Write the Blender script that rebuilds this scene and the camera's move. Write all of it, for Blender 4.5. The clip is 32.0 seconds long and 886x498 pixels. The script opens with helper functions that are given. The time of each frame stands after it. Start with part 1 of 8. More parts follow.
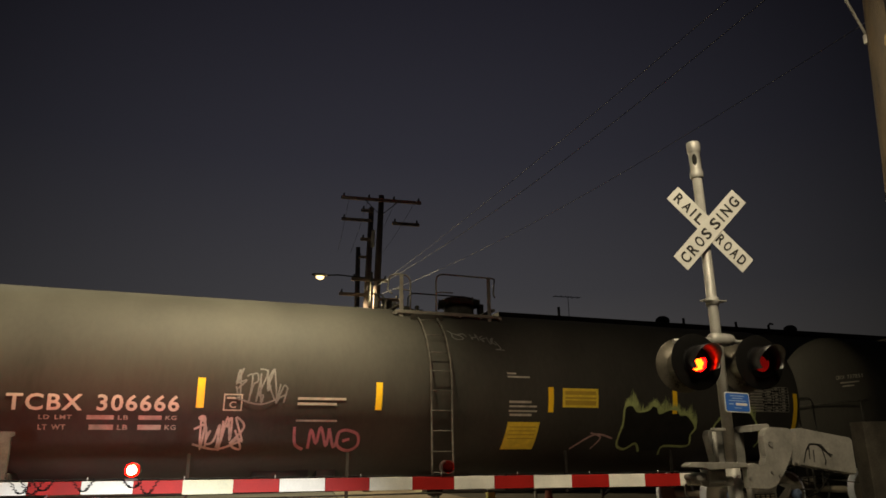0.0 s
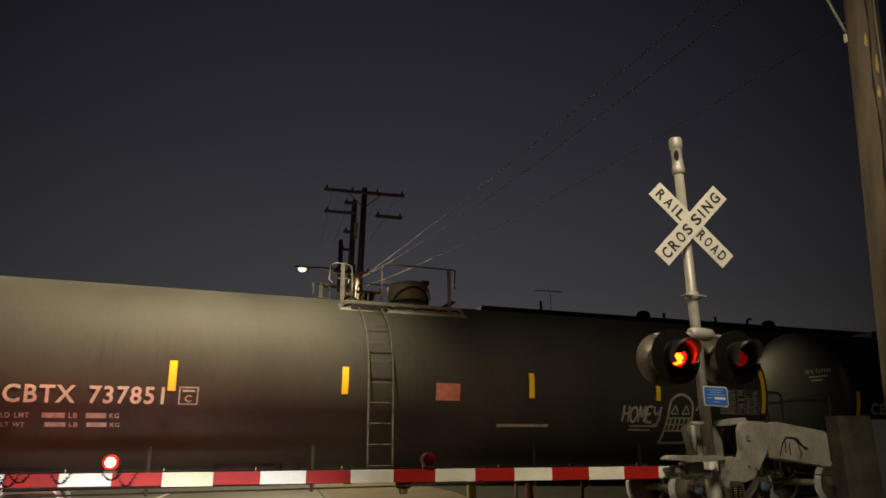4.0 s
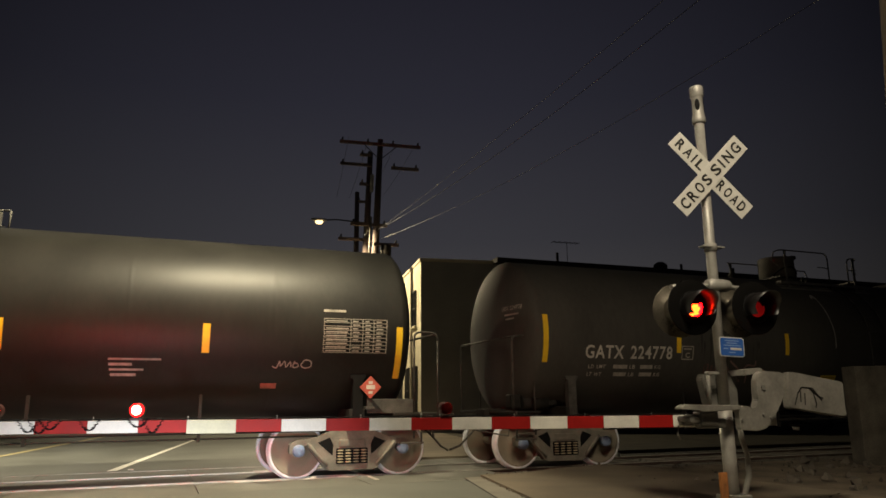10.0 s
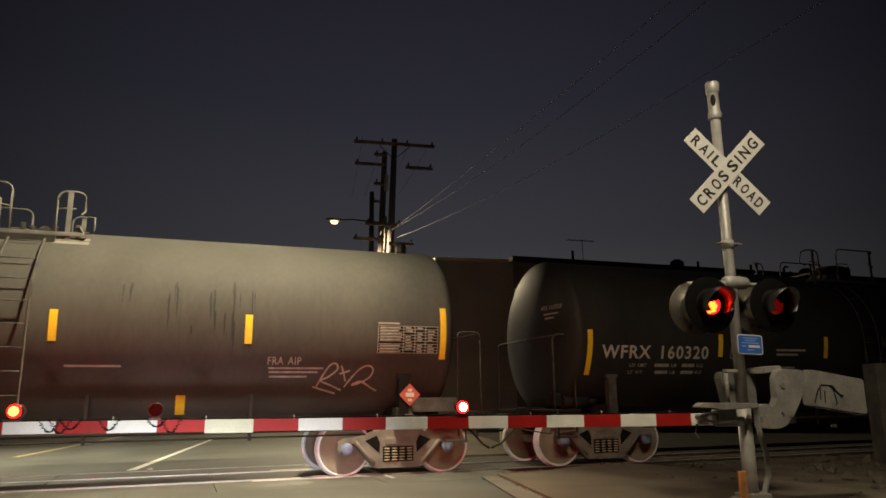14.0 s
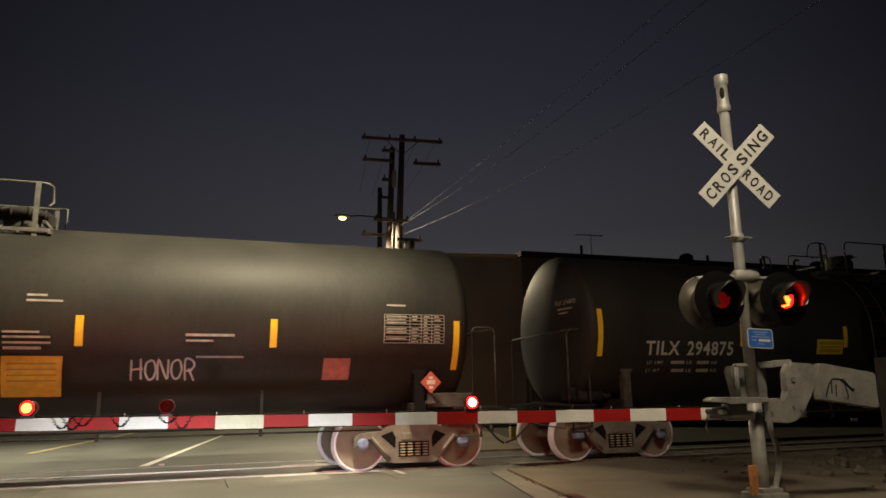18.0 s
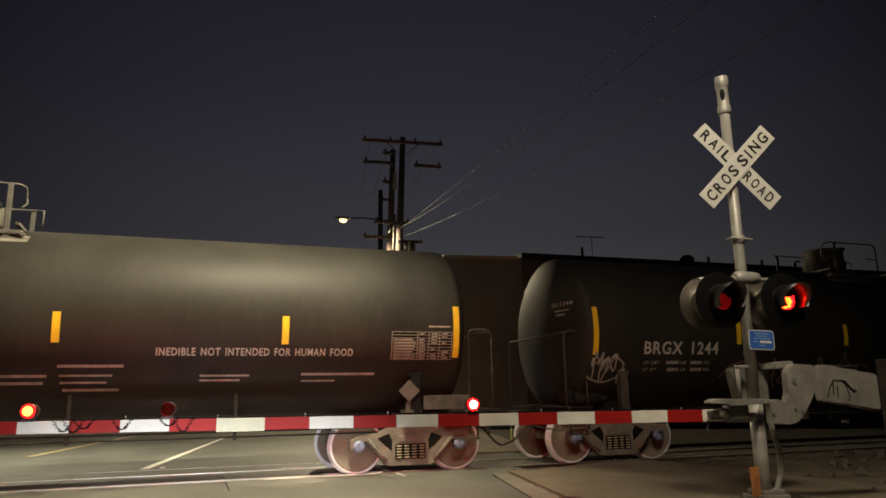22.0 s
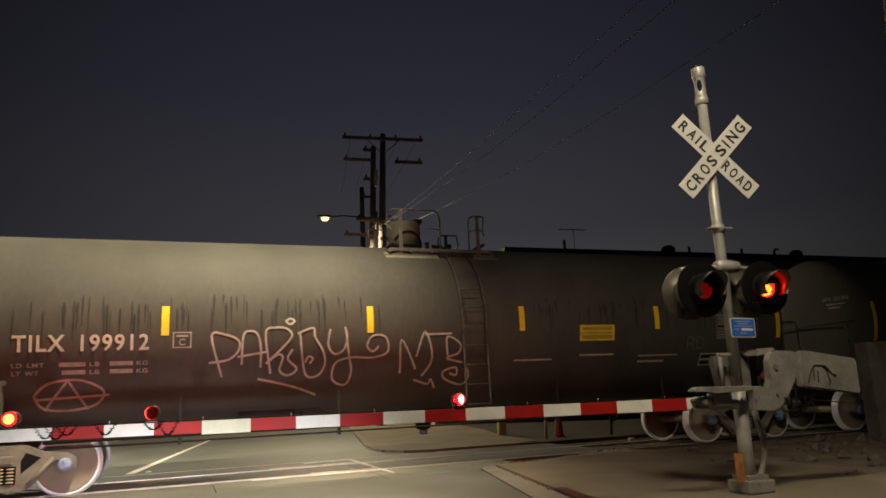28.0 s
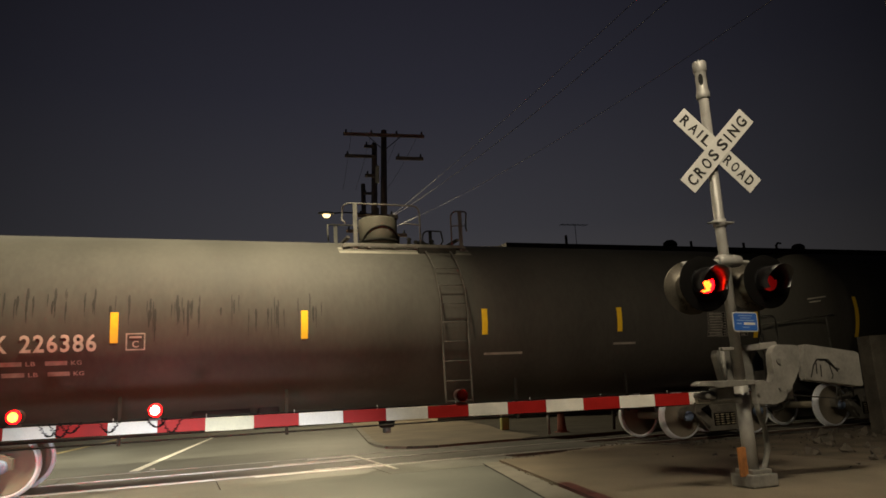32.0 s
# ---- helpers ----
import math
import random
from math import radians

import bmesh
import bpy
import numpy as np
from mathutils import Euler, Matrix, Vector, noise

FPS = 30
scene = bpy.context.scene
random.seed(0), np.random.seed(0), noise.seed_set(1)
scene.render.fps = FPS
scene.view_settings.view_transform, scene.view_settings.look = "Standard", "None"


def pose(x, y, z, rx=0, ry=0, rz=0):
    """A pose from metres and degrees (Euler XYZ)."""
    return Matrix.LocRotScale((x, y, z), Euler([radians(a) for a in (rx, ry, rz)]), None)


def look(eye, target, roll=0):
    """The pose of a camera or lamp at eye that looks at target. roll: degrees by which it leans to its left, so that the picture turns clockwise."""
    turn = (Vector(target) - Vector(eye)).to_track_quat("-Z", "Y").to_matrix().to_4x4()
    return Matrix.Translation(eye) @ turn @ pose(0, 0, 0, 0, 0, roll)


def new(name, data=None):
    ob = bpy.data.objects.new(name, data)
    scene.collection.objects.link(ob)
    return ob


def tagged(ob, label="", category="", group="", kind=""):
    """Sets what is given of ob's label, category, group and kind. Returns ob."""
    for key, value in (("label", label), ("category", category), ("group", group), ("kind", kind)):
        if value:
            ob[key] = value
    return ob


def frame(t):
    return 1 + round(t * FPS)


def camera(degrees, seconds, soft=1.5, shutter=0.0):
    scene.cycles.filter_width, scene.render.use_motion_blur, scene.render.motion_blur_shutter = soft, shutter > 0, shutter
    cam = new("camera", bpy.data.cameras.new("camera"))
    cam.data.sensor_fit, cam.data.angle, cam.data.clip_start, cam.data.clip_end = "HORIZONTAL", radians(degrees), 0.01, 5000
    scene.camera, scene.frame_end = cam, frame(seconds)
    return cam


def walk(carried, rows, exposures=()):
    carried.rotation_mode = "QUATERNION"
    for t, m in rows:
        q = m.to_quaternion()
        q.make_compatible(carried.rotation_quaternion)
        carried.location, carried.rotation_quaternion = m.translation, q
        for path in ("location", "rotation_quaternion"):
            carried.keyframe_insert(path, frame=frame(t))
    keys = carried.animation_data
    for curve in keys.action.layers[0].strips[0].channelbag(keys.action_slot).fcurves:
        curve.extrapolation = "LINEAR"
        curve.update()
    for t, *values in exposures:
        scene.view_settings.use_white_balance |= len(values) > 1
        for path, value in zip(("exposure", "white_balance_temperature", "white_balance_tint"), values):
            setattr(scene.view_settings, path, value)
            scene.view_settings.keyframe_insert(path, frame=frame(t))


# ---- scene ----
# Night at a level crossing: a train of tank cars passes behind a lowered gate.
# x runs along the track, y away from the camera, z up; the signal mast stands at the origin.
cam = camera(63.9, 32.0, soft=1.6, shutter=0.08)
EYE = Vector((-5.786, -6.330, 1.215))


def aim(yaw, pitch, lean):
    """The hand-held camera's pose; yaw from the y axis towards x, lean to its right, in degrees."""
    a, b = radians(yaw), radians(pitch)
    way = Vector((math.sin(a) * math.cos(b), math.cos(a) * math.cos(b), math.sin(b)))
    return look(EYE, EYE + way, -lean)


walk(cam, [
    (0, aim(21.36, 16.59, 0.74)),
    (0.5, aim(21.46, 16.59, 0.65)),
    (1, aim(21.58, 16.62, 0.73)),
    (1.5, aim(21.77, 16.62, 0.79)),
    (2, aim(21.98, 16.56, 0.91)),
    (2.5, aim(22.19, 16.43, 0.94)),
    (3, aim(22.38, 16.29, 0.91)),
    (3.5, aim(22.57, 16.14, 0.84)),
    (5.5, aim(23.27, 15.74, 0.12)),
    (6, aim(23.22, 15.52, 0.16)),
    (6.5, aim(23.05, 15.02, 0.26)),
    (7, aim(22.77, 14.16, 0.30)),
    (7.5, aim(22.50, 13.28, 0.29)),
    (8, aim(22.21, 12.57, 0.21)),
    (8.5, aim(22.00, 12.14, 0.15)),
    (9, aim(21.78, 12.06, 0.32)),
    (9.5, aim(21.56, 12.07, 0.35)),
    (10, aim(21.38, 12.17, 0.51)),
    (10.5, aim(21.17, 12.22, 0.56)),
    (11, aim(20.89, 12.28, 0.63)),
    (11.5, aim(20.59, 12.21, 0.58)),
    (12, aim(20.36, 12.17, 0.62)),
    (12.5, aim(20.22, 12.13, 0.61)),
    (13, aim(20.18, 12.10, 0.58)),
    (13.5, aim(20.17, 12.11, 0.62)),
    (14, aim(20.15, 12.10, 0.69)),
    (14.5, aim(20.09, 12.09, 0.72)),
    (16.5, aim(19.73, 11.90, 0.88)),
    (17, aim(19.64, 11.86, 0.90)),
    (17.5, aim(19.53, 11.81, 0.91)),
    (18, aim(19.46, 11.75, 0.91)),
    (18.5, aim(19.41, 11.70, 0.95)),
    (19, aim(19.31, 11.67, 0.91)),
    (19.5, aim(19.21, 11.63, 0.95)),
    (20, aim(19.13, 11.63, 0.94)),
    (20.5, aim(19.06, 11.66, 0.94)),
    (21, aim(19.12, 11.72, 0.89)),
    (21.5, aim(19.23, 11.83, 0.95)),
    (22, aim(19.40, 11.92, 1.02)),
    (22.5, aim(19.61, 11.99, 1.08)),
    (23, aim(19.75, 12.02, 1.25)),
    (23.5, aim(19.82, 12.05, 1.42)),
    (24, aim(19.87, 12.02, 1.69)),
    (24.5, aim(19.89, 11.90, 2.01)),
    (25, aim(19.88, 11.75, 2.18)),
    (25.5, aim(19.95, 11.65, 2.31)),
    (27.5, aim(20.68, 11.56, 2.52)),
    (28, aim(20.80, 11.54, 2.64)),
    (28.5, aim(20.92, 11.47, 2.70)),
    (29, aim(20.91, 11.43, 2.75)),
    (29.5, aim(20.87, 11.36, 2.76)),
    (30, aim(20.81, 11.32, 2.81)),
    (30.5, aim(20.77, 11.28, 2.83)),
    (31, aim(20.73, 11.27, 2.90)),
    (31.5, aim(20.69, 11.24, 2.89)),
    (32, aim(20.64, 11.23, 2.97)),
], exposures=[(0, 0.26, 6900, 10), (5.5, 0.2, 6900, 10), (7, 0.12, 6800, 11), (9.5, 0.0, 6550, 13), (32, 0.0, 6550, 13)])

# ---- light ----
world = bpy.data.worlds.new("night_sky")
scene.world = world
world.use_nodes = True
wn, wl = world.node_tree.nodes, world.node_tree.links
wn.clear()
w_out, w_bg = wn.new("ShaderNodeOutputWorld"), wn.new("ShaderNodeBackground")
w_co, w_sep, w_ramp = wn.new("ShaderNodeTexCoord"), wn.new("ShaderNodeSeparateXYZ"), wn.new("ShaderNodeValToRGB")
wl.new(w_co.outputs["Generated"], w_sep.inputs[0])
wl.new(w_sep.outputs["Z"], w_ramp.inputs[0])
w_ramp.color_ramp.elements[0].position, w_ramp.color_ramp.elements[0].color = 0.0, (0.064, 0.060, 0.055, 1)
w_ramp.color_ramp.elements[1].position, w_ramp.color_ramp.elements[1].color = 0.62, (0.0112, 0.0110, 0.0172, 1)
mid = w_ramp.color_ramp.elements.new(0.22)
mid.color = (0.0285, 0.0285, 0.0332, 1)
mid = w_ramp.color_ramp.elements.new(0.40)
mid.color = (0.0174, 0.0176, 0.0248, 1)
# The town's glow is a little stronger over the far street.
w_dot, w_map = wn.new("ShaderNodeVectorMath"), wn.new("ShaderNodeMapRange")
w_dot.operation = "DOT_PRODUCT"
w_dot.inputs[1].default_value = (0.295, 0.92, 0.259)
wl.new(w_co.outputs["Generated"], w_dot.inputs[0])
wl.new(w_dot.outputs["Value"], w_map.inputs["Value"])
w_map.inputs["From Min"].default_value, w_map.inputs["From Max"].default_value = 0.77, 1.0
w_map.inputs["To Min"].default_value, w_map.inputs["To Max"].default_value = 0.22, 1.25
wl.new(w_map.outputs[0], w_bg.inputs[1])
wl.new(w_ramp.outputs[0], w_bg.inputs[0])
wl.new(w_bg.outputs[0], w_out.inputs[0])


def lamp(name, kind, m, energy, color, size=0.2, spot=90.0, blend=1.0):
    data = bpy.data.lights.new(name, kind)
    data.energy, data.color = energy, color
    data.shadow_soft_size = size
    if kind == "SPOT":
        data.spot_size, data.spot_blend = radians(spot), blend
    ob = new(name, data)
    ob.matrix_world = m
    return ob


# Sodium-white street lamp over the road on this side of the track, above the picture.
NEAR_LAMP = Vector((-4.3, 2.2, 9.5))
lamp("near_lamp_light", "SPOT", look(NEAR_LAMP - Vector((0, 0, 0.25)), (-7.5, 6.0, 0.2)), 8400, (1.0, 0.885, 0.575), 0.18, 98, 0.85)
# Made-up fill lamp, unseen, beyond the track over the left lanes of the road.
SIDE_FILL = Vector((-13.4, 13.2, 9.6))
lamp("side_fill_light", "SPOT", look(SIDE_FILL - Vector((0, 0, 0.25)), (-9.6, 11.4, 0.0)), 7500, (1.0, 0.90, 0.62), 0.18, 98, 1.0)
# Street lamp on the far side, seen over the train.
FAR_LAMP = Vector((0.14, 23.6, 9.0))
lamp("far_lamp_light", "SPOT", look(FAR_LAMP - Vector((0, 0, 0.26)), (0.14, 22.4, 0.0)), 3400, (1.0, 0.84, 0.52), 0.12, 176, 0.3)
# Dim overhead fill lamp, made up and unseen, brightening mast and pavement.
FILL_LAMP = Vector((-2.7, -4.4, 8.2))
lamp("fill_lamp_light", "SPOT", look(FILL_LAMP - Vector((0, 0, 0.25)), (0.4, 0.5, 0.9)), 2050, (1.0, 0.87, 0.62), 1.0, 84, 1.0)
# Added low beams for an unbuilt car waiting at the gate, with the camera aboard.
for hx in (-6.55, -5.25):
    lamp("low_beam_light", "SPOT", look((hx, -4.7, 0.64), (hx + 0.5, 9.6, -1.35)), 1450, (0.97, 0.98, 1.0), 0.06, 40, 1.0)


# ---- materials ----
def material(name, color, rough=0.6, metal=0.0, vary=0.25, scale=3.0, fine=40.0, bump=0.15, random_tint=0.0, coat=0.0, stretch=(1, 1, 1), second=None, spec=0.5):
    """A surface with variation at two scales: broad stains and fine grain, which also drive gloss and relief."""
    m = bpy.data.materials.new(name)
    m.use_nodes = True
    n, l = m.node_tree.nodes, m.node_tree.links
    b = n["Principled BSDF"]
    co = n.new("ShaderNodeTexCoord")
    mp = n.new("ShaderNodeMapping")
    mp.inputs["Scale"].default_value = stretch
    l.new(co.outputs["Object"], mp.inputs[0])
    broad, grain = n.new("ShaderNodeTexNoise"), n.new("ShaderNodeTexNoise")
    broad.inputs["Scale"].default_value, broad.inputs["Detail"].default_value = scale, 5
    grain.inputs["Scale"].default_value, grain.inputs["Detail"].default_value = fine, 3
    l.new(mp.outputs[0], broad.inputs[0])
    l.new(mp.outputs[0], grain.inputs[0])
    ramp = n.new("ShaderNodeValToRGB")
    dark = second if second else tuple(c * (1 - vary) for c in color)
    light = tuple(min(1.0, c * (1 + vary * 0.6)) for c in color)
    ramp.color_ramp.elements[0].position, ramp.color_ramp.elements[0].color = 0.32, (*dark, 1)
    ramp.color_ramp.elements[1].position, ramp.color_ramp.elements[1].color = 0.68, (*light, 1)
    mixv = n.new("ShaderNodeMath")
    mixv.operation = "MULTIPLY_ADD"
    mixv.inputs[1].default_value = 0.72
    gscale = n.new("ShaderNodeMath")
    gscale.operation = "MULTIPLY"
    gscale.inputs[1].default_value = 0.28
    l.new(grain.outputs["Fac"], gscale.inputs[0])
    l.new(broad.outputs["Fac"], mixv.inputs[0])
    l.new(gscale.outputs[0], mixv.inputs[2])
    l.new(mixv.outputs[0], ramp.inputs[0])
    last = ramp.outputs[0]
    if random_tint:
        info, hsv = n.new("ShaderNodeObjectInfo"), n.new("ShaderNodeHueSaturation")
        vr = n.new("ShaderNodeMapRange")
        vr.inputs["To Min"].default_value, vr.inputs["To Max"].default_value = 1 - random_tint, 1 + random_tint
        l.new(info.outputs["Random"], vr.inputs["Value"])
        l.new(vr.outputs[0], hsv.inputs["Value"])
        l.new(last, hsv.inputs["Color"])
        last = hsv.outputs[0]
    l.new(last, b.inputs["Base Color"])
    rr = n.new("ShaderNodeMapRange")
    rr.inputs["To Min"].default_value, rr.inputs["To Max"].default_value = max(0.02, rough - 0.12), min(1.0, rough + 0.12)
    l.new(mixv.outputs[0], rr.inputs["Value"])
    l.new(rr.outputs[0], b.inputs["Roughness"])
    b.inputs["Metallic"].default_value = metal
    b.inputs["Coat Weight"].default_value = coat
    b.inputs["Specular IOR Level"].default_value = spec
    bp = n.new("ShaderNodeBump")
    bp.inputs["Strength"].default_value, bp.inputs["Distance"].default_value = bump, 0.01
    l.new(grain.outputs["Fac"], bp.inputs["Height"])
    l.new(bp.outputs[0], b.inputs["Normal"])
    return m


def glow(name, color, strength):
    m = bpy.data.materials.new(name)
    m.use_nodes = True
    b = m.node_tree.nodes["Principled BSDF"]
    b.inputs["Base Color"].default_value = (*[min(1, c) for c in color], 1)
    b.inputs["Emission Color"].default_value = (*color, 1)
    b.inputs["Emission Strength"].default_value = strength
    b.inputs["Roughness"].default_value = 0.3
    return m


ASPHALT = material("asphalt", (0.122, 0.125, 0.112), 0.62, vary=0.35, scale=0.7, fine=55, bump=0.35)
CONCRETE = material("concrete", (0.20, 0.165, 0.12), 0.85, vary=0.35, scale=0.8, fine=45, bump=0.3)
KERB = material("kerb_concrete", (0.205, 0.19, 0.16), 0.85, vary=0.3, scale=2, fine=60, bump=0.3)
KERB_RED = material("red_kerb_paint", (0.10, 0.03, 0.026), 0.7, vary=0.5, scale=5, fine=60, bump=0.3)
YARD = material("dark_yard_dirt", (0.055, 0.048, 0.037), 0.95, vary=0.6, scale=1.1, fine=30, bump=0.6)
DIRT = material("packed_dirt", (0.15, 0.12, 0.085), 0.95, vary=0.6, scale=1.3, fine=30, bump=0.6)
BALLAST = material("track_ballast", (0.105, 0.10, 0.088), 0.95, vary=0.5, scale=6, fine=50, bump=0.6)
RUBBLE = material("rubble_stone", (0.14, 0.12, 0.095), 0.9, vary=0.4, scale=6, fine=50, bump=0.4, random_tint=0.3)
PANEL = material("crossing_panel", (0.132, 0.131, 0.116), 0.6, vary=0.35, scale=1.4, fine=60, bump=0.3)
RAIL_TOP = material("polished_rail_head", (0.80, 0.79, 0.76), 0.38, metal=0.75, vary=0.15, scale=4, fine=90, bump=0.03)
EDGE_STEEL = material("pale_edge_steel", (0.60, 0.58, 0.52), 0.5, metal=0.2, vary=0.5, scale=4, fine=40, bump=0.1)
WORN_ANGLE = material("worn_steel_angle", (0.42, 0.41, 0.38), 0.45, metal=0.6, vary=0.5, scale=5, fine=40, bump=0.1)
RAIL_SIDE = material("rusty_rail_web", (0.09, 0.06, 0.045), 0.85, vary=0.4, scale=6, fine=60)
TIE = material("weathered_tie", (0.08, 0.068, 0.056), 0.9, vary=0.4, scale=5, fine=50, random_tint=0.2)
LINE_WHITE = material("worn_white_road_paint", (0.78, 0.76, 0.70), 0.6, vary=0.25, scale=5, fine=60)
LINE_YELLOW = material("worn_yellow_road_paint", (0.50, 0.42, 0.22), 0.6, vary=0.45, scale=5, fine=60)
GALV = material("galvanised_steel", (0.37, 0.36, 0.335), 0.45, metal=0.25, vary=0.25, scale=6, fine=70, bump=0.08)
GREY_PAINT = material("weathered_grey_paint", (0.225, 0.215, 0.195), 0.65, vary=0.4, scale=4, fine=30, bump=0.06)
DARK_STEEL = material("dark_steel", (0.05, 0.045, 0.04), 0.6, metal=0.3, vary=0.4, scale=6, fine=60)
BLACK = material("matt_black_paint", (0.005, 0.005, 0.005), 0.7, vary=0.3, scale=6, fine=60, bump=0.05, spec=0.15)
SIGN_WHITE = material("sign_white_sheeting", (0.58, 0.57, 0.535), 0.5, vary=0.12, scale=5, fine=60, bump=0.05)
SIGN_BLACK = material("sign_black_paint", (0.015, 0.014, 0.013), 0.5, vary=0.2, scale=8, fine=60, bump=0.03)
SIGN_BLUE = material("blue_sign_sheeting", (0.025, 0.11, 0.42), 0.45, vary=0.15, scale=8, fine=60, bump=0.03)
GATE_WHITE = material("gate_white_sheeting", (0.74, 0.72, 0.66), 0.5, vary=0.18, scale=4, fine=60, bump=0.05, random_tint=0.08)
GATE_OLD = material("yellowed_gate_sheeting", (0.55, 0.53, 0.36), 0.5, vary=0.2, scale=4, fine=60, bump=0.05)
GATE_RED = material("gate_red_sheeting", (0.33, 0.012, 0.010), 0.55, vary=0.22, scale=4, fine=60, bump=0.05, random_tint=0.1, spec=0.2)
RUST = material("rusty_orange_steel", (0.36, 0.14, 0.04), 0.85, vary=0.5, scale=7, fine=50, bump=0.3)
RED_LENS = material("unlit_red_lens", (0.05, 0.004, 0.003), 0.9, vary=0.2, scale=20, fine=90, bump=0.1, spec=0.0)
LAMP_BLACK = material("sun_faded_black_paint", (0.004, 0.0036, 0.0034), 0.8, vary=0.3, scale=6, fine=60, bump=0.05, spec=0.08)
LIT_MAST = glow("lit_signal_lens_bulb", (1.0, 0.038, 0.003), 24.0)
LIT_MAST_RED = glow("lit_signal_lens_red", (1.0, 0.002, 0.0025), 24.0)
RESTING_LENS = glow("fading_signal_lens", (1.0, 0.014, 0.012), 0.075)
LIT_GATE = glow("lit_gate_lens_red", (1.0, 0.0015, 0.0012), 42.0)
LIT_GATE_BULB = glow("lit_gate_lens_bulb", (1.0, 0.52, 0.30), 22.0)
LIT_GATE_BACK = glow("lit_gate_back_lens", (1.0, 0.0008, 0.0006), 2300.0)
LIT_TIP = glow("lit_tip_lens_bulb", (1.0, 0.30, 0.03), 9.0)
LAMP_GLASS = glow("lit_street_lamp_lens", (1.0, 0.74, 0.34), 2.6)
WHITE_GLOW = glow("lit_white_headlight", (1.0, 0.86, 0.62), 30.0)
WARM_GLOW = glow("lit_warm_window", (1.0, 0.72, 0.38), 2.2)
WARM_HEAD = glow("lit_warm_headlight", (1.0, 0.60, 0.26), 2.8)
RED_TAIL = glow("lit_tail_light", (1.0, 0.05, 0.02), 8.0)
POLE_WOOD = material("creosoted_pole_wood", (0.20, 0.15, 0.13), 0.85, vary=0.45, scale=3, fine=30, bump=0.5, stretch=(6, 6, 0.6))
NEAR_WOOD = material("brown_pole_wood", (0.044, 0.028, 0.0115), 0.7, vary=0.95, scale=2.2, fine=22, bump=1.0, stretch=(6, 6, 0.7), second=(0.012, 0.008, 0.004))
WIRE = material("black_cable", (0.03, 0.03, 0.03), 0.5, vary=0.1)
# Paler twin of the black cable; the lamp's gleam is put into its colour.
WIRE_LIT = material("lit_tone_cable", (0.22, 0.215, 0.20), 0.5, metal=0.0, vary=0.1)
CREAM_WALL = material("cream_stucco", (0.55, 0.50, 0.36), 0.9, vary=0.2, scale=0.8, fine=25, bump=0.3)
GREY_WALL = material("grey_block_wall", (0.17, 0.175, 0.17), 0.9, vary=0.3, scale=0.6, fine=25, bump=0.3)
FRONT_WALL = material("pale_grey_front_wall", (0.33, 0.32, 0.29), 0.9, vary=0.25, scale=0.5, fine=25, bump=0.2)
ROOF_DARK = material("dark_roofing", (0.03, 0.028, 0.026), 0.9, vary=0.3, scale=2, fine=30)
DARK_GLASS = material("dark_window_glass", (0.02, 0.022, 0.025), 0.12, vary=0.2, scale=3, fine=20, bump=0.02)
FOLIAGE = material("leaf_green", (0.05, 0.06, 0.022), 0.7, vary=0.5, scale=2, fine=20, random_tint=0.25)
PALM_LEAF = material("palm_frond", (0.05, 0.06, 0.025), 0.7, vary=0.4, scale=3, fine=20)
BARK = material("palm_bark", (0.09, 0.07, 0.05), 0.9, vary=0.4, scale=6, fine=30)
LETTER = material("white_stencil_paint", (0.46, 0.435, 0.385), 0.6, vary=0.22, scale=9, fine=80, bump=0.05)
LETTER_DIM = material("dusty_white_stencil_paint", (0.33, 0.31, 0.27), 0.7, vary=0.4, scale=9, fine=80, bump=0.05)
YELLOW = material("yellow_reflective_tape", (0.80, 0.51, 0.02), 0.45, vary=0.12, scale=9, fine=70, bump=0.05)
YELLOW_SIGN = material("yellow_notice_sheet", (0.62, 0.46, 0.045), 0.55, vary=0.25, scale=9, fine=70, bump=0.05)
BROWN_PRINT = material("dark_print", (0.36, 0.24, 0.025), 0.6, vary=0.2)
PLACARD_RED = material("red_placard", (0.40, 0.085, 0.06), 0.5, vary=0.2, scale=9, fine=70, bump=0.05)
PLACARD_WHITE = material("white_placard_print", (0.52, 0.49, 0.45), 0.5, vary=0.2, scale=9, fine=70, bump=0.05)
PALE_RED = material("faded_red_sheet", (0.38, 0.13, 0.10), 0.6, vary=0.35, scale=9, fine=70, bump=0.05)
GREY_SHEET = material("bare_grey_placard_holder", (0.08, 0.075, 0.07), 0.55, vary=0.3, scale=9, fine=70, bump=0.05)
SPRAY_WHITE = material("white_spray_paint", (0.36, 0.34, 0.30), 0.7, vary=0.4, scale=6, fine=60, bump=0.02)
SPRAY_PINK = material("pink_spray_paint", (0.32, 0.12, 0.15), 0.7, vary=0.4, scale=6, fine=60, bump=0.02)
SPRAY_SALMON = material("salmon_spray_paint", (0.19, 0.115, 0.095), 0.7, vary=0.4, scale=6, fine=60, bump=0.02)
SPRAY_FAINT = material("faded_pink_spray_paint", (0.12, 0.062, 0.052), 0.75, vary=0.6, scale=7, fine=50, bump=0.02)
SPRAY_GREEN = material("pale_green_spray_paint", (0.33, 0.385, 0.155), 0.7, vary=0.4, scale=6, fine=60, bump=0.02)
SPRAY_GREY = material("faint_grey_spray_paint", (0.12, 0.12, 0.12), 0.7, vary=0.4, scale=6, fine=60, bump=0.02)
OILY = material("oily_black_stain", (0.012, 0.011, 0.010), 0.7, vary=0.4, scale=5, fine=40, spec=0.12)
GRIME = material("dark_grime_run", (0.017, 0.0158, 0.0138), 0.8, vary=0.3)
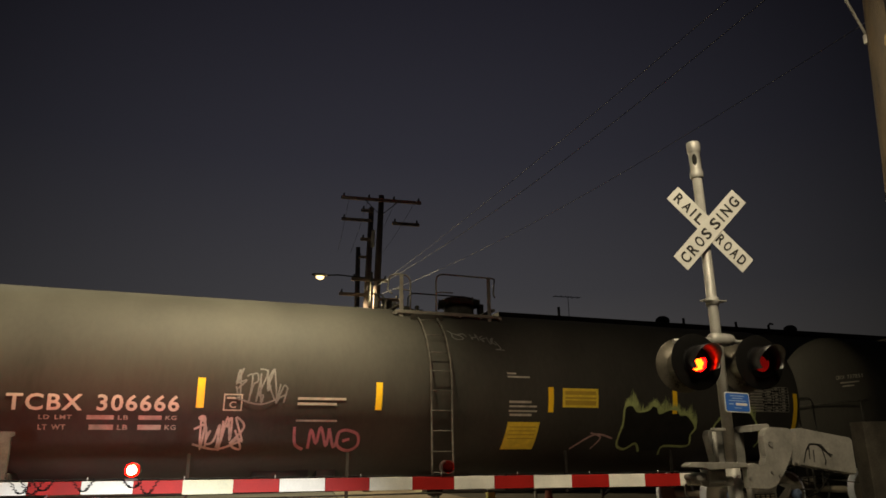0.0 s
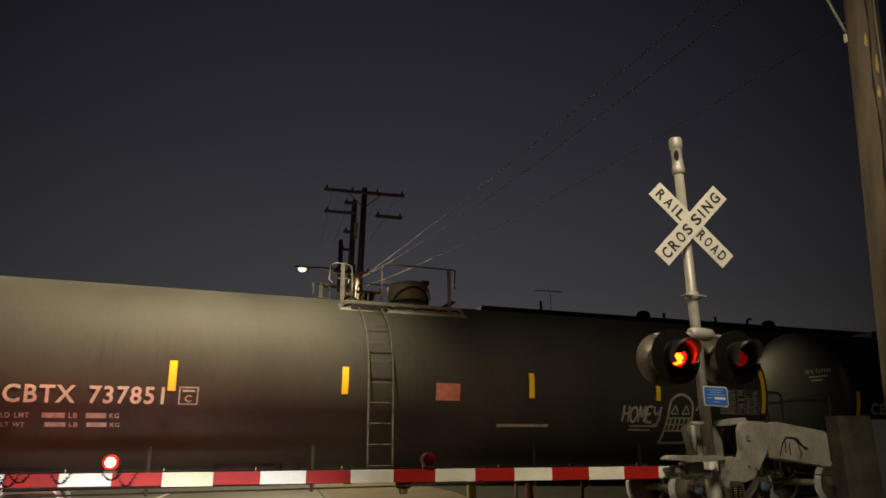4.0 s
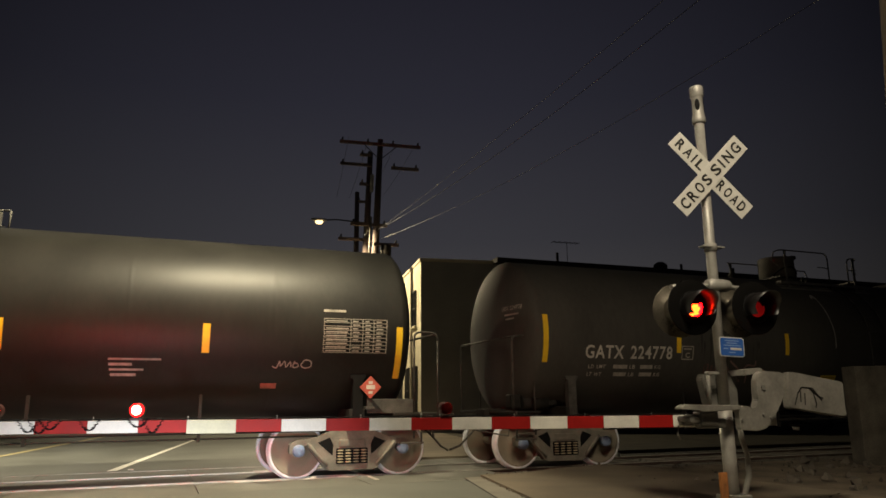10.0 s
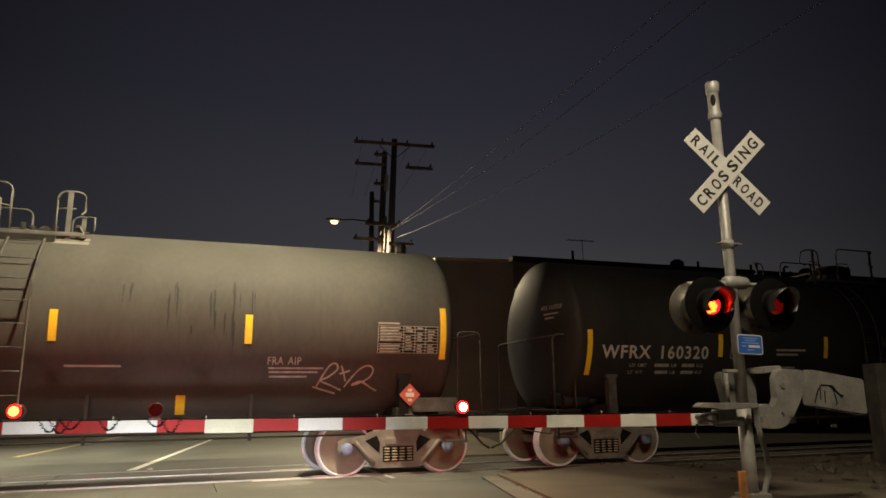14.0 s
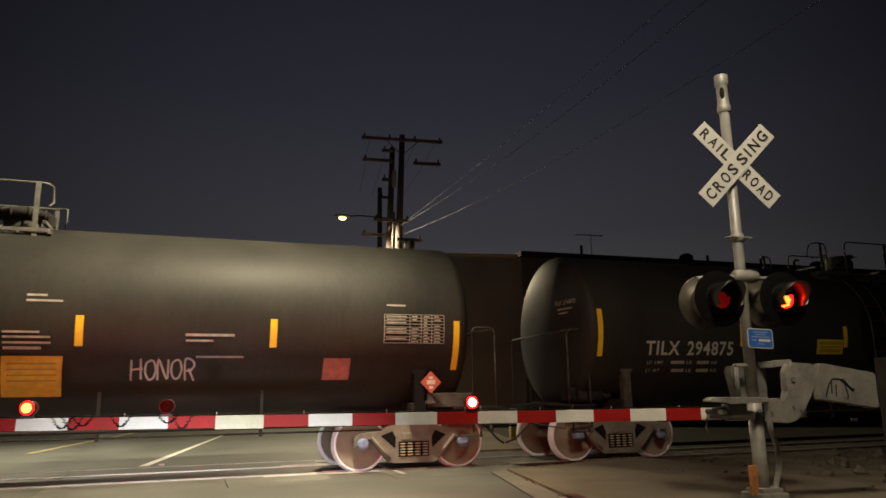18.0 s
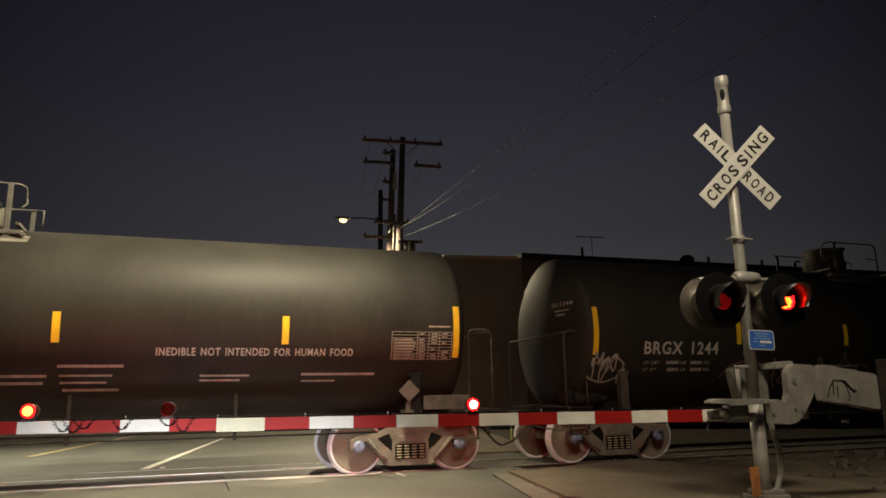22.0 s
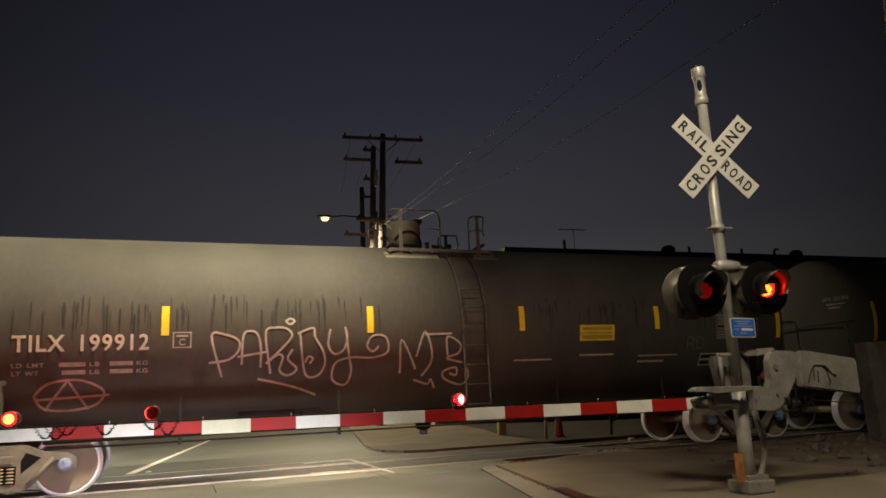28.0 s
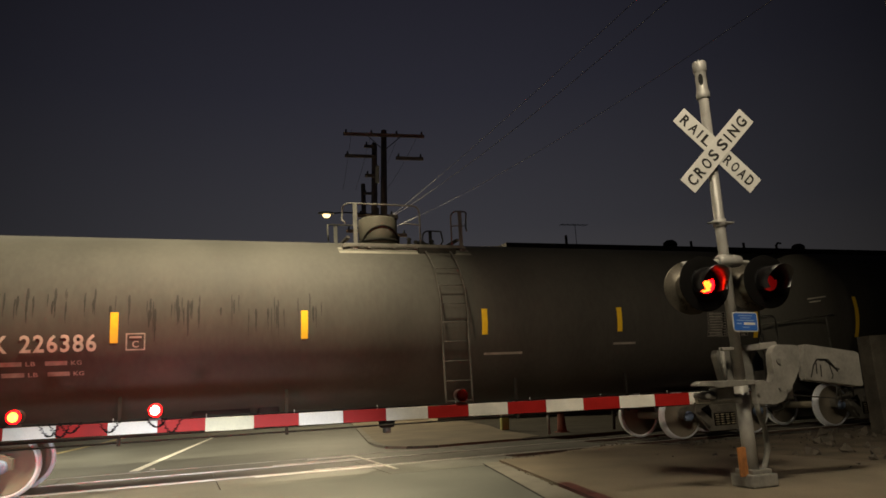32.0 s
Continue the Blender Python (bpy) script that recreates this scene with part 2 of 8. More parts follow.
WHEEL = material("brown_wheel_plate", (0.215, 0.187, 0.143), 0.75, metal=0.0, vary=0.14, scale=5, fine=50, bump=0.2)
# Worn rim steel; the headlights' bluish glint is put into the base colour.
RIM = material("polished_rim_glint", (0.80, 0.83, 0.90), 0.4, metal=0.15, vary=0.2, scale=8, fine=70, bump=0.05)
CAP_BLUE = material("blue_grey_bearing_cap", (0.20, 0.27, 0.42), 0.45, vary=0.3, scale=20, fine=80, bump=0.1)
TRUCK = material("dusty_cast_side_frame", (0.175, 0.163, 0.135), 0.8, vary=0.45, scale=4, fine=45, bump=0.3)
SPRING = material("pale_coil_spring", (0.34, 0.30, 0.20), 0.6, vary=0.3, scale=9, fine=60)
CAR_STEEL = material("sooty_car_steel", (0.022, 0.020, 0.018), 0.8, vary=0.45, scale=5, fine=50, bump=0.2, spec=0.15)
WALKWAY = material("grey_walkway_steel", (0.135, 0.129, 0.116), 0.5, metal=0.3, vary=0.35, scale=6, fine=60, bump=0.1)


# ---- building blocks ----
def box(bm, c, s, rz=0.0, bevel=0.0):
    """A block with centre c and size s, turned by rz degrees; bevelled if asked."""
    hx, hy, hz = s[0] / 2, s[1] / 2, s[2] / 2
    turn = Matrix.Rotation(radians(rz), 3, "Z")
    vs = [bm.verts.new(Vector(c) + turn @ Vector((x, y, z))) for x in (-hx, hx) for y in (-hy, hy) for z in (-hz, hz)]
    fs = [bm.faces.new([vs[i] for i in f]) for f in ((0, 1, 3, 2), (4, 6, 7, 5), (0, 4, 5, 1), (2, 3, 7, 6), (0, 2, 6, 4), (1, 5, 7, 3))]
    if bevel:
        es = list({e for f in fs for e in f.edges})
        bmesh.ops.bevel(bm, geom=es, offset=bevel, segments=2, affect="EDGES", profile=0.5)


def rod(bm, a, b, r, r2=None, seg=10, caps=True):
    """A round bar from a to b."""
    a, b = Vector(a), Vector(b)
    r2 = r if r2 is None else r2
    q = (b - a).to_track_quat("Z", "Y").to_matrix()
    rings = []
    for p, rr in ((a, r), (b, r2)):
        rings.append([bm.verts.new(p + q @ Vector((rr * math.cos(2 * math.pi * i / seg), rr * math.sin(2 * math.pi * i / seg), 0))) for i in range(seg)])
    for i in range(seg):
        f = bm.faces.new((rings[0][i], rings[0][(i + 1) % seg], rings[1][(i + 1) % seg], rings[1][i]))
        f.smooth = True
    if caps:
        bm.faces.new(rings[0][::-1])
        bm.faces.new(rings[1])


def pipe(bm, pts, r, seg=8):
    """A bent pipe through points."""
    pts = [Vector(p) for p in pts]
    rings = []
    for i, p in enumerate(pts):
        way = (pts[min(i + 1, len(pts) - 1)] - pts[max(i - 1, 0)]).normalized()
        q = way.to_track_quat("Z", "Y").to_matrix()
        rings.append([bm.verts.new(p + q @ Vector((r * math.cos(2 * math.pi * k / seg), r * math.sin(2 * math.pi * k / seg), 0))) for k in range(seg)])
    for a, b in zip(rings, rings[1:]):
        d = min(range(seg), key=lambda s: sum((a[k].co - b[(k + s) % seg].co).length for k in range(0, seg, 3)))
        for k in range(seg):
            f = bm.faces.new((a[k], a[(k + 1) % seg], b[(k + 1 + d) % seg], b[(k + d) % seg]))
            f.smooth = True
    bm.faces.new(rings[0][::-1])
    bm.faces.new(rings[-1])


def arc(p0, corner, p1, n=5):
    """Points of a rounded corner."""
    p0, corner, p1 = Vector(p0), Vector(corner), Vector(p1)
    return [(1 - t) ** 2 * p0 + 2 * t * (1 - t) * corner + t * t * p1 for t in [i / n for i in range(n + 1)]]


def lathe(bm, profile, seg, place, caps=True):
    """A turned body: profile of (along, radius); place(along, radius, angle) gives the point."""
    rings = [[bm.verts.new(place(a, r, 2 * math.pi * k / seg)) for k in range(seg)] for a, r in profile]
    for a, b in zip(rings, rings[1:]):
        for k in range(seg):
            f = bm.faces.new((a[k], b[k], b[(k + 1) % seg], a[(k + 1) % seg]))
            f.smooth = True
    if caps:
        bm.faces.new(rings[0])
        bm.faces.new(rings[-1][::-1])


def plate(bm, pts, y0, y1):
    """A plate with outline pts of (x, z), from y0 to y1."""
    a = [bm.verts.new((x, y0, z)) for x, z in pts]
    b = [bm.verts.new((x, y1, z)) for x, z in pts]
    bm.faces.new(a)
    bm.faces.new(b[::-1])
    for i in range(len(pts)):
        j = (i + 1) % len(pts)
        bm.faces.new((a[j], a[i], b[i], b[j]))


def mesh_of(name, bm, mat, fix=True):
    if fix:
        bmesh.ops.recalc_face_normals(bm, faces=bm.faces)
    me = bpy.data.meshes.new(name)
    bm.to_mesh(me)
    bm.free()
    me.materials.append(mat)
    return me


def thing(name, bm, mat, label, category, group="", kind="", m=None, fix=True):
    ob = new(name, mesh_of(name, bm, mat, fix))
    if m is not None:
        ob.matrix_world = m
    return tagged(ob, label, category, group, kind)


def holder(name, m, label, category, group="", kind=""):
    ob = new(name)
    ob.matrix_world = m
    return tagged(ob, label, category, group, kind)


def part(name, bm, mat, parent, label="", fix=True, m=None):
    """Links a bmesh as one mesh under a thing or a part, in the parent's space."""
    ob = new(name, mesh_of(name, bm, mat, fix))
    ob.parent = parent
    if m is not None:
        ob.matrix_local = m
    return tagged(ob, label) if label else ob


def shared(name, me, parent, m, label=""):
    ob = new(name, me)
    ob.parent = parent
    ob.matrix_local = m
    return tagged(ob, label) if label else ob


def letters(text, width, height, bold=0.02, gap=1.14):
    """Flat faces of a line of lettering, fitted to a box: a list of polygons of (u, v)."""
    cu = bpy.data.curves.new("lettering", "FONT")
    cu.body, cu.resolution_u, cu.offset, cu.space_character, cu.space_word = text, 3, bold, gap, 1.5
    ob = new("lettering", cu)
    bpy.context.view_layer.update()
    me = bpy.data.meshes.new_from_object(ob.evaluated_get(bpy.context.evaluated_depsgraph_get()))
    co = [v.co.copy() for v in me.vertices]
    faces = [[co[i] for i in p.vertices] for p in me.polygons]
    x0, x1 = min(c.x for c in co), max(c.x for c in co)
    y0, y1 = min(c.y for c in co), max(c.y for c in co)
    bpy.data.objects.remove(ob)
    bpy.data.curves.remove(cu)
    bpy.data.meshes.remove(me)
    return [[((c.x - x0) / (x1 - x0) * width, (c.y - y0) / (y1 - y0) * height) for c in f] for f in faces]

# ---- ground, road and track ----
SLANT = 0.148                     # the road runs along (SLANT, 1)
TRACK_Y, NEAR_RAIL, FAR_RAIL = 6.70, 5.98, 7.42


def road_x(y, off):
    """x at distance y along the road, off metres right of the near kerb's line."""
    return -1.85 + SLANT * y + off


def slab(bm, corners, z0, z1):
    """A flat slab over a polygon of (x, y)."""
    a = [bm.verts.new((x, y, z0)) for x, y in corners]
    b = [bm.verts.new((x, y, z1)) for x, y in corners]
    bm.faces.new(a[::-1])
    bm.faces.new(b)
    for i in range(len(corners)):
        j = (i + 1) % len(corners)
        bm.faces.new((a[i], a[j], b[j], b[i]))


bm = bmesh.new()
slab(bm, [(-900, -300), (900, -300), (900, 1600), (-900, 1600)], -0.8, -0.20)
thing("ground", bm, DIRT, "dark packed dirt ground reaching the horizon", "ground", kind="structure")
bm = bmesh.new()
slab(bm, [(road_x(-60, -14), -60), (road_x(-60, 0), -60), (road_x(4.6, 0), 4.6), (road_x(4.6, -14), 4.6)], -0.20, 0.0)
slab(bm, [(road_x(8.8, -14), 8.8), (road_x(8.8, 0.2), 8.8), (road_x(420, 0.2), 420), (road_x(420, -14), 420)], -0.20, 0.0)
thing("road", bm, ASPHALT, "worn grey asphalt road crossing the railway track", "road", kind="structure")

# Crossing surface: concrete panels beside and between the rails.
PANEL_X0, PANEL_X1 = -17.7, 2.3
crossing = holder("crossing_surface", Matrix.Identity(4), "worn concrete crossing panels between and beside the rails", "crossing surface", kind="structure")
for y0, y1 in ((4.6, NEAR_RAIL - 0.045), (NEAR_RAIL + 0.105, FAR_RAIL - 0.105), (FAR_RAIL + 0.045, 8.8)):
    bm = bmesh.new()
    box(bm, (0, (y0 + y1) / 2, -0.10), (2.488, y1 - y0, 0.20), bevel=0.006)
    me = mesh_of("panel", bm, PANEL)
    for i in range(7 if y0 < 5 else 8):
        shared("panel", me, crossing, Matrix.Translation((PANEL_X0 + 1.25 + i * 2.5, 0, random.uniform(-0.004, 0.004))))

for y in (NEAR_RAIL - 0.062, NEAR_RAIL + 0.122, FAR_RAIL - 0.122, FAR_RAIL + 0.062, 8.55):
    bm = bmesh.new()
    box(bm, ((PANEL_X0 + PANEL_X1) / 2, y, 0.006), (PANEL_X1 - PANEL_X0, 0.026, 0.006))
    part("edge_angle", bm, WORN_ANGLE, crossing, "worn bright steel edge of the panels")

track = holder("railway_track", Matrix.Identity(4), "steel railway track with polished rail heads on dark ballast", "railway track", kind="structure")
for y in (NEAR_RAIL, FAR_RAIL):
    bm = bmesh.new()
    plate(bm, [(y - 0.036, 0.004), (y - 0.036, -0.03), (y - 0.009, -0.045), (y - 0.009, -0.14), (y - 0.07, -0.16), (y + 0.07, -0.16), (y + 0.009, -0.14), (y + 0.009, -0.045), (y + 0.036, -0.03), (y + 0.036, 0.004)], -70, 120)
    for v in bm.verts:
        v.co = Vector((v.co.y, v.co.x, v.co.z))
    part("rail", bm, RAIL_SIDE, track)
    bm = bmesh.new()
    box(bm, (25, y, 0.0065), (190, 0.058, 0.004))
    part("rail_head", bm, RAIL_TOP, track, "polished steel rail head")
bm = bmesh.new()
slab(bm, [(PANEL_X1 + 0.02, 4.62), (120, 4.62), (120, 8.84), (PANEL_X1 + 0.02, 8.84)], -0.19, -0.05)
slab(bm, [(PANEL_X1 - 2.48, 4.62), (PANEL_X1 + 0.02, 4.62), (PANEL_X1 + 0.02, 5.93), (PANEL_X1 - 2.48, 5.93)], -0.19, -0.05)
part("ballast_bed", bm, BALLAST, track, "dark crushed stone ballast")
bm = bmesh.new()
box(bm, (0, TRACK_Y, -0.085), (0.22, 2.6, 0.10), bevel=0.01)
tie = mesh_of("tie", bm, TIE)
for i in range(70):
    shared("tie", tie, track, Matrix.Translation((PANEL_X1 + 0.4 + i * 0.53, random.uniform(-0.05, 0.05), 0)) @ Matrix.Rotation(random.uniform(-0.02, 0.02), 4, "Z"))
bm = bmesh.new()
for i in range(1800):
    x, y = random.uniform(PANEL_X1, 30), random.choice((random.uniform(4.7, 5.85), random.uniform(6.1, 7.3), random.uniform(7.5, 8.7)))
    r = random.uniform(0.014, 0.032)
    m4 = Matrix.Translation((x, y, -0.05 + r * 0.2)) @ Euler((random.random() * 6, random.random() * 6, 0)).to_matrix().to_4x4()
    vs = [bm.verts.new(m4 @ Vector(p)) for p in ((r, 0, 0), (-r, 0.2 * r, 0), (0, r, 0.1 * r), (0, -r, 0), (0, 0, r * 0.8), (0, 0, -r * 0.8))]
    for a, b, c in ((0, 2, 4), (2, 1, 4), (1, 3, 4), (3, 0, 4), (2, 0, 5), (1, 2, 5), (3, 1, 5), (0, 3, 5)):
        bm.faces.new((vs[a], vs[b], vs[c]))
tagged(part("ballast_stones", bm, BALLAST, track, "loose dark ballast stones"), kind="stuff")

# Painted lines beyond the track.
bm = bmesh.new()
slab(bm, [(-6.63, 8.95), (-6.46, 8.95), (-4.51, 20.9), (-4.61, 20.9)], -0.01, 0.004)
thing("lane_line", bm, LINE_WHITE, "worn white lane line painted on the road", "lane line", kind="structure")
bm = bmesh.new()
slab(bm, [(-9.54, 14.2), (-9.36, 14.2), (-5.97, 37), (-6.15, 37)], -0.01, 0.004)
thing("centre_line", bm, LINE_YELLOW, "worn pale yellow centre line on the road", "centre line", kind="structure")
bm = bmesh.new()
box(bm, (-6.22, 8.95, 0.012), (0.10, 0.10, 0.02), bevel=0.006)
thing("road_marker", bm, LINE_WHITE, "small raised white reflective road marker", "road marker")
# Steel edgings on the panels; their glint is painted as pale colour.
for x0, x1, y0, y1 in ((-3.36, -2.44, 8.25, 8.33), (-2.47, -2.41, 5.2, 8.24), (-4.6, -2.48, 5.84, 5.885), (-4.1, -2.48, 7.62, 7.665), (-3.6, -2.48, 6.17, 6.215)):
    bm = bmesh.new()
    slab(bm, [(x0, y0), (x1, y0), (x1, y1), (x0, y1)], -0.01, 0.014)
    thing("panel_edge_strip", bm, EDGE_STEEL, "pale steel edging strip of the crossing panels", "edging strip", kind="structure")

# Pavement on the near side, its low kerb and the pale gutter that widens away from the track.
def gutter_x(y):
    """x of the gutter's road edge."""
    return -1.06 + 0.24 * (y - 4.85) if y > 0 else -2.224 + SLANT * y


def kerb_x(y):
    """x of the kerb's face, behind the gutter."""
    return gutter_x(y) + (0.28 + 0.03 * (4.85 - y) if y > 0 else 0.4255)


bm = bmesh.new()
slab(bm, [(kerb_x(-60) + 0.14, -60), (2.5, -60), (2.5, 5.0), (2.2, 5.62), (1.6, 5.54), (0.92, 5.33), (0.35, 5.05), (-0.14, 4.88), (kerb_x(4.85) + 0.14, 4.85), (kerb_x(0) + 0.14, 0)], -0.2, 0.040)
thing("pavement", bm, CONCRETE, "stained beige concrete pavement beside the signal mast", "pavement", kind="structure")
bm = bmesh.new()
for ya, yb in ((-60, 0), (0, 4.85)):
    slab(bm, [(gutter_x(ya), ya), (kerb_x(ya) + 0.01, ya), (kerb_x(yb) + 0.01, yb), (gutter_x(yb), yb)], -0.19, 0.008)
thing("gutter", bm, KERB, "pale worn concrete gutter along the kerb", "gutter", kind="structure")
bm = bmesh.new()
for ya, yb in ((-60, 0), (0, 4.85)):
    slab(bm, [(gutter_x(ya) - 0.022, ya), (gutter_x(ya), ya), (gutter_x(yb), yb), (gutter_x(yb) - 0.022, yb)], -0.19, 0.004)
thing("gutter_joint", bm, ROOF_DARK, "thin dark joint between asphalt and gutter", "joint", kind="structure")
kerb = holder("kerb", Matrix.Identity(4), "low worn concrete kerb with a length of faded red paint", "kerb", kind="structure")
y = -12.35
while y < 4.8:
    n = min(1.0, 4.85 - y)
    red = y < 1.6
    bm = bmesh.new()
    lo, hi = y + 0.006, y + n - 0.006
    slab(bm, [(kerb_x(lo), lo), (kerb_x(lo) + 0.15, lo), (kerb_x(hi) + 0.15, hi), (kerb_x(hi), hi)], -0.19, 0.046 if red else 0.043)
    part("kerb_stone", bm, KERB_RED if red else CONCRETE, kerb, "faded red kerb paint" if red else "")
    y += 1.0
# Ragged crumbs of broken edge along the kerb and the asphalt's end at the rail.
bm = bmesh.new()
for i in range(100):
    if i % 3:
        x = random.uniform(-0.6, 2.2)
        y = 4.9 + max(0.0, x) * 0.34 + random.uniform(-0.10, 0.25)
    else:
        y = random.uniform(1.6, 4.6)
        x = kerb_x(y) + random.gauss(0.0, 0.02)
    r = random.uniform(0.012, 0.035)
    z = 0.01 if i % 3 == 0 else 0.035
    m4 = Matrix.Translation((x, y, z)) @ Euler((random.random() * 6, random.random() * 6, 0)).to_matrix().to_4x4()
    vs = [bm.verts.new(m4 @ Vector(p)) for p in ((r, 0, 0), (-r, 0.2 * r, 0), (0, r, 0.1 * r), (0, -r, 0), (0, 0, r * 0.6), (0, 0, -r * 0.6))]
    for a, b, c in ((0, 2, 4), (2, 1, 4), (1, 3, 4), (3, 0, 4), (2, 0, 5), (1, 2, 5), (3, 1, 5), (0, 3, 5)):
        bm.faces.new((vs[a], vs[b], vs[c]))
thing("broken_edge", bm, RUBBLE, "crumbs of broken concrete along the pavement's edge", "rubble", kind="stuff")
far_kerb = [(-0.4, 8.85), (-0.95, 9.1), (-1.25, 9.6), (-1.28, 10.3), (-1.15, 11.5), (1.15, 23.4), (9.0, 72)]
bm = bmesh.new()
slab(bm, far_kerb + [(40, 72), (40, 19.7), (4.4, 19.7), (3.5, 15.0), (2.6, 12.0), (2.3, 9.3), (1.6, 8.85)], -0.2, 0.045)
thing("far_pavement", bm, CONCRETE, "beige concrete corner pavement beyond the track", "pavement", kind="structure")
bm = bmesh.new()
for (xa, ya), (xb, yb) in zip(far_kerb, far_kerb[1:]):
    d = Vector((yb - ya, xa - xb)).normalized() * 0.16
    slab(bm, [(xa - d.x, ya - d.y), (xa + 0.0, ya), (xb + 0.0, yb), (xb - d.x, yb - d.y)], -0.19, 0.055)
thing("far_kerb", bm, KERB, "pale rounded concrete kerb at the far corner", "kerb", kind="structure")
bm = bmesh.new()
slab(bm, [(1.62, 8.85), (40, 8.85), (40, 19.68), (4.43, 19.68), (3.53, 15.0), (2.63, 12.0), (2.33, 9.3)], -0.2, 0.03)
thing("yard_ground", bm, YARD, "dark dirt of the yard beside the track", "ground", kind="structure")
bm = bmesh.new()
slab(bm, [(2.5, -60), (90, -60), (90, 4.9), (2.52, 4.9)], -0.2, 0.02)
thing("verge", bm, DIRT, "bare brown dirt verge strewn with rubble", "verge", kind="structure")
bm = bmesh.new()
for i in range(520):
    x, y = random.uniform(0.9, 12), random.uniform(0.2, 4.8)
    if x < 2.6 and random.random() < 0.75:
        continue
    r = random.choice((0.015, 0.02, 0.025, 0.03, 0.04, 0.06, 0.10 if x > 2.6 else 0.03)) * random.uniform(0.7, 1.3)
    m4 = Matrix.Translation((x, y, 0.02 + r * 0.3)) @ Euler((random.random() * 6, random.random() * 6, 0)).to_matrix().to_4x4()
    vs = [bm.verts.new(m4 @ Vector([c * random.uniform(0.7, 1.2) for c in p])) for p in ((r, 0, 0), (-r, 0.2 * r, 0), (0, r, 0.1 * r), (0, -r, 0), (0, 0, r * 0.7), (0, 0, -r * 0.7))]
    for a, b, c in ((0, 2, 4), (2, 1, 4), (1, 3, 4), (3, 0, 4), (2, 0, 5), (1, 2, 5), (3, 1, 5), (0, 3, 5)):
        bm.faces.new((vs[a], vs[b], vs[c]))
thing("rubble", bm, RUBBLE, "scattered broken concrete and stones on the dirt", "rubble", kind="stuff")

# ---- signal mast with its lamps, crossbuck and gate mechanism ----
mast = holder("crossing_signal_mast", Matrix.Identity(4), "galvanised railway crossing signal mast with crossbuck and two red lamps", "crossing signal")
bm = bmesh.new()
rod(bm, (0, 0, 0.05), (0, 0, 1.15), 0.075, 0.075, 20)
rod(bm, (0, 0, 1.15), (0, 0, 4.5), 0.060, 0.056, 20)
part("mast_pole", bm, GALV, mast)
bm = bmesh.new()
lathe(bm, [(4.44, 0.064), (4.46, 0.078), (4.52, 0.078), (4.53, 0.072), (4.56, 0.070), (4.57, 0.066), (4.77, 0.066), (4.78, 0.072), (4.79, 0.080), (4.90, 0.080), (4.915, 0.072)], 24, lambda a, r, t: Vector((r * math.cos(t), r * math.sin(t), a)))
part("bell", bm, GALV, mast, "pale cast crossing bell with side openings")
# Black ovals on the closed bell stand in for its shaded openings.
for ang in (-2.35, -0.5):
    bm = bmesh.new()
    c = Vector((0.063 * math.cos(ang), 0.063 * math.sin(ang), 4.67))
    side = Vector((-math.sin(ang), math.cos(ang), 0))
    out = Vector((math.cos(ang), math.sin(ang), 0)) * 0.004
    ring = [bm.verts.new(c + out + side * 0.028 * math.cos(t) + Vector((0, 0, 0.075 * math.sin(t)))) for t in [2 * math.pi * i / 20 for i in range(20)]]
    bm.faces.new(ring)
    part("bell_opening", bm, BLACK, mast, "black oval painted for the shaded bell opening", fix=False)

# Crossbuck: two boards at right angles, 1.22 m by 0.23 m, with black letters.
CB = Matrix.Translation((0.011, -0.10, 3.773)) @ Matrix.Rotation(-0.185, 4, "Z")


def crossbuck_board(text_a, text_b, angle, y):
    bm = bmesh.new()
    box(bm, (0, 0, 0), (1.219, 0.006, 0.2286), bevel=0.002)
    m4 = CB @ Matrix.Translation((0, y, 0)) @ Matrix.Rotation(-radians(angle), 4, "Y")
    board = part("crossbuck_board", bm, SIGN_WHITE, mast, "white reflective crossbuck board", m=m4)
    for text, u0, u1 in (text_a, text_b):
        wide = [0.32 if ch == "I" else 1.0 for ch in text]
        step = (u1 - u0) / (sum(wide) + 0.36 * (len(text) - 1))
        u = u0
        for ch, n in zip(text, wide):
            bm = bmesh.new()
            for poly in letters(ch, step * n * (0.7 if ch == "I" else 1.0), 0.135, 0.026):
                try:
                    bm.faces.new([bm.verts.new((u + a, -0.0055, -0.0675 + v)) for a, v in poly])
                except ValueError:
                    pass
            part("letter", bm, SIGN_BLACK, board, "black capital letter", fix=False)
            u += step * (n + 0.36)


crossbuck_board(("RAIL", -0.55, -0.12), ("ROAD", 0.13, 0.55), -45.4, 0.004)
crossbuck_board(("CROS", -0.56, -0.035), ("SING", 0.035, 0.55), 45.4, -0.006)
bm = bmesh.new()
box(bm, (0.02, -0.07, 3.773), (0.10, 0.05, 0.16), bevel=0.008)
part("crossbuck_bracket", bm, GALV, mast)
bm = bmesh.new()
box(bm, (0.0, -0.02, 2.93), (0.30, 0.10, 0.018), bevel=0.005)
rod(bm, (0, 0, 2.88), (0, 0, 2.97), 0.072, 0.072, 16)
part("mast_clamp", bm, GALV, mast)

# Lamp arm and junction box.
bm = bmesh.new()
pipe(bm, [(-0.62, -0.02, 2.44), (-0.4, -0.02, 2.47), (0, -0.02, 2.48), (0.42, -0.02, 2.47), (0.60, -0.02, 2.45)], 0.024, 10)
part("lamp_arm", bm, GALV, mast)
bm = bmesh.new()
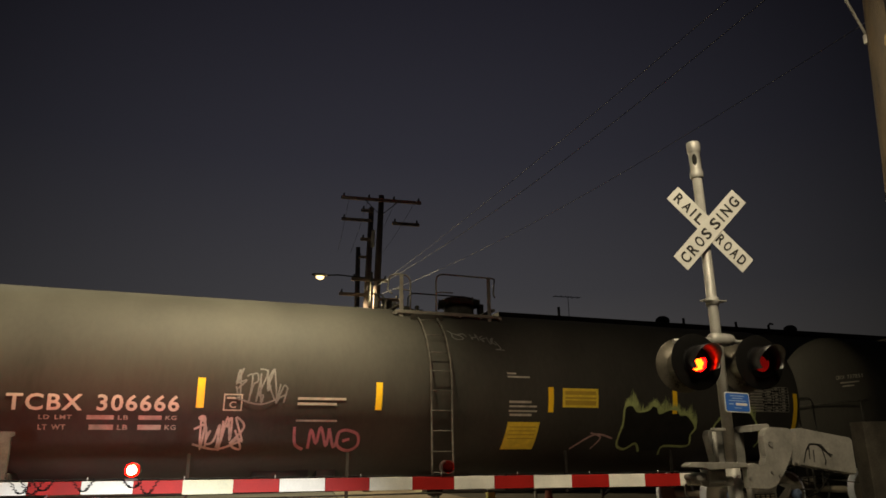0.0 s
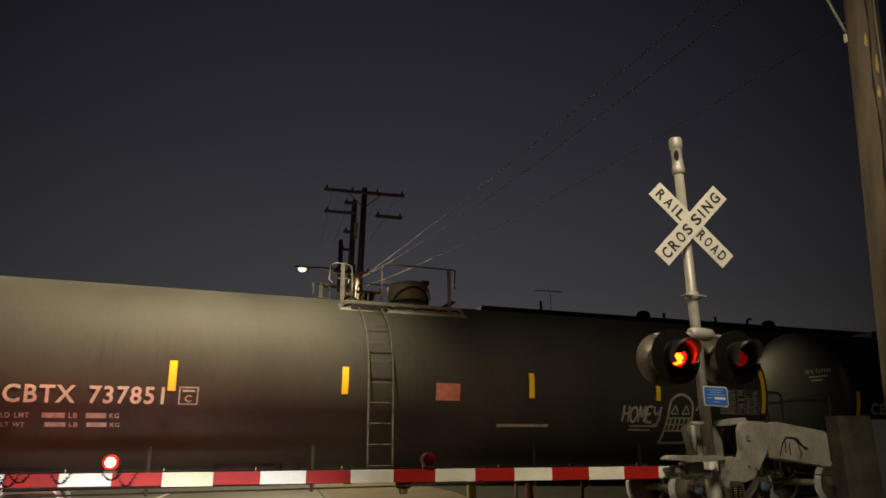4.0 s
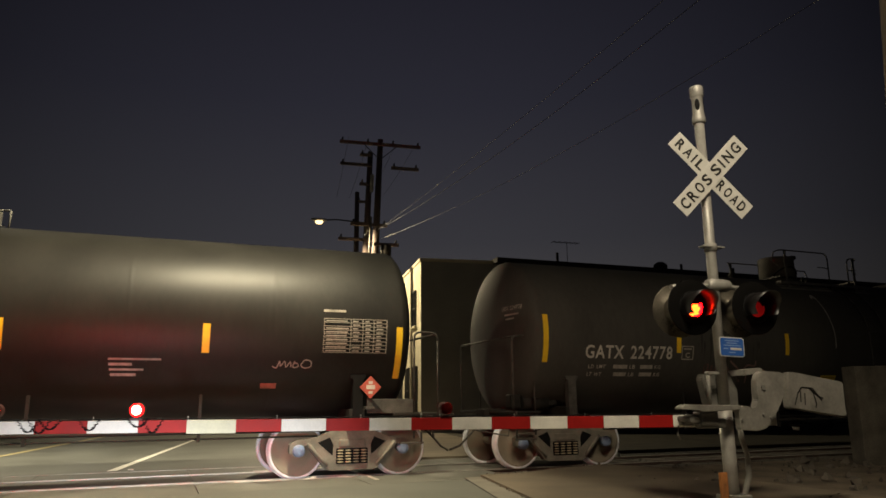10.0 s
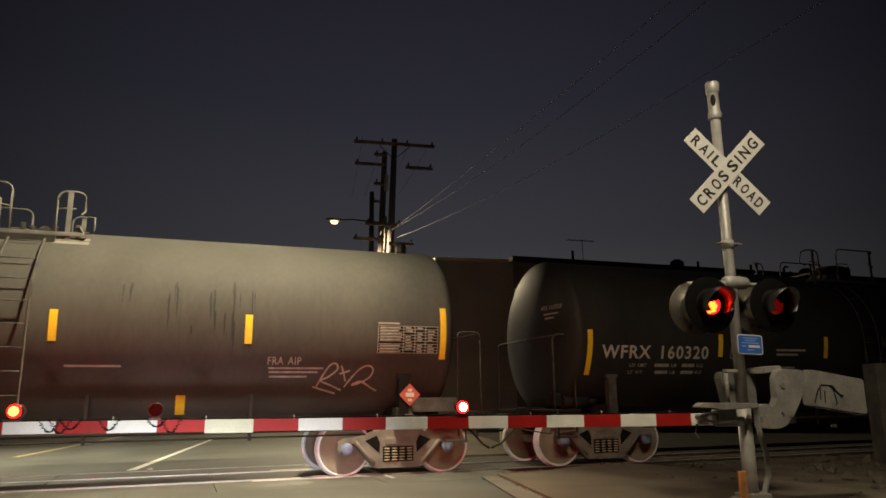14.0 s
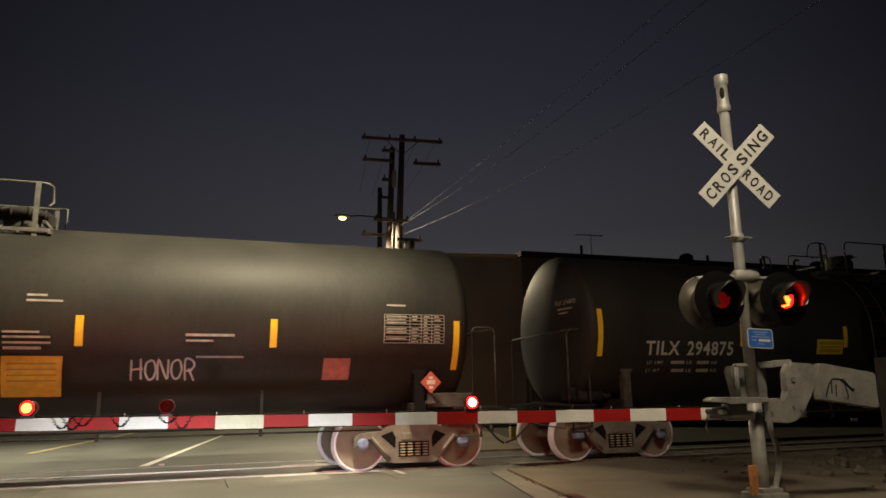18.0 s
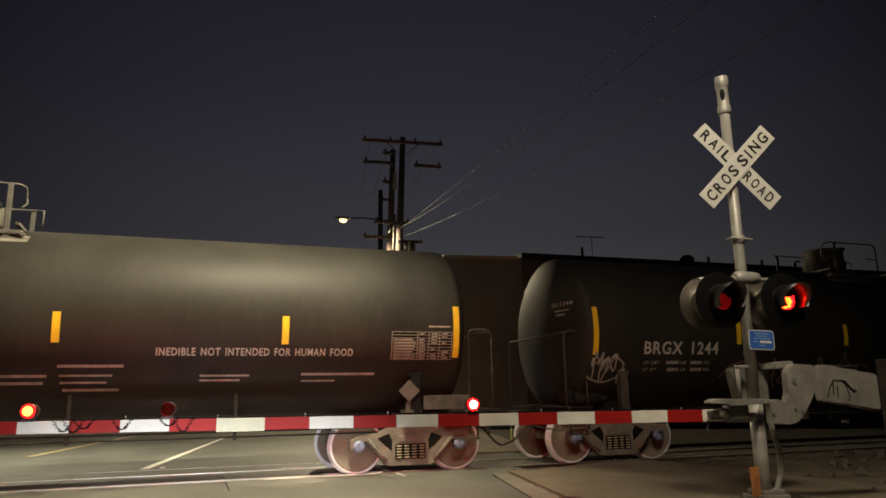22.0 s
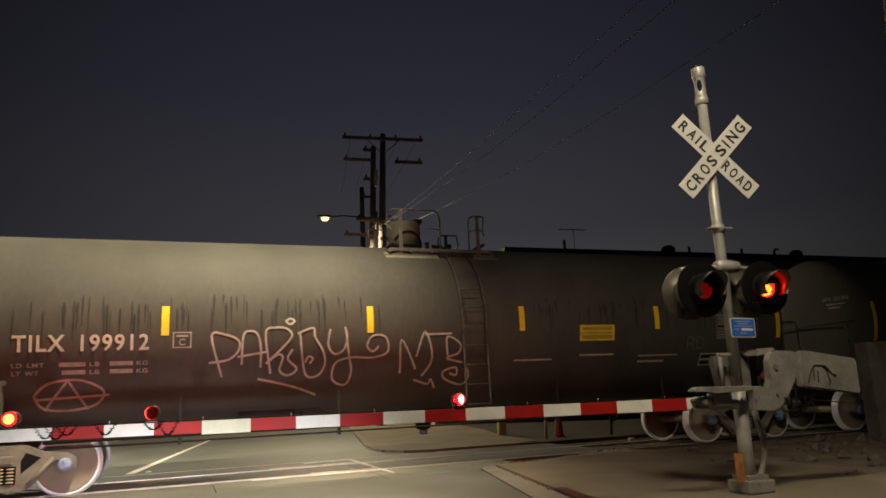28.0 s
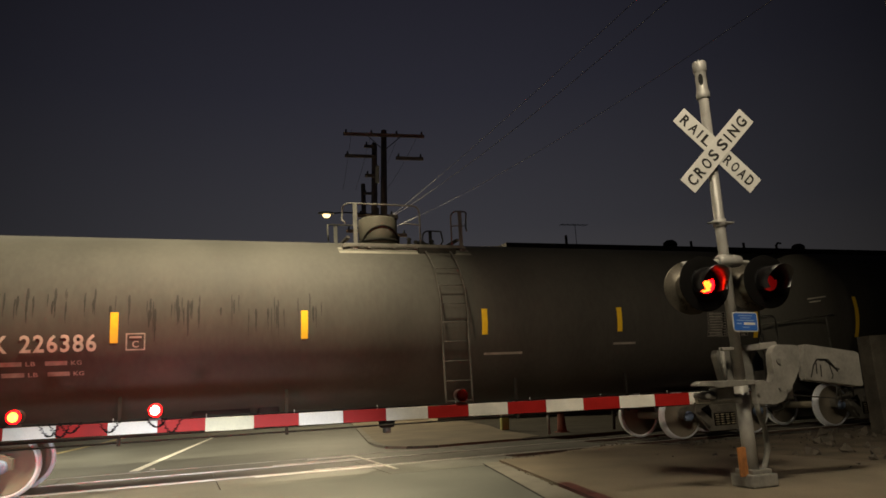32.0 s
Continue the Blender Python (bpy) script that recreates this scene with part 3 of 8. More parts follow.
lathe(bm, [(-0.15, 0.05), (-0.13, 0.078), (-0.06, 0.09), (0.06, 0.09), (0.15, 0.078), (0.17, 0.05)], 18, lambda a, r, t: Vector((0.03 + a, -0.02 + 0.9 * r * math.cos(t), 2.485 + 0.85 * r * math.sin(t))))
part("junction_box", bm, GALV, mast, "rounded grey cast junction box")

VISOR_BLACK = material("glossy_black_visor", (0.010, 0.008, 0.008), 0.42, vary=0.02, scale=6, fine=60, bump=0.01, spec=1.0)
LAMP_BACK = material("dull_silver_lamp_back", (0.14, 0.125, 0.10), 0.30, metal=0.7, vary=0.4, scale=5, fine=60)
flasher_lenses = []
for n, (lx, lz) in enumerate(((-0.455, 2.20), (0.42, 2.225))):
    for way in (-1, 1):
        base = Matrix.Translation((lx, -0.02, lz)) @ (Matrix.Rotation(-0.10 if way < 0 else math.pi - 0.25, 4, "Z"))
        bm = bmesh.new()
        lathe(bm, [(0.10, 0.06), (0.02, 0.13), (-0.05, 0.17), (-0.14, 0.176), (-0.145, 0.182), (-0.145, 0.299), (-0.147, 0.304), (-0.153, 0.304), (-0.156, 0.299), (-0.158, 0.17), (-0.159, 0.16), (-0.15, 0.15)], 32, lambda a, r, t: Vector((r * math.cos(t), a, r * math.sin(t))))
        unit = part("flasher_lamp", bm, LAMP_BLACK if way < 0 else LAMP_BACK, mast, "black round signal lamp housing with background disc" if way < 0 else "grey back of a signal lamp that faces the other way", m=base)
        bm = bmesh.new()
        rings = []
        for a, r in ((-0.15, 0.165), (-0.46, 0.158), (-0.46, 0.154), (-0.15, 0.161)):
            row = []
            for k in range(25):
                t = radians(-35 + 250 * k / 24)
                cut = a if a == -0.15 else a + 0.11 * (1 - max(0.0, math.sin(t))) ** 1.5
                row.append(bm.verts.new((r * math.cos(t), cut, r * math.sin(t))))
            rings.append(row)
        for a, b in zip(rings, rings[1:] + rings[:1]):
            for k in range(24):
                bm.faces.new((a[k], a[k + 1], b[k + 1], b[k])).smooth = True
        part("visor", bm, VISOR_BLACK, unit, "deep black half-round visor, glossy inside")
        bm = bmesh.new()
        lathe(bm, [(-0.172, 0.107), (-0.168, 0.175), (-0.176, 0.175), (-0.178, 0.107), (-0.172, 0.107)], 32, lambda a, r, t: Vector((r * math.cos(t), a, r * math.sin(t))), False)
        part("bezel", bm, BLACK, unit, "black ring round the lens")
        bm = bmesh.new()
        rod(bm, (0, 0.02, 0.13), (0.0, 0.02, 0.27), 0.02, 0.02, 10)
        part("hanger", bm, GALV, unit)
        # The lens turns: its glowing face to the front while the lamp is lit, the dark one while it is out.
        bm = bmesh.new()
        lathe(bm, [(-0.016, 0.012), (-0.015, 0.03), (-0.013, 0.05), (-0.011, 0.07), (-0.009, 0.09), (-0.005, 0.105), (0.0, 0.112)], 40, lambda a, r, t: Vector((r * math.cos(t), a, r * math.sin(t))))
        lens = part("lens", bm, LIT_MAST if way < 0 else RED_LENS, unit, "round red signal lens")
        bm = bmesh.new()
        lathe(bm, [(0.0005, 0.111), (0.007, 0.107), (0.013, 0.07)], 28, lambda a, r, t: Vector((r * math.cos(t), a, r * math.sin(t))))
        lens.data.materials.append(RED_LENS)
        for v in bm.verts:
            v.co.y += 0.002
        back = bmesh.new()
        back.from_mesh(lens.data)
        # Painted glow: bulb colour low, red rim; upper glass dark as if visor-hidden.
        lens.data.materials.append(LIT_MAST_RED)
        lens.data.materials.append(RESTING_LENS)
        for f in back.faces:
            q = f.calc_center_median()
            if q.z > 0.022 + 0.25 * q.x:
                f.material_index = 1
            elif (q.x + 0.012) ** 2 + (q.z + 0.022) ** 2 > 0.074 ** 2:
                f.material_index = 2
        ofs = {}
        for v in bm.verts:
            ofs[v] = back.verts.new(v.co)
        for f in bm.faces:
            g = back.faces.new([ofs[v] for v in f.verts])
            q = g.calc_center_median()
            g.material_index, g.smooth = 3 if q.z < 0.015 and way < 0 else 1, True
        bm.free()
        bmesh.ops.recalc_face_normals(back, faces=back.faces)
        back.to_mesh(lens.data)
        back.free()
        if way < 0:
            flasher_lenses.append(lens)
        else:
            lens.matrix_local = Matrix.Translation((0, -0.17, 0))

def rounded(w, h, r, n=5):
    """Outline of a w by h rectangle with corners of radius r."""
    out = []
    for i, (sx, sz) in enumerate(((1, 1), (-1, 1), (-1, -1), (1, -1))):
        for k in range(n + 1):
            t = math.pi / 2 * (i + k / n)
            out.append((sx * (w / 2 - r) + r * math.cos(t), sz * (h / 2 - r) + r * math.sin(t)))
    return out


# Blue notice: unreadable small print.
PRINT_BLUE = material("pale_blue_print", (0.25, 0.36, 0.60), 0.5, vary=0.15)
bm = bmesh.new()
plate(bm, rounded(0.33, 0.215, 0.03), -0.002, 0.002)
notice = part("notice_plate", bm, SIGN_WHITE, mast, "small blue emergency notice with white border", m=Matrix.Translation((0.075, -0.11, 1.785)) @ Matrix.Rotation(-0.05, 4, "Z") @ Matrix.Rotation(radians(2), 4, "Y"))
bm = bmesh.new()
plate(bm, rounded(0.306, 0.191, 0.02), -0.006, -0.002)
part("notice_face", bm, SIGN_BLUE, notice, "blue notice face")
for z, w, x, h in ((0.068, 0.19, 0, 0.009), (0.042, 0.14, 0, 0.009), (0.016, 0.23, 0, 0.009), (-0.02, 0.06, -0.085, 0.012), (-0.060, 0.09, 0, 0.009), (-0.02, 0.15, 0.05, 0.026)):
    bm = bmesh.new()
    box(bm, (x, -0.0065, z), (w, 0.002, h))
    part("print_bar", bm, PRINT_BLUE if h < 0.02 else SIGN_WHITE, notice, "pale bar of small print")

# Foundation and conduits.
bm = bmesh.new()
box(bm, (0.02, 0.0, 0.11), (0.34, 0.34, 0.14), bevel=0.02)
box(bm, (0.02, 0.0, 0.20), (0.26, 0.26, 0.05), bevel=0.01)
part("mast_base", bm, GREY_PAINT, mast, "grey cast base plate")
bm = bmesh.new()
pipe(bm, [(0.24, 0.06, 0.95), (0.25, 0.06, 0.80), (0.31, 0.06, 0.62), (0.31, 0.06, 0.40), (0.20, 0.05, 0.16), (0.15, 0.05, 0.06)], 0.03, 10)
part("cable_conduit", bm, GREY_PAINT, mast, "curved grey cable conduit")
bm = bmesh.new()
box(bm, (-0.16, -0.06, 0.31), (0.11, 0.03, 0.30), rz=8, bevel=0.006)
part("rust_stained_tag", bm, RUST, mast, "rusty orange strip on the mast foot")

# Gate mechanism: bracket, gear case, curved arm and counterweight.
gear = holder("gate_mechanism", Matrix.Identity(4), "weathered grey crossing gate mechanism with counterweight arm", "gate mechanism")
bm = bmesh.new()
plate(bm, [(-0.02, 0.90), (0.22, 0.88), (0.34, 0.91), (0.46, 1.02), (0.56, 1.16), (0.63, 1.26), (0.67, 1.40), (0.66, 1.49), (0.60, 1.51), (0.36, 1.52), (0.29, 1.49), (0.25, 1.42), (0.25, 1.30), (0.26, 1.21), (0.22, 1.13), (0.16, 1.11), (0.12, 1.13), (0.10, 1.15), (-0.02, 1.13)], -0.24, -0.15)
bmesh.ops.bevel(bm, geom=list(bm.edges), offset=0.008, segments=2, affect="EDGES")
part("curved_arm", bm, GREY_PAINT, gear, "curved grey cast gate arm")
bm = bmesh.new()
plate(bm, [(-0.79, 1.14), (-0.73, 1.17), (-0.02, 1.155), (-0.02, 1.11), (-0.52, 1.09), (-0.58, 1.12), (-0.79, 1.12)], -0.25, -0.14)
bmesh.ops.bevel(bm, geom=list(bm.edges), offset=0.006, segments=1, affect="EDGES")
part("arm_bracket", bm, GREY_PAINT, gear)
bm = bmesh.new()
plate(bm, [(0.63, 1.12), (1.43, 1.01), (1.465, 1.03), (1.47, 1.38), (1.45, 1.405), (0.72, 1.51), (0.66, 1.50), (0.63, 1.30)], -0.30, -0.20)
bmesh.ops.bevel(bm, geom=list(bm.edges), offset=0.012, segments=2, affect="EDGES")
cw = part("counterweight", bm, GREY_PAINT, gear, "grey counterweight plate with a dark scribble")
bm = bmesh.new()
for a, b in (((0.70, 1.15), (0.76, 1.28)), ((0.76, 1.28), (0.82, 1.34)), ((0.82, 1.34), (0.98, 1.33)), ((0.98, 1.33), (1.10, 1.20)), ((0.86, 1.28), (0.85, 1.15)), ((0.98, 1.31), (1.02, 1.16)), ((1.02, 1.16), (1.00, 1.12)), ((0.80, 1.30), (0.79, 1.18)), ((0.92, 1.34), (1.06, 1.24)), ((1.06, 1.24), (1.13, 1.22))):
    d = Vector((b[0] - a[0], b[1] - a[1])).normalized()
    nx, nz = -d.y * 0.009, d.x * 0.009
    bm.faces.new([bm.verts.new((x, -0.304, z)) for x, z in ((a[0] - nx, a[1] - nz), (b[0] - nx, b[1] - nz), (b[0] + nx, b[1] + nz), (a[0] + nx, a[1] + nz))])
part("scribble", bm, SIGN_BLACK, cw, "dark spray scribble", fix=False)
GEAR_GREY = material("oily_grey_paint", (0.16, 0.155, 0.14), 0.65, vary=0.4, scale=5, fine=60, bump=0.15)
bm = bmesh.new()
plate(bm, [(0.06, 1.10), (0.26, 1.08), (0.28, 1.47), (0.24, 1.52), (0.08, 1.50)], 0.06, 0.30)
bmesh.ops.bevel(bm, geom=list(bm.edges), offset=0.015, segments=2, affect="EDGES")
part("gear_case", bm, GEAR_GREY, gear, "dark grey cast gear case")
bm = bmesh.new()
plate(bm, [(0.17, 1.47), (0.42, 1.50), (0.44, 1.53), (0.42, 1.56), (0.18, 1.535)], -0.16, 0.10)
bmesh.ops.bevel(bm, geom=list(bm.edges), offset=0.008, segments=2, affect="EDGES")
part("case_lid", bm, GREY_PAINT, gear, "pale grey gear case lid")
bm = bmesh.new()
plate(bm, [(0.46, 0.93), (0.60, 0.93), (0.61, 1.12), (0.46, 1.14)], -0.12, -0.02)
part("arm_stop", bm, GREY_PAINT, gear)
bm = bmesh.new()
plate(bm, [(-0.20, 1.44), (-0.17, 1.50), (0.0, 1.50), (0.0, 1.05), (-0.08, 1.0), (-0.12, 1.10)], 0.08, 0.20)
bmesh.ops.bevel(bm, geom=list(bm.edges), offset=0.012, segments=2, affect="EDGES")
part("motor_case", bm, GEAR_GREY, gear)
bm = bmesh.new()
rod(bm, (-0.24, -0.05, 1.16), (-0.24, -0.05, 1.48), 0.022, 0.022, 10)
box(bm, (-0.18, -0.05, 1.50), (0.16, 0.06, 0.035), bevel=0.008)
part("buffer_rod", bm, GREY_PAINT, gear)
for x, z, r in ((0.33, 1.34, 0.03), (0.30, 1.05, 0.016), (0.0, 1.0, 0.016), (-0.16, 1.02, 0.016), (0.40, 1.02, 0.016)):
    bm = bmesh.new()
    rod(bm, (x, -0.24, z), (x, -0.255, z), r, r, 8)
    part("bolt", bm, GEAR_GREY, gear)
bm = bmesh.new()
box(bm, (-0.36, -0.10, 1.02), (0.24, 0.13, 0.15), bevel=0.02)
box(bm, (-0.55, -0.10, 1.02), (0.10, 0.15, 0.09), bevel=0.02)
box(bm, (-0.30, -0.10, 0.97), (0.34, 0.10, 0.10), bevel=0.02)
rod(bm, (-0.62, -0.2, 1.02), (-0.62, 0.02, 1.02), 0.03, 0.03, 12)
part("arm_clamp", bm, GEAR_GREY, gear, "oily bolted steel gate clamp")
bm = bmesh.new()
pipe(bm, [(-0.68, -0.05, 0.95), (-0.70, -0.05, 0.86), (-0.66, -0.05, 0.80)], 0.010, 6)
part("loose_cable", bm, GREY_PAINT, gear)

DARK_RED = material("dark_red_lamp_body", (0.05, 0.008, 0.006), 0.5, vary=0.3, scale=20, fine=80)
# Gate arm: sheeted board in 0.406 m stripes, with its lamps and cable.
GATE_DIR = Vector((-math.cos(0.107), math.sin(0.107), 0.009))
GATE0 = Vector((-0.695, 0.024, 1.058))
gate_turn = Matrix(((GATE_DIR.x, -math.sin(0.107), 0, GATE0.x), (GATE_DIR.y, -math.cos(0.107), 0, GATE0.y), (GATE_DIR.z, 0, 1, GATE0.z), (0, 0, 0, 1)))
gate = holder("crossing_gate", gate_turn, "lowered red and white striped crossing gate arm with red lamps", "crossing gate")
STRIPE = 0.4064
for k in range(-1, 18):
    x0, x1 = k * STRIPE, (k + 1) * STRIPE
    if k == -1:
        x0 = -0.26
    if k == 17:
        x1 = x0 + 0.2
    taper = 1 - 0.012 * max(k, 0)
    mats = [(x0, x1, GATE_RED if k % 2 == 0 else GATE_WHITE)]
    if k == 11:
        mats = [(x0, x0 + 0.20, GATE_OLD), (x0 + 0.20, x1, GATE_WHITE)]
    for a, b, mt in mats:
        bm = bmesh.new()
        box(bm, ((a + b) / 2, 0, -0.062 * taper), (b - a - 0.0015, 0.030, 0.125 * taper), bevel=0.003)
        part("stripe", bm, mt, gate, "yellowed white stripe" if mt is GATE_OLD else ("red stripe" if mt is GATE_RED else "white stripe"))
bm = bmesh.new()
box(bm, (-0.20, 0, -0.062), (0.20, 0.042, 0.10), bevel=0.006)
part("root_sleeve", bm, GALV, gate)
bm = bmesh.new()
box(bm, (11.5 * STRIPE, 0.018, -0.06), (0.42, 0.006, 0.118), bevel=0.002)
part("splice_plate", bm, GATE_OLD, gate, "yellowed splice plate")
# Cable along the arm's top.
bm = bmesh.new()
pts = []
for i in range(120):
    x = -0.2 + i * 0.0605
    pts.append((x, 0.0, 0.012 + 0.004 * math.sin(i * 1.3)))
pipe(bm, pts, 0.006, 5)
part("cable", bm, BLACK, gate, "thin black lamp cable along the arm")
for x0 in (13.05, 14.0, 14.75, 14.95, 15.15, 12.75):
    a = x0 * STRIPE
    bm = bmesh.new()
    pts = []
    for i in range(34):
        pts.append((a + 0.17 * i / 33 - 0.10 + 0.016 * math.sin(i * 2.3), 0.022 + 0.012 * math.cos(i * 2.3), 0.02 - 0.13 * math.sin(math.pi * i / 33) * (0.45 + 0.55 * abs(math.sin(x0 * 7)))))
    pipe(bm, pts, 0.0045, 5)
    part("coiled_cable", bm, BLACK, gate, "coiled black cable hanging over the arm")
for i in range(9):
    bm = bmesh.new()
    rod(bm, ((0.6 + 1.9 * i) * STRIPE, 0.0, 0.0), ((0.6 + 1.9 * i) * STRIPE, 0.0, 0.035), 0.006, 0.005, 6)
    part("cable_clip", bm, GALV, gate)
gate_lenses = []


def gate_lens(holder_, lit, core, y):
    """A round lens, glowing on one face and dark red on the other."""
    bm = bmesh.new()
    lathe(bm, [(0.030, 0.006), (0.029, 0.016), (0.026, 0.028), (0.020, 0.040), (0.011, 0.051), (0.001, 0.0568), (-0.001, 0.0568), (-0.011, 0.051), (-0.020, 0.040), (-0.026, 0.028), (-0.030, 0.006)], 24, lambda a, r, t: Vector((r * math.cos(t), a, r * math.sin(t))))
    for f in bm.faces:
        q = f.calc_center_median()
        f.material_index = 2 if q.y < 0.0012 else (1 if math.hypot(q.x, q.z) < 0.034 else 0)
    ob = part("lens", bm, lit, holder_, "red gate lamp lens", m=Matrix.Translation((0, y, 0.088)) @ Matrix.Rotation(0.0 if y > 0 else math.pi, 4, "Z"))
    ob.data.materials.append(core)
    ob.data.materials.append(RED_LENS)
    return ob


for k, mode in ((6.15, "middle"), (13.05, "left"), (15.8, "tip")):
    m4 = Matrix.Translation((k * STRIPE, 0.0, 0.0))
    bm = bmesh.new()
    box(bm, (0, 0, 0.012), (0.11, 0.05, 0.024), bevel=0.005)
    lathe(bm, [(-0.090, 0.0575), (-0.090, 0.061), (0.040, 0.061), (0.040, 0.0575), (0.002, 0.0575), (0.002, 0.004), (-0.002, 0.004), (-0.002, 0.0575), (-0.090, 0.0575)], 28, lambda a, r, t: Vector((r * math.cos(t), a, 0.088 + r * math.sin(t))), False)
    lampbox = part("gate_lamp", bm, DARK_RED, gate, "small round red gate lamp on a clip", m=m4)
    gate_lenses.append((gate_lens(lampbox, LIT_GATE, LIT_TIP if mode == "tip" else LIT_GATE_BULB, 0.030), mode))
    gate_lenses.append((gate_lens(lampbox, LIT_GATE_BACK, LIT_GATE_BACK, -0.030), mode))

# ---- wooden pole, wall end and street lamps on this side ----
wood = holder("wooden_utility_pole", Matrix.Translation((0.90, -1.56, 0.0)) @ Matrix.Rotation(radians(3.6), 4, Vector((0.83, 0.55, 0))), "tall brown weathered wooden utility pole", "utility pole")
bm = bmesh.new()
lathe(bm, [(0.0, 0.19), (2.0, 0.18), (5.0, 0.168), (8.0, 0.155), (11.0, 0.145)], 20, lambda a, r, t: Vector((r * math.cos(t) * (1 + 0.03 * math.sin(3 * t + a)), r * math.sin(t), a)))
part("pole_shaft", bm, NEAR_WOOD, wood)
bm = bmesh.new()
pipe(bm, [(-0.10, 0.14, 5.62), (-0.22, 0.33, 6.35), (-0.42, 0.62, 7.5), (-0.6, 0.9, 8.6)], 0.015, 8)
part("stay_strut", bm, GREY_PAINT, wood, "grey metal strut fixed to the pole")
bm = bmesh.new()
box(bm, (-0.10, 0.14, 5.55), (0.035, 0.04, 0.11), bevel=0.005)
part("strut_bracket", bm, GALV, wood)
# A drying crack, the earth wire's wooden moulding and torn splinters on the side that faces the road.
def on_pole(t, z, out=0.0):
    r = 0.19 - 0.0045 * z + out
    return Vector((r * math.cos(t), r * math.sin(t), z))


bm = bmesh.new()
for i in range(40):
    z0, z1 = 1.5 + 0.14 * i, 1.64 + 0.14 * i
    t0, t1 = -2.30 + 0.05 * math.sin(i * 0.7), -2.30 + 0.05 * math.sin((i + 1) * 0.7)
    w0, w1 = 0.05 + 0.025 * math.sin(i * 1.9), 0.05 + 0.025 * math.sin((i + 1) * 1.9)
    bm.faces.new([bm.verts.new(on_pole(t, z, 0.008)) for t, z in ((t0 - w0, z0), (t0 + w0, z0), (t1 + w1, z1), (t1 - w1, z1))])
part("drying_crack", bm, BLACK, wood, "dark drying crack down the pole", fix=False)
bm = bmesh.new()
pipe(bm, [on_pole(-1.75 + 0.02 * math.sin(z * 3), z, 0.006) for z in [0.3 + 0.45 * i for i in range(22)]], 0.016, 8)
part("earth_wire_moulding", bm, DARK_STEEL, wood, "dark moulding over the earth wire")
SPLINTER = material("torn_pale_wood", (0.26, 0.17, 0.07), 0.8, vary=0.5, scale=9, fine=50, bump=0.4)
for t, z, h in ((-2.05, 5.05, 0.20), (-2.12, 4.75, 0.12), (-1.95, 3.9, 0.10), (-2.5, 5.35, 0.14)):
    bm = bmesh.new()
    ring = [bm.verts.new(on_pole(t + a, z + b * h, 0.010)) for a, b in ((-0.10, 0.0), (0.04, -0.3), (0.10, 0.2), (0.02, 0.9), (-0.06, 0.6))]
    bm.faces.new(ring)
    part("splinter", bm, SPLINTER, wood, "pale torn patch of wood", fix=False)

PIER = material("stained_pier_block", (0.125, 0.11, 0.088), 0.9, vary=0.6, scale=2.5, fine=40, bump=0.3)
wall_end = holder("wall_end_pier", Matrix.Translation((6.28, 3.43, 0.0)) @ Matrix.Rotation(radians(-18), 4, "Z"), "stained beige block pier ending a dark wall", "wall", kind="structure")
bm = bmesh.new()
box(bm, (0.33, 0.2, 0.91), (0.66, 0.4, 1.80), bevel=0.015)
part("pier", bm, PIER, wall_end, "stained rendered pier")
bm = bmesh.new()
box(bm, (4.7, 0.22, 0.86), (8.0, 0.2, 1.76), bevel=0.01)
part("wall_panel", bm, GREY_WALL, wall_end, "dark grey wall panel")


def street_lamp(name, at, base, label):
    """A cobra-head street lamp: head, lens, bracket arm and (where it has its own) a pole."""
    top = holder(name, Matrix.Identity(4), label, "street lamp")
    bm = bmesh.new()
    lathe(bm, [(-0.36, 0.05), (-0.30, 0.10), (0.0, 0.15), (0.25, 0.13), (0.33, 0.05)], 16, lambda a, r, t: Vector((at.x + a, at.y + r * math.cos(t), at.z + 0.05 + 0.5 * r * math.sin(t))))
    part("lamp_head", bm, GREY_PAINT, top)
    bm = bmesh.new()
    lathe(bm, [(-0.15, 0.03), (-0.135, 0.08), (-0.08, 0.125), (-0.01, 0.135)], 18, lambda a, r, t: Vector((at.x + r * 1.3 * math.cos(t), at.y + r * math.sin(t), at.z + a)))
    part("lamp_lens", bm, LAMP_GLASS, top, "glowing warm lamp lens")
    bm = bmesh.new()
    pipe(bm, [at + Vector((0.2, 0, 0.05)), at + Vector((0.8, 0, 0.12)), Vector((base.x - 0.5, base.y, at.z - 0.05)), Vector((base.x, base.y, at.z - 0.5))], 0.03, 8)
    part("bracket_arm", bm, BLACK, top)
    return top


far_light = street_lamp("street_lamp", FAR_LAMP, Vector((2.6, 23.1, 0)), "glowing cobra-head street lamp on a utility pole")
# Unseen fittings for the near lamp and the two made-up fill lamps.
for at, base in ((NEAR_LAMP, Vector((-17.5, 0.6, 0))), (SIDE_FILL, Vector((-19.5, 13.4, 0))), (FILL_LAMP, Vector((3.2, -9.5, 0)))):
    top = street_lamp("street_lamp", at, base, "glowing overhead street lamp added out of view on a steel pole")
    bm = bmesh.new()
    rod(bm, (base.x, base.y, 0), (base.x, base.y, at.z - 0.45), 0.10, 0.06, 14)
    part("lamp_pole", bm, GALV, top)

# ---- tank cars ----
TANK_R, TANK_Z, HEAD = 1.535, 2.48, 0.35


def on_tank(x, z, lift=0.005):
    """The point of the tank's near side at height z."""
    s = max(-1.0, min(1.0, (z - TANK_Z) / TANK_R))
    r = TANK_R + lift
    return Vector((x, -r * math.sqrt(1 - s * s), TANK_Z + r * s))


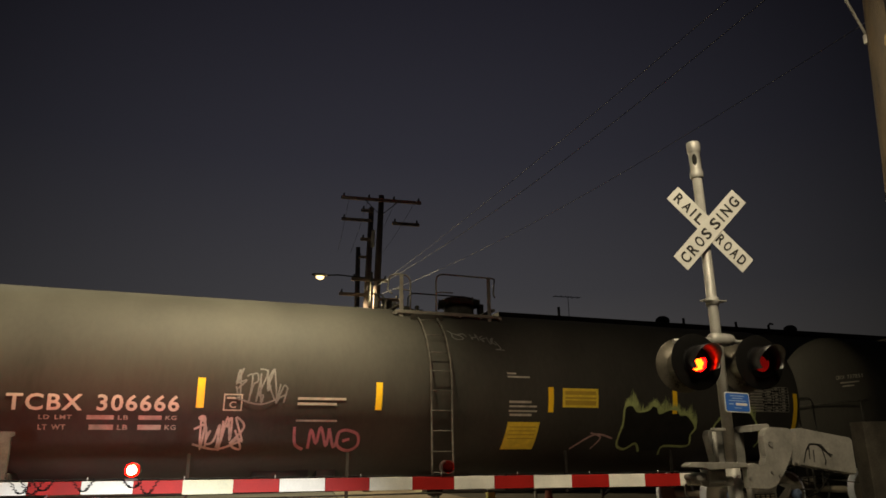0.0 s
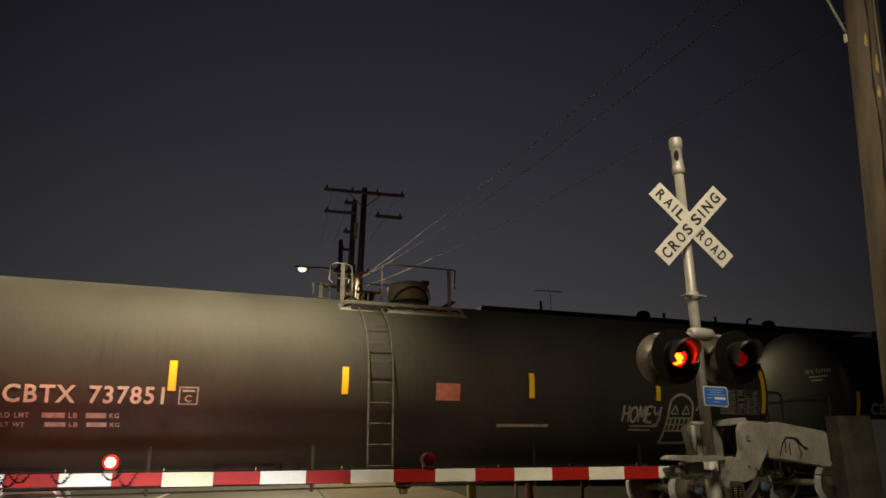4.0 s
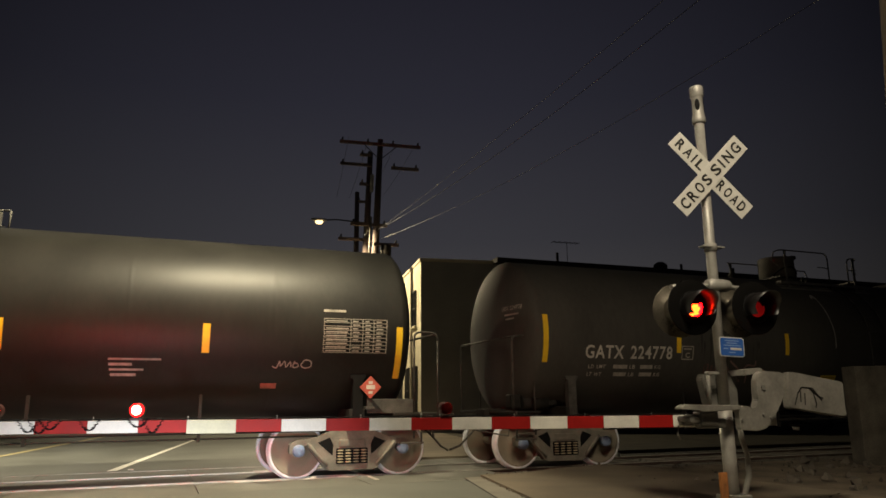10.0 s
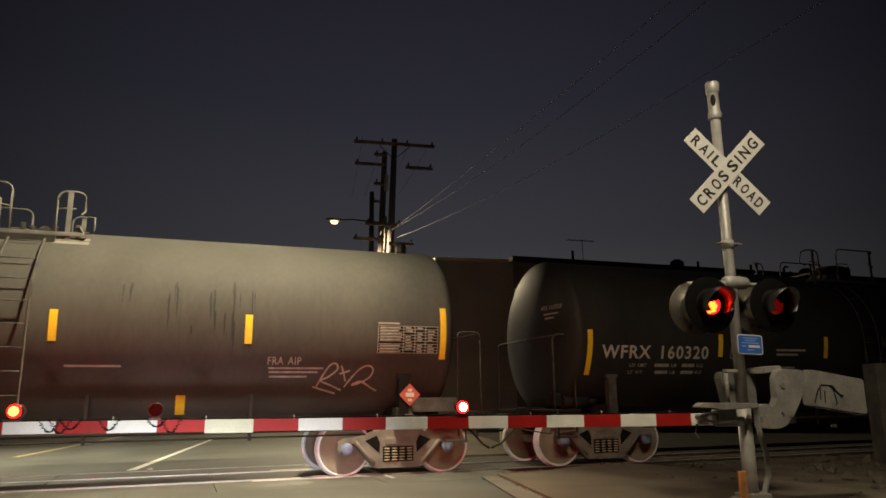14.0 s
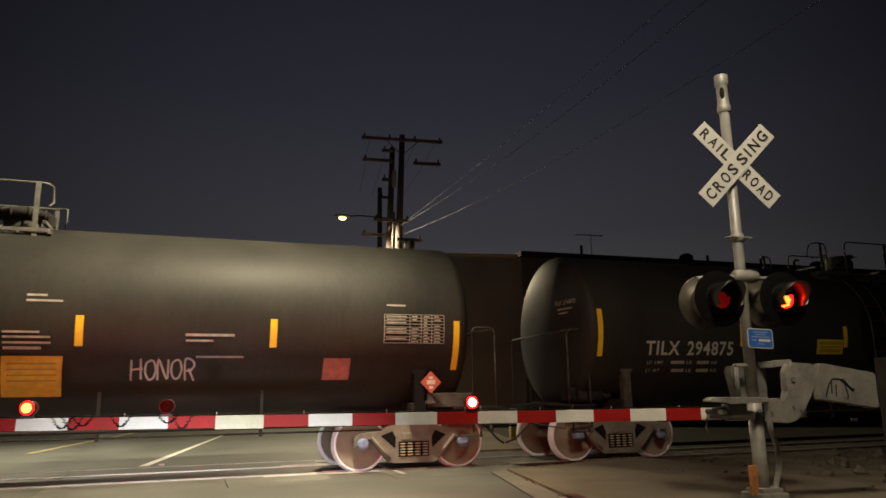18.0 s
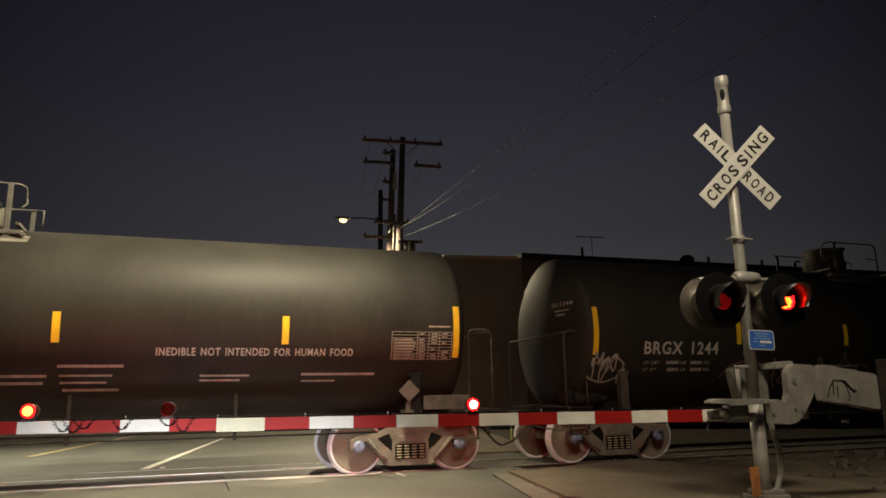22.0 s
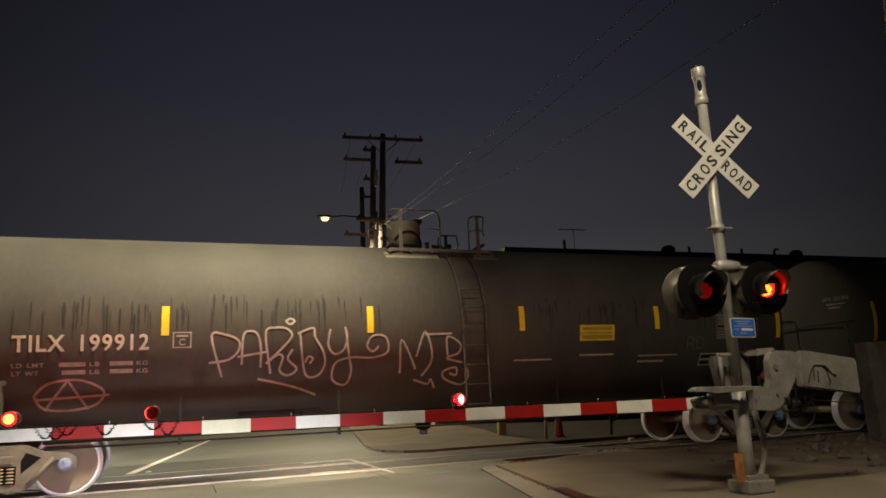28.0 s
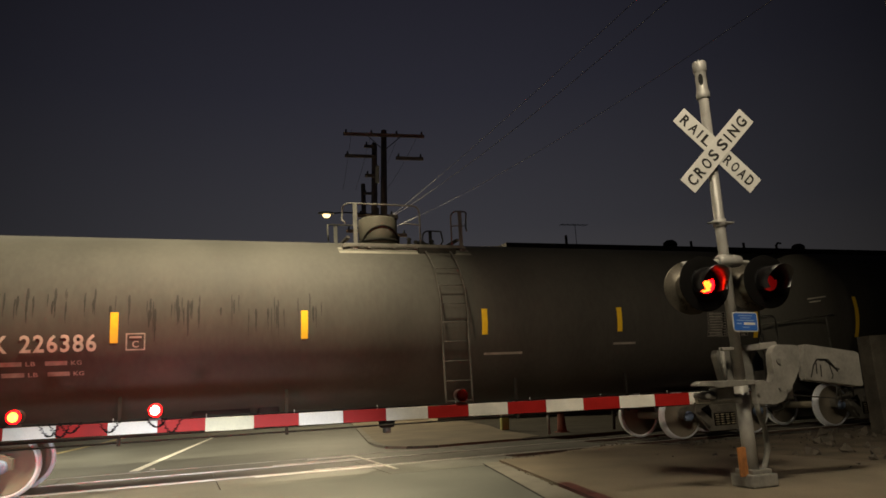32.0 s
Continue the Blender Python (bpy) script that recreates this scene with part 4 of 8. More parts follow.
def sheet(bm, x0, x1, z0, z1, lift=0.006, slant=0.0, rows=0):
    """A thin sheet bent on the tank's side."""
    n = rows or max(1, int((z1 - z0) / 0.09))
    grid = []
    for i in range(n + 1):
        z = z0 + (z1 - z0) * i / n
        d = slant * (z - z0)
        grid.append([bm.verts.new(on_tank(x + d, z, lift)) for x in (x0, x1)])
    for a, b in zip(grid, grid[1:]):
        bm.faces.new((a[0], a[1], b[1], b[0]))


def wrapped_text(text, x0, x1, z0, z1, car, mat=None, name="lettering", label=""):
    polys = sorted(letters(text, x1 - x0, z1 - z0), key=lambda q: min(u for u, v in q))
    words, reach = [[]], None
    for poly in polys:
        if reach is not None and min(u for u, v in poly) - reach > 0.28 * (z1 - z0):
            words.append([])
        words[-1].append(poly)
        reach = max([u for u, v in poly] + ([reach] if reach else []))
    for word in words:
        bm = bmesh.new()
        for poly in word:
            try:
                bm.faces.new([bm.verts.new(on_tank(x0 + u, z0 + v, 0.009)) for u, v in poly])
            except ValueError:
                pass
        part(name, bm, mat or LETTER, car, label, fix=False)


def ribbon(bm, pts, w, lift=0.007):
    """A sprayed stroke on the tank's side through (x, z) points."""
    fine = []
    for (xa, za), (xb, zb) in zip(pts, pts[1:]):
        n = max(1, int(math.hypot(xb - xa, zb - za) / 0.06))
        fine += [(xa + (xb - xa) * i / n, za + (zb - za) * i / n) for i in range(n)]
    fine.append(pts[-1])
    left = []
    for i, (x, z) in enumerate(fine):
        xa, za = fine[max(i - 1, 0)]
        xb, zb = fine[min(i + 1, len(fine) - 1)]
        d = math.hypot(xb - xa, zb - za) or 1
        nx, nz = -(zb - za) / d * w / 2, (xb - xa) / d * w / 2
        left.append((bm.verts.new(on_tank(x - nx, z - nz, lift)), bm.verts.new(on_tank(x + nx, z + nz, lift))))
    for a, b in zip(left, left[1:]):
        try:
            bm.faces.new((a[0], b[0], b[1], a[1]))
        except ValueError:
            pass


def smooth(pts, n=5):
    """A curve through points (Catmull-Rom)."""
    out = []
    p = [pts[0]] + list(pts) + [pts[-1]]
    for i in range(1, len(p) - 2):
        for k in range(n):
            t = k / n
            c = []
            for j in (0, 1):
                a, b, cc, d = p[i - 1][j], p[i][j], p[i + 1][j], p[i + 2][j]
                c.append(0.5 * (2 * b + (cc - a) * t + (2 * a - 5 * b + 4 * cc - d) * t * t + (3 * b - a - 3 * cc + d) * t ** 3))
            out.append(tuple(c))
    out.append(tuple(pts[-1]))
    return out


# Strokes of hand-sprayed capitals in a unit box.
HAND = {
    "H": [[(0.05, 1), (0, 0)], [(0.9, 1), (0.95, 0)], [(0, 0.5), (1, 0.55)]],
    "O": [[(0.5, 0.95), (0.1, 0.8), (0, 0.4), (0.3, 0.05), (0.75, 0.1), (1, 0.5), (0.8, 0.9), (0.45, 0.95)]],
    "M": [[(0, 0), (0.1, 1), (0.5, 0.3), (0.9, 1), (1, 0)]],
    "E": [[(0.9, 1), (0.1, 0.95), (0, 0.5), (0.05, 0.05), (1, 0)], [(0, 0.5), (0.7, 0.55)]],
    "Y": [[(0, 1), (0.1, 0.6), (0.5, 0.5), (0.9, 0.7)], [(1, 1), (0.9, 0.2), (0.5, -0.2), (0.1, -0.1)]],
    "N": [[(0, 0), (0.05, 1), (0.9, 0.05), (1, 1)]],
    "R": [[(0.1, 0), (0.05, 1), (0.7, 1), (0.95, 0.75), (0.6, 0.5), (0.1, 0.48)], [(0.45, 0.5), (1, -0.1)]],
    "P": [[(0.15, -0.2), (0.1, 1), (0.7, 1.05), (1, 0.75), (0.6, 0.5), (0.1, 0.45)]],
    "A": [[(0, 0), (0.45, 1), (0.75, 0.95), (0.9, 0)], [(0.1, 0.42), (1, 0.45)]],
    "T": [[(0, 0.95), (1, 1)], [(0.5, 1), (0.45, 0.1)]],
    "F": [[(0.15, 0), (0.1, 1), (1, 1)], [(0.1, 0.5), (0.8, 0.5)]],
    "B": [[(0.1, 0), (0.1, 1), (0.7, 1), (0.85, 0.75), (0.5, 0.52), (0.95, 0.3), (0.7, 0), (0.1, 0)]],
    "S": [[(0.95, 0.9), (0.4, 1), (0.1, 0.75), (0.8, 0.4), (0.8, 0.1), (0, 0)]],
    "U": [[(0, 1), (0.1, 0.2), (0.5, 0), (0.9, 0.2), (1, 1)]],
    "C": [[(1, 0.85), (0.5, 1), (0.05, 0.6), (0.2, 0.1), (1, 0.1)]],
    "D": [[(0.1, 0), (0.1, 1), (0.8, 0.8), (1, 0.4), (0.7, 0.05), (0.1, 0)]],
    "K": [[(0.1, 0), (0.1, 1)], [(0.9, 1), (0.15, 0.5), (1, 0)]],
    "V": [[(0, 1), (0.5, 0), (1, 1)]],
}


def sprayed(car, text, x0, x1, z0, z1, mat, w, label, extra=()):
    """A sprayed word, letter by letter, with loose extra strokes in the unit box of the whole word."""
    bm = bmesh.new()
    n = len(text)
    step = (x1 - x0) / n
    for i, ch in enumerate(text):
        for st in HAND.get(ch, []):
            jx, jz = random.uniform(-0.06, 0.06), random.uniform(-0.05, 0.05)
            pts = [(x0 + step * (i + 0.08 + 0.80 * u + jx), z0 + (z1 - z0) * (v + jz)) for u, v in st]
            ribbon(bm, smooth(pts) if len(pts) > 2 else pts, w, 0.007 + 0.0006 * i)
    for st in extra:
        pts = [(x0 + (x1 - x0) * u, z0 + (z1 - z0) * v) for u, v in st]
        ribbon(bm, smooth(pts) if len(pts) > 2 else pts, w, 0.012)
    return part("graffiti", bm, mat, car, label, fix=False)


def scrawl(car, x0, x1, z0, z1, mat, w, label, loops=4, seed=1):
    """An unreadable sprayed tag: looping strokes."""
    rnd = random.Random(seed)
    bm = bmesh.new()
    for k in range(loops):
        a = x0 + (x1 - x0) * k / loops
        b = x0 + (x1 - x0) * (k + 1.15) / loops
        pts = []
        for i in range(8):
            pts.append((a + (b - a) * rnd.uniform(0, 1) if i % 2 else a + (b - a) * i / 7, z0 + (z1 - z0) * rnd.uniform(0.0, 1.0)))
        ribbon(bm, smooth(pts), w, 0.007 + 0.0007 * k)
    pts = [(x0, z0 + 0.2 * (z1 - z0)), ((x0 + x1) / 2, z0 + 0.05 * (z1 - z0)), (x1, z0 + 0.3 * (z1 - z0))]
    ribbon(bm, smooth(pts), w, 0.012)
    return part("graffiti", bm, mat, car, label, fix=False)


def strokes(car, mat, w, label, lines):
    """Free hand-sprayed strokes on the tank's side."""
    bm = bmesh.new()
    for i, line in enumerate(lines):
        ribbon(bm, smooth(line) if len(line) > 2 else line, w, 0.007 + 0.0008 * i)
    return part("graffiti", bm, mat, car, label, fix=False)


def flame(car, mat, seed, lines):
    """A sprayed outline whose top runs out in many thin tongues."""
    rnd = random.Random(seed)
    bm = bmesh.new()
    for i, line in enumerate(lines):
        ribbon(bm, smooth(line, 4), 0.042 if i == 0 else 0.028, 0.007 + 0.001 * i)
    path = smooth(lines[0], 9)
    inside = bmesh.new()
    xs = [x for x, z in path]
    x = min(xs) + 0.03
    while x < max(xs) - 0.05:
        cut = [za + (zb - za) * (x - xa) / (xb - xa) for (xa, za), (xb, zb) in zip(path, path[1:]) if min(xa, xb) <= x < max(xa, xb)]
        if cut:
            sheet(inside, x, x + 0.04, min(cut) if len(cut) > 1 else 1.36, max(cut), 0.0045)
        x += 0.04
    part("graffiti_fill", inside, SPRAY_DARK, car, "dark sprayed fill inside the outline", fix=False)
    low = max(z for x, z in path) - 0.42
    for i, (x, z) in enumerate(path):
        if z < low:
            continue
        h, w = rnd.uniform(0.06, 0.17) + 0.16 * max(0.0, math.sin(x * 9 + seed)) ** 2, rnd.uniform(0.008, 0.02)
        vs = [bm.verts.new(on_tank(xx, zz, 0.009 + 0.00005 * i)) for xx, zz in ((x - w, z), (x + w, z), (x + w * 0.6, z + h * 0.5), (x + 0.01, z + h), (x - w * 0.6, z + h * 0.5))]
        bm.faces.new(vs)
    return part("graffiti", bm, mat, car, "ragged pale green sprayed outline", fix=False)


SPRAY_DARK = material("black_spray_paint", (0.013, 0.012, 0.011), 0.6, vary=0.4, scale=5, fine=50, bump=0.02, spec=0.2)
PALE_PATCH = material("worn_pale_roof_paint", (0.16, 0.15, 0.125), 0.7, vary=0.3, scale=6, fine=50)
SPRAY_BLUSH = material("pale_pink_spray_paint", (0.34, 0.22, 0.21), 0.7, vary=0.4, scale=6, fine=60, bump=0.02)
DRUM = material("olive_grey_drum_paint", (0.125, 0.118, 0.095), 0.7, vary=0.3, scale=4, fine=40, bump=0.08, spec=0.3)
RAIL_GREY = material("sooty_grey_rail_paint", (0.10, 0.096, 0.086), 0.6, vary=0.4, scale=6, fine=60, bump=0.08)
SADDLE = material("sooty_grey_steel", (0.07, 0.066, 0.06), 0.75, vary=0.6, scale=5, fine=50, spec=0.2)


def tank_paint(name, color, rough, dust, coat=0.0, spec=0.5):
    """Tank paint: dusty film in broad stains with fine runs down the side."""
    m = material(name, color, rough, vary=0.4, scale=0.9, fine=14, bump=0.06, coat=coat, stretch=(1.0, 1.0, 0.35), second=dust, spec=spec)
    return m


def tank_car(x_left, length, paint, spec):
    """One tank car, in its own space: x from its left coupler, y across the track, z over the rail."""
    car = holder("tank_car", Matrix.Translation((x_left, TRACK_Y, 0)), spec["label"], "tank car", "tank cars of the train")
    s0, s1 = 1.33, length - 1.33
    prof = []
    for i in range(15):
        t = (i / 14) ** 1.5 * math.pi / 2
        prof.append((s0 - HEAD * math.cos(t), max(0.02, TANK_R * math.sin(t) ** 0.95)))
    prof += [(s0 + 0.04, TANK_R), (s0 + 0.10, TANK_R)]
    n = 7
    for i in range(1, n):
        x = s0 + (s1 - s0) * i / n
        prof += [(x - 0.06, TANK_R), (x - 0.02, TANK_R), (x, TANK_R + 0.0015), (x + 0.02, TANK_R), (x + 0.06, TANK_R)]
    prof += [(s1 - 0.10, TANK_R), (s1 - 0.04, TANK_R)]
    for i in range(15):
        t = (1 - i / 14) ** 1.5 * math.pi / 2
        prof.append((s1 + HEAD * math.cos(t), max(0.02, TANK_R * math.sin(t) ** 0.95)))
    bm = bmesh.new()
    lathe(bm, prof, 72, lambda a, r, t: Vector((a, r * math.sin(t), TANK_Z - r * math.cos(t))))
    part("tank", bm, paint, car, spec["finish"])
    # Reporting mark and small print on the left head.
    def on_head(u, z):
        q = min(0.999, (math.hypot(u, z - TANK_Z) / TANK_R) ** (1 / 0.95))
        return Vector((s0 - HEAD * math.sqrt(1 - q * q) - 0.008, u, z))

    if spec["mark"]:
        for word, u0, u1 in zip(spec["mark"][0].split(), (0.56, 0.84), (0.78, 1.18)):
            bm = bmesh.new()
            for poly in letters(word, u1 - u0, 0.085):
                try:
                    bm.faces.new([bm.verts.new(on_head(-u0 - u, 2.93 + v)) for u, v in poly])
                except ValueError:
                    pass
            part("head_lettering", bm, LETTER_DIM, car, "small white reporting mark on the tank's head", fix=False)
    for u0, u1, z in ((-0.66, -1.10, 2.83), (-0.70, -0.98, 2.75)):
        bm = bmesh.new()
        row = [[bm.verts.new(on_head(u0 + (u1 - u0) * k / 5, zz)) for zz in (z, z + 0.03)] for k in range(6)]
        for a, b in zip(row, row[1:]):
            bm.faces.new((a[0], b[0], b[1], a[1]))
        part("head_print", bm, LETTER_DIM, car, fix=False)
    # Yellow reflective strips.
    for x, z0, z1 in spec["strips"]:
        bm = bmesh.new()
        sheet(bm, x - 0.054, x + 0.054, z0, z1, 0.006)
        part("reflective_strip", bm, YELLOW, car, "yellow reflective strip", fix=False)
    if spec["mark"]:
        text, x0, x1, z0, z1 = spec["mark"]
        wrapped_text(text, x0, x1, z0, z1, car, label="white stencilled reporting mark")
    for n, (x0, x1, z0, z1) in enumerate(spec["rows"]):
        bm = bmesh.new()
        if spec["mark"]:
            # Load limit and light weight, their figures as bars.
            w = x1 - x0
            for text, a, b in ((("LD LMT", "LT WT")[n], 0.0, (0.23, 0.19)[n]), ("LB", 0.56, 0.635), ("KG", 0.915, 1.0)):
                for poly in letters(text, (b - a) * w, z1 - z0):
                    try:
                        bm.faces.new([bm.verts.new(on_tank(x0 + a * w + u, z0 + v, 0.009)) for u, v in poly])
                    except ValueError:
                        pass
            for a, b in ((0.335 + 0.02 * n, 0.53), (0.71, 0.885)):
                sheet(bm, x0 + a * w, x0 + b * w, z0, z1, 0.007, rows=1)
            tagged(part("weight_print", bm, LETTER_DIM, car, "small white weight stencil", fix=False), kind="stuff")
            continue
        x = x0
        while x < x1 - 0.03:
            w = random.choice((0.10, 0.22, 0.30))
            sheet(bm, x, min(x + w, x1), z0, z1, 0.007, rows=1)
            x += w + random.choice((0.05, 0.12))
        tagged(part("small_print", bm, LETTER_DIM, car, "unreadable small white print", fix=False), kind="stuff")
    for x0, x1, z0, z1 in spec["bars"]:
        bm = bmesh.new()
        sheet(bm, x0, x1, z0, max(z1, z0 + 0.03), 0.007, rows=1)
        part("print_bar", bm, LETTER_DIM, car, fix=False)
    if "cbox" in spec:
        x0, x1, z0, z1 = spec["cbox"]
        bm = bmesh.new()
        for a, b, c, d in ((x0, x1, z1 - 0.02, z1), (x0, x1, z0, z0 + 0.02), (x0, x0 + 0.02, z0, z1), (x1 - 0.02, x1, z0, z1), (x0 + 0.05, x1 - 0.05, z1 - 0.075, z1 - 0.045)):
            sheet(bm, a, b, c, d, 0.007)
        frame_ = part("class_stencil", bm, LETTER_DIM, car, "white stencilled box with a letter", fix=False)
        wrapped_text(spec.get("cletter", "C"), x0 + 0.09, x1 - 0.09, z0 + 0.04, z0 + 0.14, frame_, LETTER_DIM)
    if "board" in spec:
        x0, x1, z0, z1 = spec["board"]
        bm = bmesh.new()
        sheet(bm, x0, x1, z0, z1, 0.005)
        b = part("data_board", bm, BLACK, car, "stencilled data table with white rules", fix=False)
        bm = bmesh.new()
        rows = 9
        for i in range(rows + 1):
            z = z0 + (z1 - z0) * i / rows
            sheet(bm, x0, x1, z - 0.004, z + 0.005, 0.008, rows=1)
        for x in (x0, x0 + 0.42 * (x1 - x0), x0 + 0.61 * (x1 - x0), x0 + 0.79 * (x1 - x0), x1):
            sheet(bm, x - 0.005, x + 0.005, z0, z1, 0.0085)
        for i in range(rows):
            za = z0 + (z1 - z0) * (i + 0.28) / rows
            for xa, xb in ((0.03, 0.39), (0.45, 0.58), (0.65, 0.76), (0.83, 0.95)):
                if random.random() < 0.85:
                    sheet(bm, x0 + xa * (x1 - x0), x0 + (xb - random.uniform(0, 0.05)) * (x1 - x0), za, za + 0.019, 0.008, rows=1)
        tagged(part("table_print", bm, LETTER_DIM, b, "white table rules and figures", fix=False), kind="stuff")
    for kind, x0, x1, z0, z1 in spec.get("panels", ()):
        bm = bmesh.new()
        sheet(bm, x0, x1, z0, z1, 0.007, 0.06 if kind == "square" else 0.0)
        mat = {"bar": YELLOW_SIGN, "square": YELLOW_SIGN, "red": PALE_RED, "frame": LETTER_DIM, "slash": YELLOW, "grey": GREY_SHEET}[kind]
        lab = {"bar": "yellow notice with dark print bars", "square": "square yellow notice sheet", "red": "faded red notice sheet", "frame": "white framed notice", "slash": "yellow strip on the lower side", "grey": "grey patch"}[kind]
        p = part("notice_sheet", bm, mat, car, lab, fix=False)
        bm = bmesh.new()
        if kind == "bar":
            for za, zb in ((0.66, 0.86), (0.44, 0.54), (0.12, 0.36)):
                sheet(bm, x0 + 0.07 * (x1 - x0), x1 - 0.07 * (x1 - x0), z0 + za * (z1 - z0), z0 + zb * (z1 - z0), 0.0095, rows=1)
            tagged(part("notice_print", bm, BROWN_PRINT, p, "dark print bars", fix=False), kind="stuff")
        elif kind == "square":
            for za in (0.80, 0.66, 0.52, 0.38):
                sheet(bm, x0 + 0.12 * (x1 - x0), x1 - 0.06 * (x1 - x0), z0 + za * (z1 - z0), z0 + (za + 0.035) * (z1 - z0), 0.0095, rows=1)
            tagged(part("notice_print", bm, BROWN_PRINT, p, "dark print bars", fix=False), kind="stuff")
        elif kind == "frame":
            sheet(bm, x0 + 0.03, x1 - 0.03, z0 + 0.03, z1 - 0.03, 0.0095)
            part("frame_face", bm, BLACK, p, "dark notice face", fix=False)
        else:
            bm.free()
    if "diamond" in spec:
        x, z = spec["diamond"]
        for xx, zz, hang in ((x, z, True),):
            r = 0.185
            bm = bmesh.new()
            plate(bm, [(xx - r, zz), (xx, zz - r), (xx + r, zz), (xx, zz + r)], -1.36, -1.35)
            pl = part("placard", bm, GREY_SHEET if spec.get("bare") else PLACARD_RED, car, "diamond hazard placard on its holder")
            if not spec.get("bare"):
                bm = bmesh.new()
                plate(bm, [(xx - 0.075, zz - 0.035), (xx + 0.075, zz - 0.035), (xx + 0.075, zz + 0.035), (xx - 0.075, zz + 0.035)], -1.364, -1.361)
                for zt in (0.075, -0.085):
                    plate(bm, [(xx - 0.035, zz + zt - 0.022), (xx + 0.035, zz + zt - 0.022), (xx + 0.035, zz + zt + 0.022), (xx - 0.035, zz + zt + 0.022)], -1.364, -1.361)
                part("placard_print", bm, PLACARD_WHITE, pl, "white placard panel")
            bm = bmesh.new()
            box(bm, (xx, -1.30, zz - 0.26), (0.10, 0.05, 0.20), bevel=0.008)
            box(bm, (xx, -1.22, zz - 0.34), (0.16, 0.26, 0.05), bevel=0.008)
            part("placard_holder", bm, SADDLE, car)
    # Runs of grime.
    if spec.get("grime"):
        bm = bmesh.new()
        for xa, xb, zt, count in spec["grime"]:
            for i in range(int(count * 1.2)):
                x = random.uniform(xa, xb)
                z1 = zt + random.uniform(-0.12, 0.16)
                h = random.uniform(0.12, 0.62)
                w = random.uniform(0.008, 0.030)
                steps = max(3, int(h / 0.06))
                rows_ = []
                for s_ in range(steps + 1):
                    u = s_ / steps
                    ww = w * (0.35 + 0.65 * min(1.0, u * 5)) * (1.0 - 0.85 * u) * random.uniform(0.75, 1.25)
                    xx = x + random.uniform(-0.004, 0.004)
                    rows_.append((bm.verts.new(on_tank(xx - ww, z1 - h * u, 0.004)), bm.verts.new(on_tank(xx + ww, z1 - h * u, 0.004))))
                for (a0, a1), (b0, b1) in zip(rows_, rows_[1:]):
                    bm.faces.new((a0, b0, b1, a1))
        tagged(part("grime", bm, GRIME, car, "dark runs of grime on the tank", fix=False), kind="stuff")
    top_gear(car, spec)
    running_gear(car, length)
    return car


